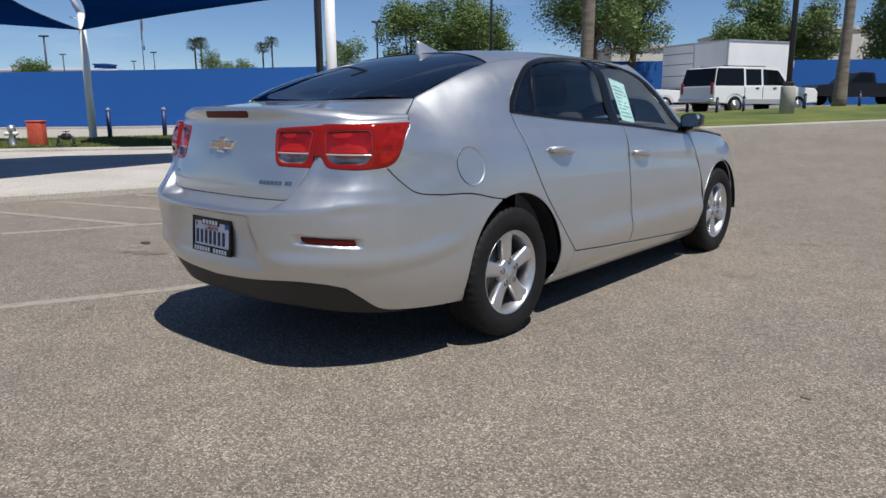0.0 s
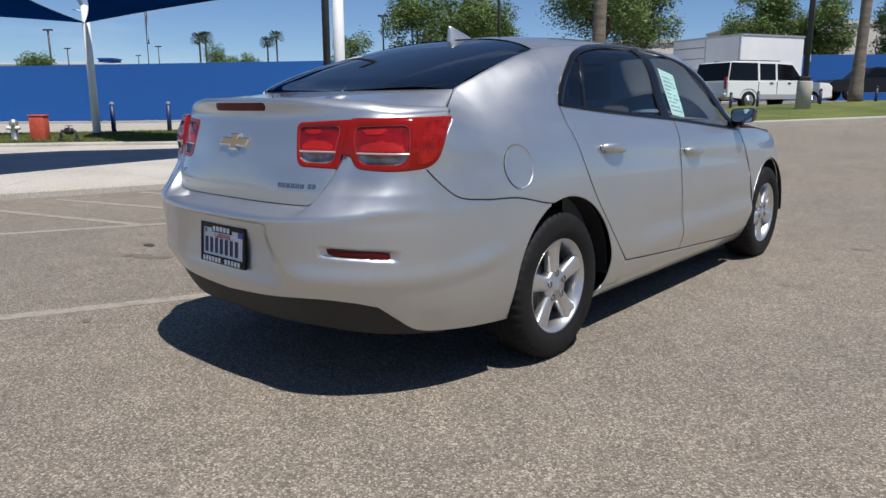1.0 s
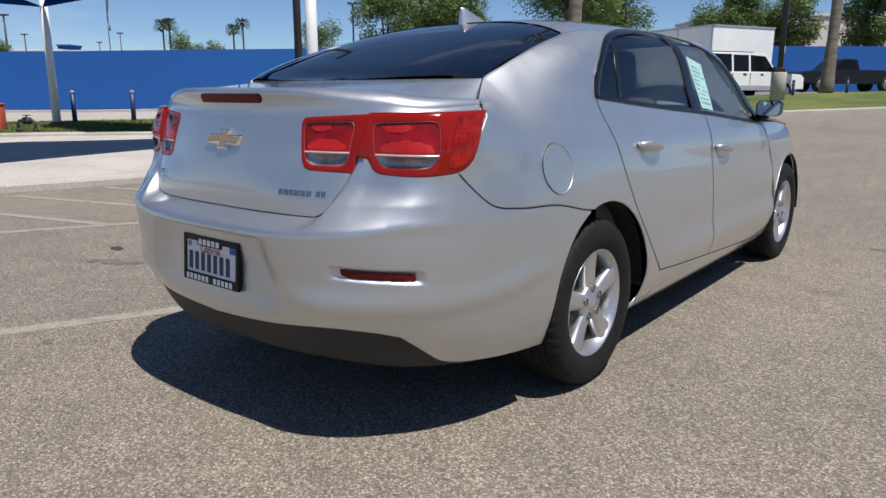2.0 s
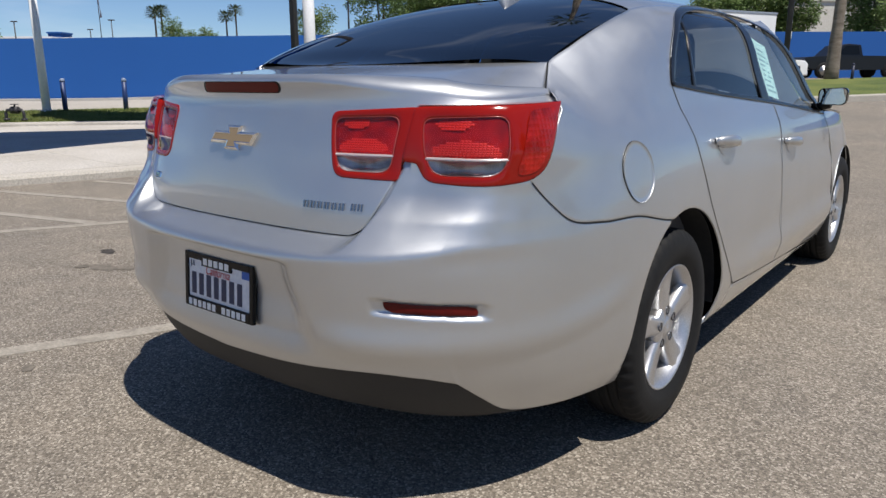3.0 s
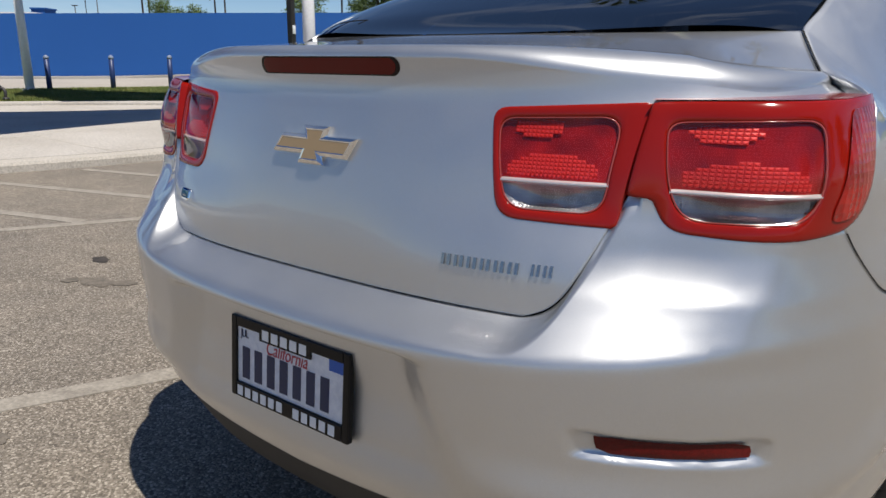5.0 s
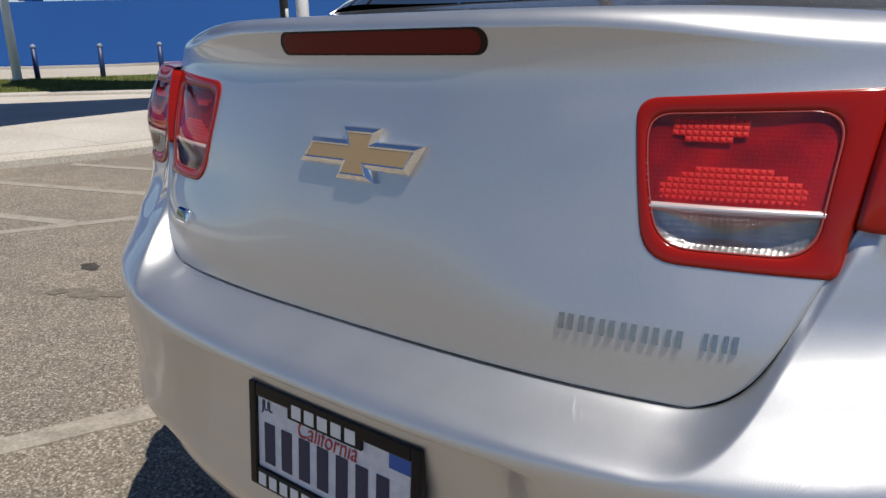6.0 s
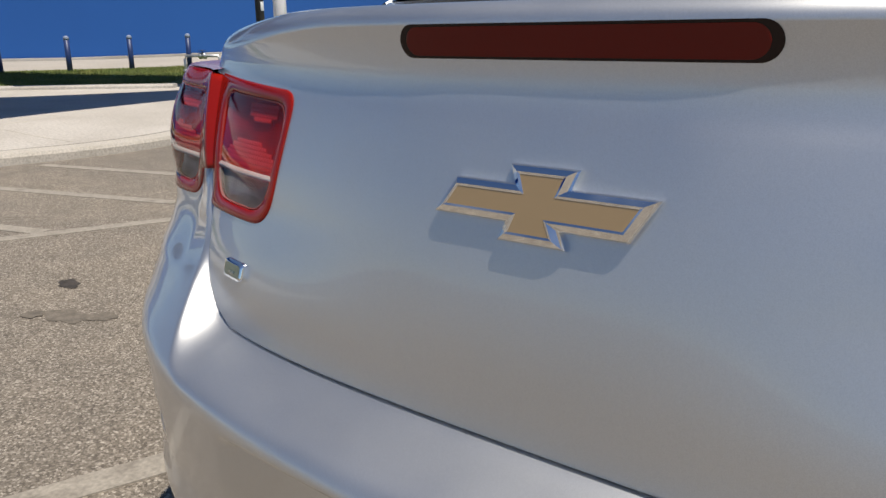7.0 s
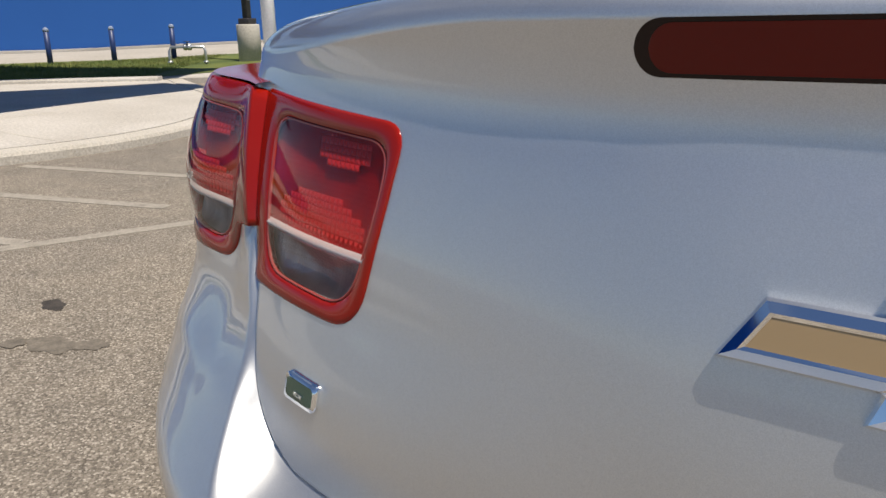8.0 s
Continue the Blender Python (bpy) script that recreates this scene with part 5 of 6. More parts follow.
letters("eco", 0.0085, Matrix.Translation(pe) @ pose(0, 0, 0, 90, 0, -14), CHROME, eco)

# number plate in its frame; numbers and dealer names are plain bars
PLATE = Matrix.Translation((0.0, -1.1035, 0.567)) @ pose(0, 0, 0, 85.5, 0, 0)


def on_plate(bm, x0, x1, y0, y1, h0, h1, bevel=0.0):
    return box(bm, (x0, y0, h0), (x1, y1, h1), bevel, PLATE)


bm = bmesh.new()
on_plate(bm, -0.148, 0.148, -0.072, 0.072, -0.004, 0.0)
plate = part("number_plate", bm, PLATE_WHITE, car, "white number plate in a black frame", smooth=False)
bm = bmesh.new()
for x0, x1, y0, y1 in ((-0.157, -0.142, -0.080, 0.080), (0.142, 0.157, -0.080, 0.080), (-0.142, 0.142, -0.080, -0.050), (-0.142, 0.142, 0.060, 0.080)):
    on_plate(bm, x0, x1, y0, y1, -0.008, 0.005, 0.002)
on_plate(bm, -0.075, 0.062, 0.046, 0.0602, -0.003, 0.0045)
part("plate_frame", bm, GLOSS_BLACK, plate, "black plate frame", smooth=False)
for i in range(7):      # number, as bars
    bm = bmesh.new()
    x = -0.128 + 0.0355 * i
    on_plate(bm, x, x + 0.021, -0.040, 0.022, 0.0, 0.0012)
    part("number_bar", bm, PLATE_INK, plate, smooth=False)
for i in range(5):      # dealer's words on the frame, as bars
    bm = bmesh.new()
    on_plate(bm, -0.066 + 0.025 * i, -0.048 + 0.025 * i, 0.050, 0.069, 0.0048, 0.0056)
    part("frame_bar", bm, FRAME_WHITE, plate, smooth=False)
for i in range(12):
    if i == 6:
        continue
    bm = bmesh.new()
    on_plate(bm, -0.137 + 0.0225 * i, -0.1215 + 0.0225 * i, -0.075, -0.056, 0.0052, 0.006)
    part("frame_bar", bm, FRAME_WHITE, plate, smooth=False)
letters("California", 0.036, PLATE @ Matrix.Translation((-0.005, 0.035, 0.0008)), SCRIPT_RED, plate, "script", 1.0, 0.25, 0.80)
letters("JUL", 0.022, PLATE @ Matrix.Translation((-0.122, 0.047, 0.0008)), PLATE_INK, plate, "month", 0.95, 0.0, 0.7)
bm = bmesh.new()
on_plate(bm, 0.105, 0.141, 0.038, 0.060, 0.0, 0.0008)
part("year_sticker", bm, STICKER_BLUE, plate, "blue year sticker", smooth=False)

# fuel flap
bm = bmesh.new()
FLAP = [Vector((-0.306 + 0.086 * math.cos(a), 0.870 + 0.083 * math.sin(a))) for a in [2 * math.pi * i / 48 for i in range(48)]]
disc(bm, FLAP, flank, 0.0010, 64, 6)
bmesh.ops.reverse_faces(bm, faces=bm.faces)
hem(bm, 0.003, 0.002)
part("fuel_flap", bm, PAINT, car)
# dark ring laid on the skin for the shade in the flap's gap
bm = bmesh.new()
band(bm, [Vector((-0.306 + (p.x + 0.306) * 1.028, 0.870 + (p.y - 0.870) * 1.028)) for p in FLAP], FLAP, flank, ((0.0, 0.0004), (1.0, 0.0004)), 96)
part("fuel_flap_gap_shade", bm, SHADE_BLACK, car)

# door handles
for door, doors, (y, z) in (("rear", rear_doors, (0.437, 0.893)), ("front", front_doors, (1.358, 0.832))):
    for d, side in zip(doors, (1, -1)):
        def pt(a, b, off, side=side, y=y, z=z):
            p = flank(y + a, z + b - 0.10 * a, off)
            p.x += door_shape(p.y, p.z)
            return Vector((side * p.x, p.y, p.z))
        bm = bmesh.new()
        disc(bm, [Vector((0.075 * math.cos(t), -0.006 + 0.036 * math.sin(t))) for t in [2 * math.pi * i / 32 for i in range(32)]],
             lambda a, b, off: pt(a, b, 0.0012), 0.0, 40, 4)
        part("handle_dish", bm, PAINT, d)
        bm = bmesh.new()
        pts = [pt(a, 0.006, 0.004 + 0.030 * math.sin(math.pi * (a + 0.105) / 0.21) ** 0.5) for a in [-0.105 + 0.21 * i / 16 for i in range(17)]]
        tube(bm, pts, [0.010 + 0.006 * math.sin(math.pi * i / 16) for i in range(17)], 12, 1.3)
        part("door_handle", bm, PAINT, d, "silver door handle")

# door mirrors
for side in (1, -1):
    mirror = new("door_mirror")
    mirror.parent = car
    mirror["label"] = "black-framed door mirror"
    bm = bmesh.new()
    rows = []
    for k, (s, dy) in enumerate(((1.0, -0.045), (1.02, -0.03), (1.0, 0.0), (0.9, 0.05), (0.66, 0.085), (0.3, 0.10))):
        ring = [Vector((0.905 + px * s, 2.075 + dy, 1.028 + pz * s)) for px, pz in
                [(p.x, p.y) for p in rounded(((-0.072, 0.038, 0.025), (0.066, 0.046, 0.03), (0.062, -0.046, 0.03), (-0.070, -0.044, 0.025)))]]
        rows.append([bm.verts.new((side * p.x, p.y, p.z)) for p in ring])
    for a, b in zip(rows, rows[1:]):
        for i in range(len(a)):
            bm.faces.new((a[i], a[(i + 1) % len(a)], b[(i + 1) % len(a)], b[i]))
    bm.faces.new(rows[-1])
    part("shell", bm, GLOSS_BLACK, mirror)
    bm = bmesh.new()
    vs = [bm.verts.new((side * (0.905 + p.x * 0.92), 2.036 + 0.05 * (p.x * side) * side, 1.028 + p.y * 0.92)) for p in
          rounded(((-0.072, 0.038, 0.025), (0.066, 0.046, 0.03), (0.062, -0.046, 0.03), (-0.070, -0.044, 0.025)))]
    bm.faces.new(vs)
    part("mirror_glass", bm, MIRROR, mirror, "mirror glass", smooth=False)
    bm = bmesh.new()
    tube(bm, [(side * 0.80, 2.12, 0.962), (side * 0.835, 2.11, 0.972), (side * 0.88, 2.10, 0.99)], [0.028, 0.024, 0.026], 12)
    part("foot", bm, GLOSS_BLACK, mirror)

# roof aerial, shaped like a fin
bm = bmesh.new()
rows = []
for k in range(9):
    h = k / 8
    y0, y1 = 0.262 + 0.006 * h, 0.455 - 0.165 * h ** 1.2
    w = 0.034 * (1 - h) ** 0.7 + 0.004
    ring = []
    for i in range(20):
        a = 2 * math.pi * i / 20
        y = (y0 + y1) / 2 + (y1 - y0) / 2 * math.cos(a)
        foot = upper_z(0, y) - 0.004
        ring.append(bm.verts.new((w * math.sin(a), y, foot + (upper_z(0, 0.33) + 0.062 - foot) * h)))
    rows.append(ring)
for a, b in zip(rows, rows[1:]):
    for i in range(20):
        bm.faces.new((a[i], a[(i + 1) % 20], b[(i + 1) % 20], b[i]))
bm.faces.new(rows[-1])
part("roof_aerial", bm, PAINT, car, "silver fin aerial")


# wheels
def wheel_parts():
    """One road wheel about the x axis, outer face towards +x, centre at the origin."""
    w = new("wheel")
    w["label"] = "five-spoke alloy wheel with a black tyre"
    R = 0.328
    bm = bmesh.new()
    n = 144
    prof = [(0.203, -0.088), (0.222, -0.098), (0.262, -0.106), (0.298, -0.102), (0.317, -0.090), (0.3245, -0.078)]
    for gx in (-0.052, -0.018, 0.018, 0.052):
        prof += [(0.327, gx - 0.010), (0.327, gx - 0.0045), (0.320, gx - 0.0035), (0.320, gx + 0.0035), (0.327, gx + 0.0045), (0.327, gx + 0.010)]
    prof += [(0.3245, 0.078), (0.317, 0.090), (0.298, 0.1025), (0.285, 0.1035), (0.280, 0.1052), (0.262, 0.106), (0.240, 0.1045), (0.236, 0.1025), (0.222, 0.099), (0.206, 0.090)]
    rows = []
    for j, (r, x) in enumerate(prof):
        ring = []
        for i in range(n):
            a = 2 * math.pi * (i + 0.25 * (x / 0.02)) / n
            rr = r
            if 0.316 < r and abs(x) > 0.058 and i % 3 == 0:
                rr = r - 0.008
            c, s = math.cos(a), math.sin(a)
            ring.append(bm.verts.new((x, rr * c, rr * s)))
        rows.append(ring)
    for a, b in zip(rows, rows[1:]):
        for i in range(n):
            bm.faces.new((a[i], a[(i + 1) % n], b[(i + 1) % n], b[i]))
    part("tyre", bm, TYRE, w, "black rubber tyre")
    bm = bmesh.new()
    lathe(bm, [(0.200, -0.085), (0.190, -0.06), (0.182, 0.03), (0.188, 0.07), (0.196, 0.082), (0.2035, 0.090), (0.2075, 0.0945), (0.2105, 0.093), (0.209, 0.086)], 72, axis="x")
    for f in [f for f in bm.faces if len(f.verts) > 4]:
        bm.faces.remove(f)
    part("rim", bm, ALLOY, w, "silver alloy rim")
    for k in range(5):
        bm = bmesh.new()
        turn = Matrix.Rotation(2 * math.pi * k / 5 + math.radians(4), 4, "X")
        stations = ((0.030, 0.027, 0.078, 0.048), (0.060, 0.029, 0.079, 0.044), (0.10, 0.031, 0.076, 0.040), (0.15, 0.036, 0.077, 0.036), (0.188, 0.044, 0.080, 0.034), (0.200, 0.049, 0.082, 0.034))
        rings = []
        for r, hw, x, th in stations:
            sec = ((-hw, x - th), (-hw - 0.004, x - 0.012), (-hw + 0.004, x - 0.001), (-hw * 0.5, x + 0.0035), (0, x + 0.0005), (hw * 0.5, x + 0.0035), (hw - 0.004, x - 0.001), (hw + 0.004, x - 0.012), (hw, x - th))
            rings.append([bm.verts.new(turn @ Vector((xx, t, r))) for t, xx in sec])
        for a, b in zip(rings, rings[1:]):
            for i in range(len(a) - 1):
                bm.faces.new((a[i], a[i + 1], b[i + 1], b[i]))
        part("spoke", bm, ALLOY, w)
        bm = bmesh.new()
        c = turn @ Vector((0, 0, 0.057))
        lathe(bm, [(0.0150, 0.066), (0.0150, 0.0835), (0.0120, 0.084), (0.0105, 0.074), (0.0, 0.074)], 14, (0, c.y, c.z), "x")
        part("lug_pocket", bm, LUG_DARK, w)
    bm = bmesh.new()
    lathe(bm, [(0.070, 0.03), (0.074, 0.072), (0.066, 0.0785), (0.032, 0.080), (0.030, 0.083), (0.020, 0.0855), (0.0, 0.086)], 40, axis="x")
    part("hub", bm, ALLOY, w)
    bm = bmesh.new()
    lathe(bm, [(0.0, 0.0), (0.14, 0.0), (0.142, 0.008), (0.14, 0.018), (0.07, 0.018), (0.068, 0.03), (0.0, 0.03)], 48, axis="x")
    part("brake_disc", bm, DISC_STEEL, w, "grey brake disc")
    bm = bmesh.new()
    lathe(bm, [(0.0, -0.06), (0.20, -0.06), (0.19, -0.055), (0.0, -0.055)], 40, axis="x")
    part("back_plate", bm, SHADE_BLACK, w)
    return w


first = wheel_parts()
first.parent = car
first.matrix_basis = pose(0.778, 0.0, 0.3265)
for x, y, turn in ((0.778, 2.737, 0), (-0.778, 0.0, 180), (-0.778, 2.737, 180)):
    o = copy_thing(first, pose(x, y, 0.3265, 31 if y else 14, 0, turn))
    o.parent = car

# wheel housings, floor and underbody
for y in (0.03, 2.737):
    for side in (1, -1):
        bm = bmesh.new()
        sheet(bm, lambda u, v: Vector((side * (0.52 + 0.352 * v), y + 0.392 * math.cos(math.pi * (-0.02 + 1.04 * u)), 0.33 + 0.392 * math.sin(math.pi * (-0.02 + 1.04 * u)))), 32, 4)
        sheet(bm, lambda u, v: Vector((side * 0.52, y + 0.392 * v * math.cos(math.pi * (-0.02 + 1.04 * u)), 0.33 + 0.392 * v * math.sin(math.pi * (-0.02 + 1.04 * u)))), 32, 4)
        part("wheel_housing", bm, LINER, car, "black wheel-arch liner")
bm = bmesh.new()
box(bm, (-0.60, -0.86, 0.30), (0.60, 3.40, 0.36), 0.02)
box(bm, (-0.80, 0.46, 0.18), (0.80, 2.30, 0.24), 0.02)
box(bm, (-0.52, -0.86, 0.26), (0.52, -0.42, 0.40), 0.04)
part("underbody", bm, LINER, car)
bm = bmesh.new()
lathe(bm, [(0.0, -0.28), (0.085, -0.28), (0.10, -0.25), (0.10, 0.25), (0.085, 0.28), (0.0, 0.28)], 20, (0.0, -0.62, 0.27), "x")
part("silencer", bm, DISC_STEEL, car)


# cabin
def seat(x, y, tall=0.62, width=0.50):
    s = new("seat")
    s.parent = car
    s["label"] = "dark grey cloth seat"
    bm = bmesh.new()
    box(bm, (x - width / 2, y - 0.02, 0.42), (x + width / 2, y + 0.50, 0.56), 0.05)
    part("cushion", bm, SEAT, s)
    bm = bmesh.new()
    box(bm, (-width / 2, -0.07, 0.0), (width / 2, 0.07, tall), 0.06, Matrix.Translation((x, y - 0.03, 0.50)) @ pose(0, 0, 0, 18))
    part("backrest", bm, SEAT, s)
    bm = bmesh.new()
    box(bm, (-0.135, -0.05, tall + 0.03), (0.135, 0.05, tall + 0.235), 0.045, Matrix.Translation((x, y - 0.03, 0.50)) @ pose(0, 0, 0, 16))
    part("headrest", bm, SEAT, s)


for x in (0.37, -0.37):
    seat(x, 1.30)
seat(0.36, 0.38, 0.56, 0.62)
seat(-0.36, 0.38, 0.56, 0.62)
bm = bmesh.new()
box(bm, (-0.60, -0.50, 0.95), (0.60, 0.20, 1.03), 0.03)
part("parcel_shelf", bm, TRIM_GREY, car)
bm = bmesh.new()
box(bm, (-0.68, 2.05, 0.55), (0.68, 2.60, 0.98), 0.08)
part("dashboard", bm, TRIM_GREY, car)
bm = bmesh.new()
pts = [(-0.37 + 0.19 * math.cos(a), 1.93 - 0.08 * math.sin(a), 0.92 + 0.17 * math.sin(a)) for a in [2 * math.pi * i / 32 for i in range(33)]]
tube(bm, pts, 0.014, 8)
part("steering_wheel", bm, GLOSS_BLACK, car)
bm = bmesh.new()
sheet(bm, lambda u, v: roof_point(2 * u - 1, v) * 0.985 + Vector((0, 0.01, -0.004)), 24, 24)
part("headlining", bm, HEADLINING, car, "light grey headlining")
for side in (1, -1):
    bm = bmesh.new()
    sheet(bm, lambda u, v: Vector((side * (0.78 - 0.0 * v), 0.15 + 2.0 * u, 0.30 + 0.66 * v)), 8, 4)
    part("door_lining", bm, TRIM_GREY, car)
bm = bmesh.new()
box(bm, (-0.66, -0.42, 0.28), (0.66, -0.40, 0.95))
part("rear_bulkhead", bm, SHADE_BLACK, car)
# price sheet behind the front side window
sheet_at = [flank(y, z, -0.020) for y, z in ((1.275, 1.05), (1.435, 1.030), (1.425, 1.270), (1.260, 1.31))]
bm = bmesh.new()
bm.faces.new([bm.verts.new(p) for p in sheet_at])
sticker = part("window_sheet", bm, PAPER, car, "pale green printed sheet inside the window", smooth=False)
for i in range(9):
    bm = bmesh.new()
    v0, v1 = 0.10 + 0.09 * i, 0.135 + 0.09 * i
    a, b, c, d = sheet_at
    q = lambda u, v: (a.lerp(b, u)).lerp(d.lerp(c, u), v) + Vector((0.0015, 0, 0))
    e = 0.88 - 0.25 * ((i * 7) % 3) / 2
    bm.faces.new([bm.verts.new(q(u, v)) for u, v in ((0.12, v0), (e, v0), (e, v1), (0.12, v1))])
    part("print_bar", bm, PRINT_GREY, sticker, smooth=False)


# ---- things round the lot ----
def post_bollard(paint=POST_BLUE, top=POST_CAP, label="navy blue painted steel bollard in the lawn", group="bollards along the lawn", capped="weathered pale top"):
    b = thing("bollard", label=label, category="bollard", group=group)
    bm = bmesh.new()
    lathe(bm, [(0.075, -0.1), (0.075, 0.93)], 20)
    part("post", bm, paint, b)
    bm = bmesh.new()
    lathe(bm, [(0.077, 0.90), (0.077, 0.95), (0.066, 0.985), (0.04, 1.01), (0.0, 1.02)], 20)
    part("cap", bm, top, b, capped)
    return b


first_post = post_bollard()
spots = [(-21.8, 8.25), (-20.8, 9.7), (-20.05, 11.2), (-18.75, 12.3)]
first_post.matrix_basis = pose(spots[0][0], spots[0][1], gz(*spots[0]) + 0.1)
for x, y in spots[1:]:
    copy_thing(first_post, pose(x, y, gz(x, y) + 0.1, 0, 1, 40))
dark_post = post_bollard(POST_DARK, POST_DARK, "dark navy steel bollard in the lawn before the parked vehicles", "bollards by the parked vehicles", "")
dark_post.matrix_basis = pose(-9.2, 26.6, gz(-9.2, 26.6)) @ Matrix.Scale(0.84, 4)
for x, y in ( (-7.2, 24.5), (-6.5, 25.3), (-4.75, 26.8), (-3.3, 28.7)):
    copy_thing(dark_post, pose(x, y, gz(x, y)) @ Matrix.Scale(0.84, 4))


def lamp_post(x, y, height=8.5, foot=0.30):
    l = thing("street_lamp", (x, y, gz(x, y) + 0.1), 10, "dark lamp post on a round concrete footing", "street lamp", "lamp posts")
    bm = bmesh.new()
    lathe(bm, [(foot, -0.1), (foot, 0.92), (foot - 0.015, 0.95), (0.0, 0.955)], 32)
    part("footing", bm, CONCRETE, l, "round concrete footing")
    bm = bmesh.new()
    box(bm, (-0.17, -0.17, 0.955), (0.17, 0.17, 1.10), 0.02)
    part("base_cover", bm, DARK_STEEL, l)
    bm = bmesh.new()
    box(bm, (-0.085, -0.085, 1.1), (0.085, 0.085, height), 0.015)
    part("pole", bm, DARK_STEEL, l)
    bm = bmesh.new()
    box(bm, (-0.12, -0.9, height - 0.1), (0.12, -0.15, height + 0.08), 0.03)
    part("lantern", bm, DARK_STEEL, l)
    bm = bmesh.new()
    box(bm, (0.085, -0.06, 1.55), (0.10, 0.06, 1.78), 0.004)
    part("notice", bm, WHITE_STEEL, l, "small white notice plate")


lamp_post(-15.19, 12.07)
lamp_post(-4.4, 23.3, 8.5, 0.235)


# shade sails on white posts
def sail(name, keys, sag, label):
    """A stretched cloth with edges curved inwards; keys are (x, y, z) corners."""
    c = sum((Vector(k) for k in keys), Vector()) / len(keys)
    edge = []
    for p, q in zip(keys, list(keys[1:]) + [keys[0]]):
        p, q = Vector(p), Vector(q)
        for i in range(10):
            t = i / 10
            e = p.lerp(q, t)
            edge.append(e + (c - e) * 0.11 * 4 * t * (1 - t) * min(1.0, (q - p).length / 6))
    bm = bmesh.new()
    rows = []
    for k in range(8):
        s = 1 - k / 8
        rows.append([bm.verts.new(c.lerp(e, s) + Vector((0, 0, sag * math.sin(math.pi * s)))) for e in edge])
    mid = bm.verts.new(c)
    n = len(edge)
    for a, b in zip(rows, rows[1:]):
        for i in range(n):
            bm.faces.new((a[i], a[(i + 1) % n], b[(i + 1) % n], b[i]))
    for i in range(n):
        bm.faces.new((rows[-1][i], rows[-1][(i + 1) % n], mid))
    t = thing(name, label=label, category="shade sail", group="blue shade sails")
    ob = part("cloth", bm, SAIL_BLUE, t)
    md = ob.modifiers.new("thick", "SOLIDIFY")
    md.thickness = 0.004
    bm = bmesh.new()
    tube(bm, [e for e in edge] + [edge[0]], 0.012, 6)
    part("edge_cable", bm, DARK_STEEL, t)


A_TOP, B_TOP = (-21.9, 7.7, 3.62), (-12.07, 9.7, 4.0)
sail("shade_sail", [A_TOP, (-17.3, 5.6, 4.2), (-13.2, 5.0, 4.15), (-10.9, 7.4, 4.15), B_TOP], 0.1, "dark blue shade sail stretched between white posts")
sail("shade_sail", [A_TOP, (-27.5, 3.0, 4.05), (-22.5, -2.0, 4.3), (-19.9, 4.7, 4.3)], 0.1, "dark blue shade sail hung from a white post")
sail("shade_sail", [(-8.6, 6.9, 4.2), (-10.3, 6.7, 4.2), (-12.2, 3.2, 4.2), (-13.0, -1.0, 4.2), (-10.5, -5.0, 4.2), (-7.2, -0.5, 4.2)], 0.1, "dark blue shade sail over the concrete island")


def sail_post(x, y, top, radius, lean=(0, 0), armed=True):
    p = thing("sail_post", (x, y, gz(x, y)), 0, "white steel shade-sail post standing by the lawn", "post", "sail posts")
    bm = bmesh.new()
    tube(bm, [(0, 0, -0.1), (lean[0] * 0.5, lean[1] * 0.5, top * 0.5), (lean[0], lean[1], top + 0.15)], [radius, radius * 0.95, radius * 0.9], 20)
    part("shaft", bm, WHITE_STEEL, p)
    bm = bmesh.new()
    lathe(bm, [(radius * 1.9, -0.05), (radius * 1.9, 0.13), (radius * 1.2, 0.14)], 20)
    part("base_plate", bm, WHITE_STEEL, p)
    for a in (0.5, 2.4, 4.4):
        bm = bmesh.new()
        tube(bm, [(lean[0], lean[1], top - 0.05), (lean[0] + 0.35 * math.cos(a), lean[1] + 0.35 * math.sin(a), top + 0.02)], 0.02, 8)
        part("turnbuckle", bm, GALVANISED, p)
    if not armed:
        return
    bm = bmesh.new()
    tube(bm, [(lean[0], lean[1], top + 0.1), (lean[0] - 0.25, lean[1] - 0.3, top + 0.9), (lean[0] - 0.5, lean[1] - 0.8, top + 1.9)], [radius * 0.8, radius * 0.7, radius * 0.6], 14)
    part("arm", bm, WHITE_STEEL, p)


sail_post(-21.95, 7.75, 4.0, 0.125)
sail_post(-12.07, 9.9, 4.3, 0.15, (0, 0), False)

# red cabinet, pipework and a hydrant on the lawn
t = thing("utility_box", (-18.24, 4.69, gz(-18.24, 4.69) + 0.05), 42, "faded red utility box standing on the lawn", "utility box")
bm = bmesh.new()
box(bm, (-0.20, -0.14, 0), (0.20, 0.14, 0.70), 0.02)
part("body", bm, RED_BOX, t)
bm = bmesh.new()
box(bm, (-0.215, -0.155, 0.70), (0.215, 0.155, 0.745), 0.015)
part("lid", bm, RED_BOX, t)


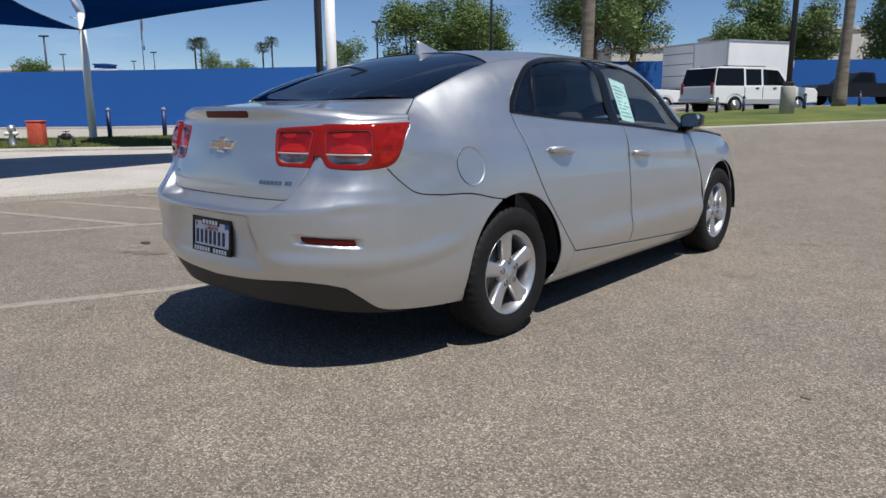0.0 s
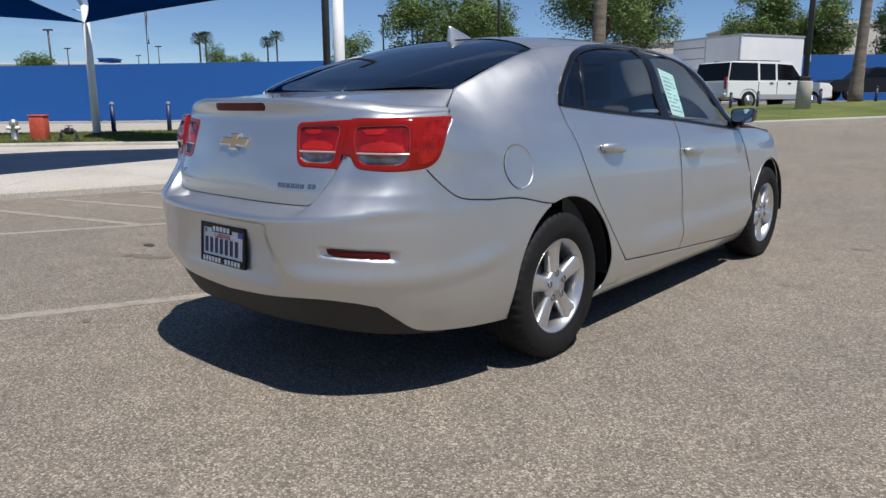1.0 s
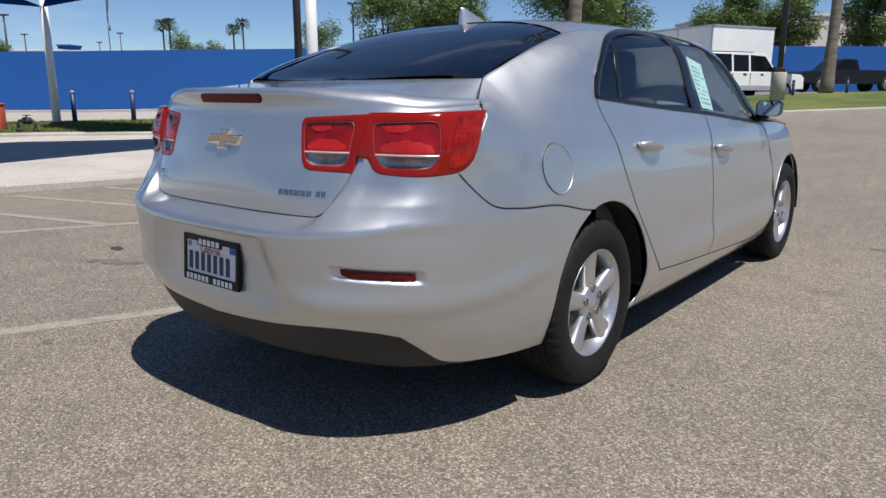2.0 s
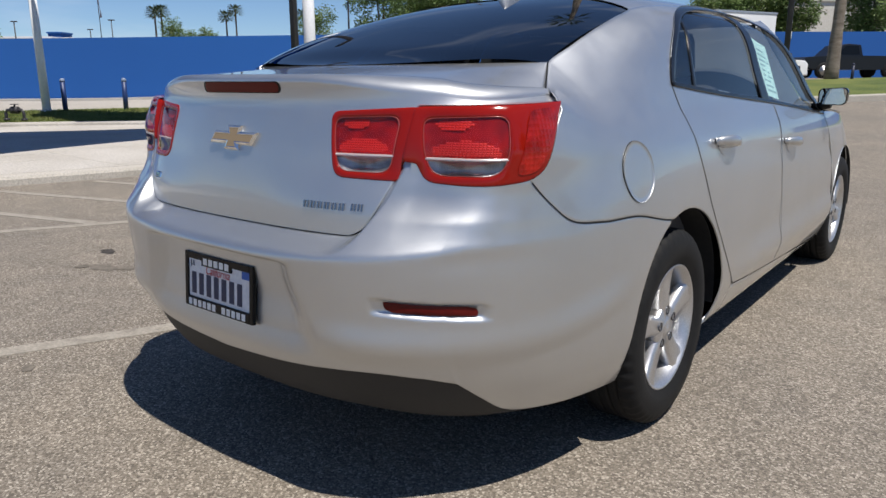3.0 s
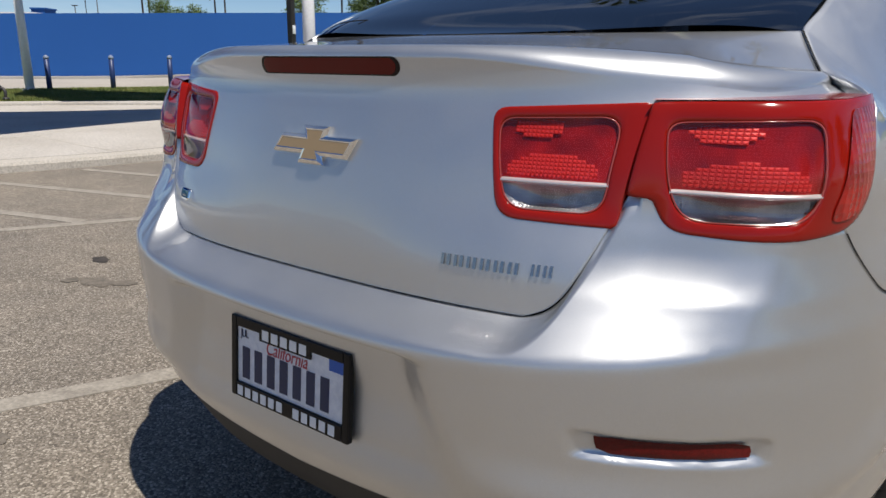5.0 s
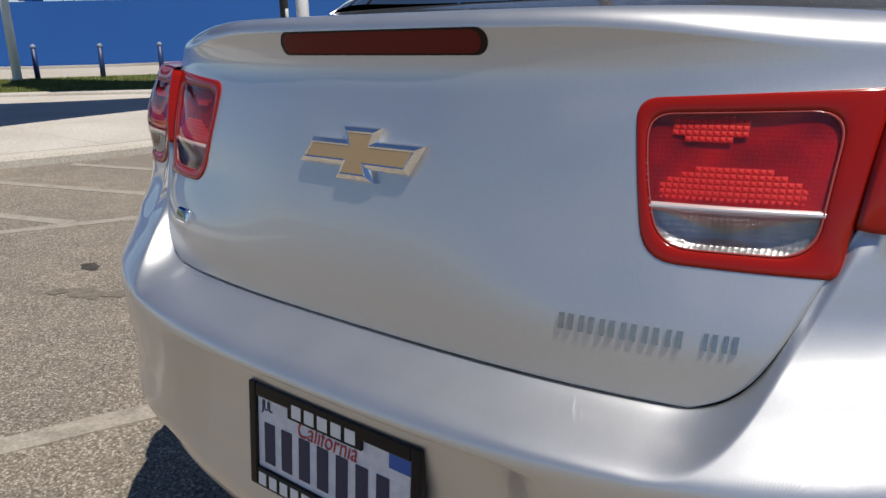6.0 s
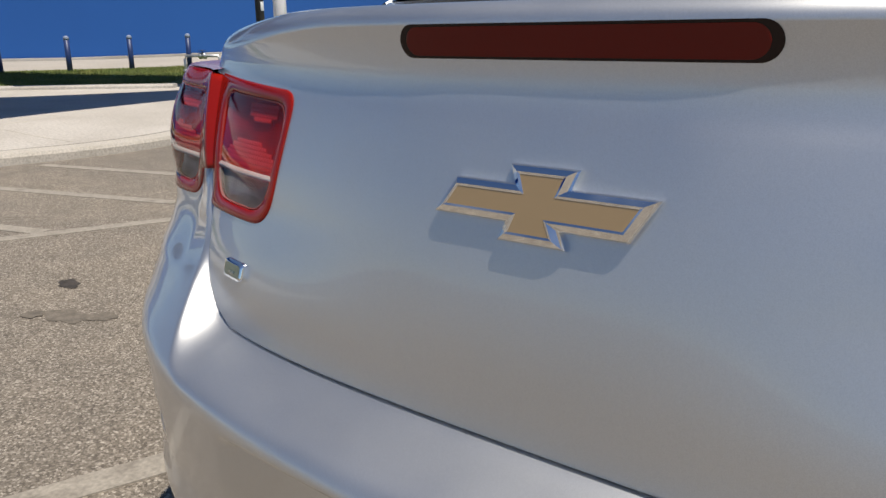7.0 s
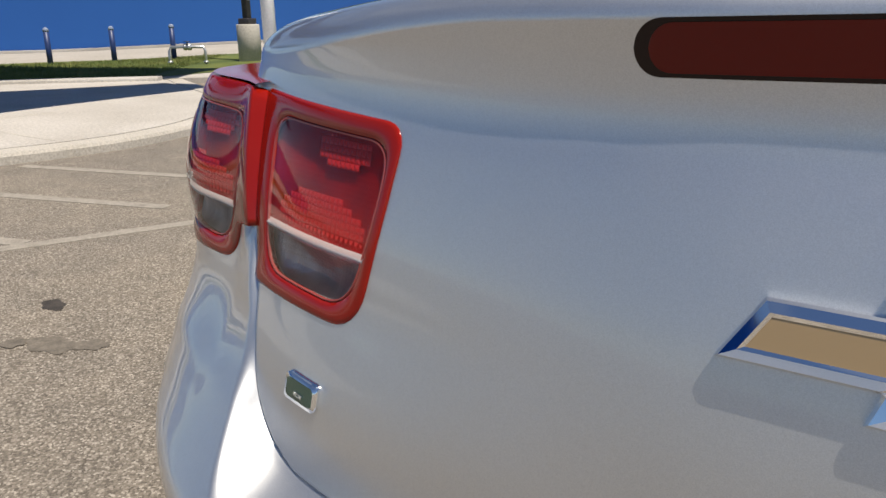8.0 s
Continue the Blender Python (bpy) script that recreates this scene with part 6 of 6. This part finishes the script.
def pipework(name, x, y, turn, span, height, radius, mat, label):
    p = thing(name, (x, y, gz(x, y) + 0.1), turn, label, "pipework")
    bm = bmesh.new()
    r = radius
    tube(bm, [(-span / 2, 0, -0.1), (-span / 2, 0, height * 0.8), (-span / 2 + 0.04, 0, height), (0, 0, height), (span / 2 - 0.04, 0, height), (span / 2, 0, height * 0.8), (span / 2, 0, -0.1)], r, 12)
    part("pipe", bm, mat, p)
    bm = bmesh.new()
    lathe(bm, [(r * 1.4, -0.10), (r * 2.4, -0.09), (r * 2.4, -0.03), (r * 1.7, 0.0), (r * 2.4, 0.03), (r * 2.4, 0.09), (r * 1.4, 0.10)], 16, (0.02, 0, height), "x")
    part("valve", bm, mat, p)
    bm = bmesh.new()
    tube(bm, [(0.02, 0, height), (0.02, 0, height + 0.13)], r * 0.5, 8)
    lathe(bm, [(0.09, 0.125), (0.09, 0.14), (0.0, 0.14)], 16, (0.02, 0, height))
    part("hand_wheel", bm, DARK_STEEL, p)
    for s in (-1, 1):
        bm = bmesh.new()
        lathe(bm, [(r * 1.9, 0.06), (r * 1.9, 0.11)], 14, (s * span / 2, 0, 0.0))
        part("flange", bm, mat, p)


pipework("backflow_valve", -16.0, 10.7, 30, 0.95, 0.46, 0.035, GALVANISED, "galvanised pipe with a valve on the lawn")
pipework("backflow_valve", -16.61, 4.78, 25, 0.50, 0.30, 0.035, DARK_STEEL, "dark pipe with a valve on the lawn")
t = thing("hydrant", (-18.75, 4.24, gz(-18.75, 4.24) + 0.05), 20, "pale grey hydrant with a bright cap on the lawn", "hydrant")
bm = bmesh.new()
lathe(bm, [(0.11, -0.1), (0.11, 0.08), (0.085, 0.10), (0.085, 0.46), (0.11, 0.48), (0.11, 0.54), (0.07, 0.62), (0.0, 0.64)], 20)
part("barrel", bm, GALVANISED, t)
for a in (0, 2.1, 4.2):
    bm = bmesh.new()
    tube(bm, [(0, 0, 0.40), (0.19 * math.cos(a), 0.19 * math.sin(a), 0.40)], 0.05, 12)
    part("outlet", bm, WHITE_STEEL, t)


# trees
def crown(bm, clumps, count, leaf, seed):
    """Small bent leaves scattered through the clumps' shells."""
    rnd = random.Random(seed)
    total = sum(r ** 2 for *_, r in clumps)
    for cx, cy, cz, r in clumps:
        for _ in range(int(3.0 * count * r * r / total)):
            d = Vector((rnd.gauss(0, 1), rnd.gauss(0, 1), rnd.gauss(0, 0.85))).normalized()
            p = Vector((cx, cy, cz)) + d * r * (rnd.random() ** 0.35) * (1 + 0.25 * rnd.gauss(0, 1) * 0.6)
            a = Vector((rnd.gauss(0, 1), rnd.gauss(0, 1), rnd.gauss(0, 0.6))).normalized()
            b = a.cross(Vector((rnd.gauss(0, 1), rnd.gauss(0, 1), rnd.gauss(0, 1)))).normalized()
            l, w = 0.62 * leaf * rnd.uniform(0.6, 1.4), 0.62 * leaf * rnd.uniform(0.25, 0.5)
            bm.faces.new([bm.verts.new(q) for q in (p - a * l, p + b * w, p + a * l, p - b * w)])


def tree(x, y, height, width, seed, trunk=0.25, base=0.32, count=5200, leaf=0.17, label="leafy green tree behind the wall", ground=None):
    rnd = random.Random(seed)
    t = thing("tree", (x, y, gz(x, y) if ground is None else ground), rnd.uniform(0, 360), label, "tree", "trees beyond the lot")
    bm = bmesh.new()
    tube(bm, [(0, 0, -0.2), (0.1, 0.05, height * base * 0.6), (0.0, 0.15, height * base), (0.1, 0.1, height * 0.7)], [trunk, trunk * 0.85, trunk * 0.7, trunk * 0.25], 10)
    part("trunk", bm, TREE_BARK, t)
    clumps = []
    for k in range(15):
        a = 2 * math.pi * k / 15 * 2.4 + rnd.uniform(-0.4, 0.4)
        rr = width / 2 * rnd.uniform(0.15, 0.72)
        h = height * (base + (0.93 - base) * rnd.uniform(0.08, 0.92))
        shrink = 1 - 0.45 * abs((h / height - 0.62) / 0.4)
        clumps.append((rr * shrink * math.cos(a), rr * shrink * math.sin(a), h, width * rnd.uniform(0.13, 0.22)))
    for cx, cy, cz, r in clumps[:9]:
        bm = bmesh.new()
        tube(bm, [(0.0, 0.1, height * base * 0.9), (cx * 0.5, cy * 0.5, (cz + height * base) / 2 + 0.2), (cx, cy, cz)], [trunk * 0.5, trunk * 0.3, trunk * 0.1], 7)
        part("limb", bm, TREE_BARK, t)
    bm = bmesh.new()
    crown(bm, clumps, count, leaf, seed)
    part("crown", bm, LEAF, t, smooth=False)


def far(px_bearing, depth):
    """A place by its bearing (sideways over ahead) and depth from the walk's start."""
    p = Vector((2.85, -2.8, 0)) + depth * (H + 0.968 * px_bearing * R)
    return p.x, p.y


tree(*far(0.020, 58), 10.4, 8.0, 1, 0.28, 0.3, 6500, 0.20)
tree(*far(-0.045, 56), 8.0, 6.5, 2, 0.25, 0.25, 5000, 0.19)
tree(*far(0.060, 62), 8.5, 6.0, 3, 0.25, 0.25, 4500, 0.19)
tree(*far(0.215, 44), 10.2, 8.6, 4, 0.32, 0.38, 7000, 0.17, "broad leafy tree beyond the vehicles")
tree(*far(0.270, 47), 8.8, 6.2, 5, 0.28, 0.4, 4200, 0.17, "broad leafy tree beyond the vehicles")
tree(*far(0.435, 62), 9.8, 8.0, 6, 0.3, 0.3, 6000, 0.21, "leafy tree beyond the white truck")
tree(*far(0.512, 60), 9.0, 6.5, 7, 0.3, 0.3, 5000, 0.21, "leafy tree beyond the white truck")
tree(*far(0.640, 50), 8.5, 6.5, 8, 0.3, 0.3, 5000, 0.2, "leafy tree beside the pale building")
tree(*far(-0.580, 60), 5.2, 4.6, 9, 0.18, 0.2, 2600, 0.16, "small shrubby tree behind the wall")
tree(*far(-0.325, 75), 6.4, 5.0, 10, 0.18, 0.25, 2200, 0.18, "small thin tree behind the wall")
tree(*far(-0.287, 80), 7.0, 5.0, 11, 0.18, 0.2, 2600, 0.2, "small round tree behind the wall")
tree(*far(-0.135, 70), 6.6, 5.2, 12, 0.18, 0.25, 2200, 0.18, "small thin tree behind the wall")


def palm(x, y, height, radius, seed, fronds=26, reach_by=2.2, label="tall palm with a bare trunk", bark=BARK, wide=1.0, lean=0.0):
    rnd = random.Random(seed)
    t = thing("palm", (x, y, gz(x, y)), rnd.uniform(0, 360), label, "palm tree", "palms")
    bm = bmesh.new()
    n = 26
    pts = [(0.12 * math.sin(i / n * 2.0) + lean * i / n, 0.0, height * i / n - 0.1 * (i == 0)) for i in range(n + 1)]
    tube(bm, pts, [radius * (1.35 - 0.35 * min(1, i / 4)) * (1 - 0.25 * i / n) * (1 + 0.03 * (i % 2)) for i in range(n + 1)], 16)
    part("trunk", bm, bark, t)
    bm = bmesh.new()
    top = Vector(pts[-1])
    for k in range(fronds):
        a = 2.399 * k
        lift = 1.15 - 1.9 * k / fronds
        for j in range(15):
            s = -0.9 + 1.8 * j / 14
            d = Vector((math.cos(a + 0.55 * s), math.sin(a + 0.55 * s), lift + 0.25 * math.cos(s * 1.5))).normalized()
            l = reach_by * (0.62 + 0.18 * math.cos(s * 1.7)) * rnd.uniform(0.85, 1.1)
            root = top + Vector((math.cos(a), math.sin(a), lift)).normalized() * reach_by * 0.38
            w = Vector((-math.sin(a), math.cos(a), 0.3)) * 0.022 * wide * reach_by / 2
            tip = root + d * l * 0.75 - Vector((0, 0, 0.16 * l))
            bm.faces.new([bm.verts.new(q) for q in (root - w, root + w, tip)])
        tube(bm, [top, top + Vector((math.cos(a), math.sin(a), lift)).normalized() * reach_by * 0.4], [0.03, 0.018], 5)
    part("crown", bm, PALM_LEAF, t, smooth=False)


palm(-4.05, 28.9, 14.0, 0.20, 21)
palm(*far(0.204, 27), 15.0, 0.24, 22)
for b, d, h, s in ((-0.338, 120, 10.3, 23), (-0.3455, 118, 10.0, 27), (-0.2505, 130, 10.2, 24), (-0.2385, 128, 11.0, 25), (-0.147, 125, 10.0, 26)):
    palm(*far(b, d), h, 0.17, s, 46, 1.75, "distant fan palm behind the wall", TREE_BARK, 2.6)


for x, y, tall, wide, seed in ((15.0, -3.5, 6.5, 6.0, 71), (17.5, 3.5, 7.2, 6.5, 72), (16.0, 10.5, 6.8, 6.2, 73)):
    tree(x, y, tall, wide, seed, count=2600, leaf=0.26, label="leafy green tree at the open side of the lot")


# vehicles across the lawn
def boxy(name, at, turn, paint, length, width, lower, roof, glass, wheels, label, lower_paint=None, lamps=True, wheel_r=0.37):
    """lower and roof: outlines of (along, height); glass: panes as quads of (along, height)."""
    v = thing(name, (at[0], at[1], gz(*at) + 0.0), turn, label, "vehicle", "parked vehicles")

    def hull(nm, outline, half, pinch, mat):
        bm = bmesh.new()
        rows = []
        for s in (-1, 1):
            for inner in (0, 1):
                rows.append([(x, s * (half - pinch * max(0, (z - 0.9)) - (0.0 if inner else 0.0)), z) for x, z in outline])
        a = [bm.verts.new(p) for p in rows[0]]
        b = [bm.verts.new(p) for p in rows[2]]
        k = len(a)
        for i in range(k):
            bm.faces.new((a[i], a[(i + 1) % k], b[(i + 1) % k], b[i]))
        bm.faces.new(a[::-1])
        bm.faces.new(b)
        bmesh.ops.bevel(bm, geom=list(bm.edges), offset=0.04, segments=2, affect="EDGES", profile=0.6)
        return part(nm, bm, mat, v, smooth=False)
    hull("body", lower, width / 2, 0.06, paint)
    if roof:
        hull("cabin", roof, width / 2 - 0.03, 0.14, paint)
    for side in (-1, 1):
        for quad in glass:
            bm = bmesh.new()
            bm.faces.new([bm.verts.new((x, side * (width / 2 - 0.03 - 0.14 * max(0, z - 0.9) + 0.008), z)) for x, z in quad])
            part("window", bm, DARK_GLASS, v, smooth=False)
    for x in wheels:
        for side in (-1, 1):
            w = new("wheel")
            w.parent = v
            bm = bmesh.new()
            lathe(bm, [(0.22, -0.10), (wheel_r * 0.93, -0.115), (wheel_r, -0.08), (wheel_r, 0.08), (wheel_r * 0.93, 0.115), (0.22, 0.10)], 28, (x, side * (width / 2 - 0.085), wheel_r), "y")
            part("tyre", bm, TYRE, w)
            bm = bmesh.new()
            lathe(bm, [(0.225, 0.118), (0.20, 0.104), (0.08, 0.115), (0.0, 0.12)] if side > 0 else [(0.225, -0.118), (0.20, -0.104), (0.08, -0.115), (0.0, -0.12)], 20, (x, side * (width / 2 - 0.085), wheel_r), "y")
            part("rim", bm, ALLOY, w)
            bm = bmesh.new()
            sheet(bm, lambda u, q: Vector((x + (wheel_r + 0.09) * math.cos(math.pi * u), side * (width / 2 - 0.25 + 0.262 * q), wheel_r + 0.02 + (wheel_r + 0.07) * math.sin(math.pi * u))), 16, 1)
            sheet(bm, lambda u, q: Vector((x + (wheel_r + 0.09) * q * math.cos(math.pi * u), side * (width / 2 - 0.245), wheel_r + 0.02 + (wheel_r + 0.07) * q * math.sin(math.pi * u))), 16, 3)
            part("wheel_arch", bm, LINER, v, smooth=False)
    if lower_paint:
        for side in (-1, 1):
            bm = bmesh.new()
            box(bm, (wheels[0] + 0.5, side * width / 2 - 0.02, 0.42), (wheels[1] - 0.5, side * width / 2 + 0.02, 0.62), 0.012)
            part("side_moulding", bm, lower_paint, v, smooth=False)
    bm = bmesh.new()
    box(bm, (-0.10, -width / 2 + 0.05, 0.48), (0.10, width / 2 - 0.05, 0.66), 0.04)
    part("rear_bumper", bm, GALVANISED if paint is not BLACK_CAR else CHROME, v)
    bm = bmesh.new()
    box(bm, (length - 0.12, -width / 2 + 0.05, 0.45), (length + 0.08, width / 2 - 0.05, 0.66), 0.04)
    part("front_bumper", bm, GALVANISED if paint is not BLACK_CAR else CHROME, v)
    if lamps:
        for side in (-1, 1):
            bm = bmesh.new()
            box(bm, (-0.015, side * (width / 2 - 0.15) - 0.07, 0.80), (0.05, side * (width / 2 - 0.15) + 0.07, 1.25), 0.015)
            part("tail_lamp", bm, LAMP_RED, v)
            bm = bmesh.new()
            box(bm, (length * 0.66, side * (width / 2 + 0.10) - 0.12, 1.12), (length * 0.66 + 0.12, side * (width / 2 + 0.10) + 0.12, 1.34), 0.03)
            part("door_mirror", bm, BLACK_TRIM, v)
    return v


TURN_R = math.degrees(math.atan2(0.657, 0.754))
suv = boxy("estate_car", (-8.49, 25.68), TURN_R + 22.3, WHITE_CAR, 5.5, 1.98,
           [(0.0, 0.50), (0.0, 1.12), (3.95, 1.12), (5.30, 1.05), (5.48, 0.92), (5.48, 0.48), (4.4, 0.42), (1.0, 0.42)],
           [(0.02, 1.06), (0.20, 1.80), (0.45, 1.86), (3.0, 1.86), (3.35, 1.82), (4.05, 1.08)],
           [((0.07, 1.13), (1.54, 1.13), (1.54, 1.80), (0.23, 1.80)), ((1.64, 1.15), (2.44, 1.15), (2.44, 1.78), (1.64, 1.78)), ((2.54, 1.15), (3.86, 1.15), (3.34, 1.74), (2.54, 1.78))],
           (1.05, 4.42), "white full-size estate car with dark windows parked by the lawn", GREY_CAR)
bm = bmesh.new()
bm.faces.new([bm.verts.new(p) for p in ((0.022, -0.93, 1.13), (0.022, 0.93, 1.13), (0.175, 0.84, 1.80), (0.175, -0.84, 1.80))])
part("rear_window", bm, DARK_GLASS, suv, smooth=False)
bm = bmesh.new()
for y in (-0.62, 0.62):
    tube(bm, [(0.7, y, 1.90), (2.9, y, 1.90)], 0.02, 6)
part("roof_rack", bm, DARK_STEEL, suv)
for x in (2.10, 3.02):
    for s in (-1, 1):
        bm = bmesh.new()
        box(bm, (x, s * 0.985 - 0.02, 1.02), (x + 0.16, s * 0.985 + 0.02, 1.07), 0.01)
        part("door_handle", bm, BLACK_TRIM, suv)
# near-black strips on the sides, in place of the shade in door gaps
for x in (1.52, 2.46, 3.72):
    for s in (-1, 1):
        bm = bmesh.new()
        box(bm, (x, s * 0.982 - 0.012, 0.50), (x + 0.018, s * 0.982 + 0.010, 1.10))
        part("door_gap_shade", bm, SHADE_BLACK, suv, smooth=False)

boxy("pickup_truck", far(0.187, 37.5), TURN_R + 6, WHITE_CAR, 5.6, 1.95,
     [(0.0, 0.52), (0.0, 1.10), (2.0, 1.12), (3.9, 1.12), (5.4, 1.06), (5.58, 0.90), (5.58, 0.48), (4.6, 0.42), (1.0, 0.42)],
     [(2.0, 1.05), (2.12, 1.76), (3.05, 1.80), (3.35, 1.76), (4.0, 1.08)],
     [((2.15, 1.18), (2.75, 1.18), (2.75, 1.68), (2.25, 1.68)), ((2.85, 1.18), (3.78, 1.18), (3.30, 1.66), (2.85, 1.68))], (1.0, 4.55), "white pickup truck parked before the blue wall", GREY_CAR)
boxy("pickup_truck", far(0.672, 36.0), TURN_R + 178, BLACK_CAR, 5.2, 1.9,
     [(0.0, 0.50), (0.0, 1.02), (2.3, 1.05), (3.7, 1.05), (5.0, 1.0), (5.18, 0.85), (5.18, 0.46), (4.2, 0.40), (1.0, 0.40)],
     [(2.3, 1.0), (2.42, 1.55), (3.0, 1.60), (3.25, 1.56), (3.8, 1.02)],
     [((2.48, 1.10), (3.55, 1.10), (3.15, 1.50), (2.55, 1.50))], (0.95, 4.15), "old black pickup truck parked beyond the palm", None, False)

# white box trailer behind the estate car
lx, ly = far(0.405, 36.5)
lorry = thing("box_trailer", (lx, ly, gz(lx, ly)), TURN_R + 24, "white box trailer parked behind the estate car", "trailer", "parked vehicles")
bm = bmesh.new()
box(bm, (0.0, 0.0, 0.95), (4.3, 4.8, 3.25), 0.03)
part("box_body", bm, BOX_WHITE, lorry, smooth=False)
for z in (0.98, 3.22):
    for lo, hi in (((-0.03, -0.03), (4.33, 0.03)), ((-0.03, -0.03), (0.03, 4.83))):
        bm = bmesh.new()
        box(bm, (*lo, z - 0.05), (*hi, z + 0.05), 0.01)
        part("edge_rail", bm, GALVANISED, lorry, smooth=False)
for y in (0.05, 2.35):
    bm = bmesh.new()
    box(bm, (-0.025, y, 1.05), (0.004, y + 0.06, 3.17))
    part("seam", bm, GALVANISED, lorry, smooth=False)
for z in (1.6, 2.2, 2.75):
    bm = bmesh.new()
    box(bm, (-0.012, 2.45, z), (0.004, 4.75, z + 0.03))
    part("seam", bm, DARK_STEEL, lorry, smooth=False)
bm = bmesh.new()
box(bm, (0.3, 0.3, 0.55), (4.0, 4.5, 0.95), 0.03)
part("chassis", bm, LINER, lorry)
for x in (0.9, 3.4):
    for y in (0.5, 4.2):
        bm = bmesh.new()
        lathe(bm, [(0.2, -0.13), (0.40, -0.13), (0.42, -0.09), (0.42, 0.09), (0.40, 0.13), (0.2, 0.13), (0.0, 0.12)], 24, (x, y, 0.42), "y")
        part("wheel", bm, TYRE, lorry)


# buildings and poles behind the wall
def building(bearing, depth, wide, deep, high, mat, label, roof=0.25):
    x, y = far(bearing, depth)
    b = thing("building", (x, y, gz(x, y)), TURN_R, label, "building", "buildings beyond the wall")
    bm = bmesh.new()
    box(bm, (-wide / 2, 0, -0.5), (wide / 2, deep, high))
    part("wall", bm, mat, b, smooth=False)
    bm = bmesh.new()
    box(bm, (-wide / 2 - 0.15, -0.15, high), (wide / 2 + 0.15, deep + 0.15, high + roof))
    part("parapet", bm, mat, b, smooth=False)


building(-0.615, 105, 26, 14, 6.4, BUILDING_WHITE, "low white building behind the wall")
building(-0.482, 130, 2.2, 4, 8.1, WALL_BLUE, "low blue building behind the wall")
building(-0.50, 118, 9, 9, 6.7, STUCCO, "low pale building behind the wall")
building(0.60, 66, 22, 12, 6.6, STUCCO, "pale stucco building beyond the trees")
building(0.36, 60, 14, 10, 4.6, STUCCO, "pale stucco building beyond the lorry")


def mast(bearing, depth, high, radius, label, head=True, name="street_lamp", cat="street lamp"):
    x, y = far(bearing, depth)
    m = thing(name, (x, y, gz(x, y)), TURN_R, label, cat, "masts beyond the wall")
    bm = bmesh.new()
    tube(bm, [(0, 0, -0.2), (0, 0, high * 0.5), (0, 0, high)], [radius * 1.3, radius, radius * 0.8], 8)
    part("pole", bm, DARK_STEEL, m)
    if head:
        bm = bmesh.new()
        box(bm, (-0.38, -0.14, high - 0.05), (-0.03, 0.14, high + 0.08), 0.03)
        box(bm, (0.03, -0.14, high - 0.05), (0.38, 0.14, high + 0.08), 0.03)
        part("lantern", bm, DARK_STEEL, m)
    return m


mast(-0.557, 62, 7.0, 0.09, "dark lamp mast behind the wall")
mast(-0.533, 95, 7.8, 0.09, "dark lamp mast behind the wall")
mast(-0.434, 110, 7.4, 0.08, "dark lamp mast behind the wall")
mast(-0.405, 95, 7.6, 0.07, "dark lamp mast behind the wall")
mast(0.070, 50, 12.5, 0.09, "tall dark lamp mast among the trees")
mast(-0.090, 55, 6.5, 0.07, "dark lamp mast behind the wall")
pole = mast(-0.420, 90, 12.4, 0.05, "flagpole with a hanging flag behind the wall", False, "flagpole", "flagpole")
bm = bmesh.new()
sheet(bm, lambda u, v: Vector((0.05 + 0.16 * u + 0.09 * math.sin(9 * v + 2 * u), 0.1 * math.sin(9 * u + 4 * v), 7.6 + 4.6 * v)), 6, 24)
part("flag", bm, FLAG, pole, "limp red, white and blue flag")
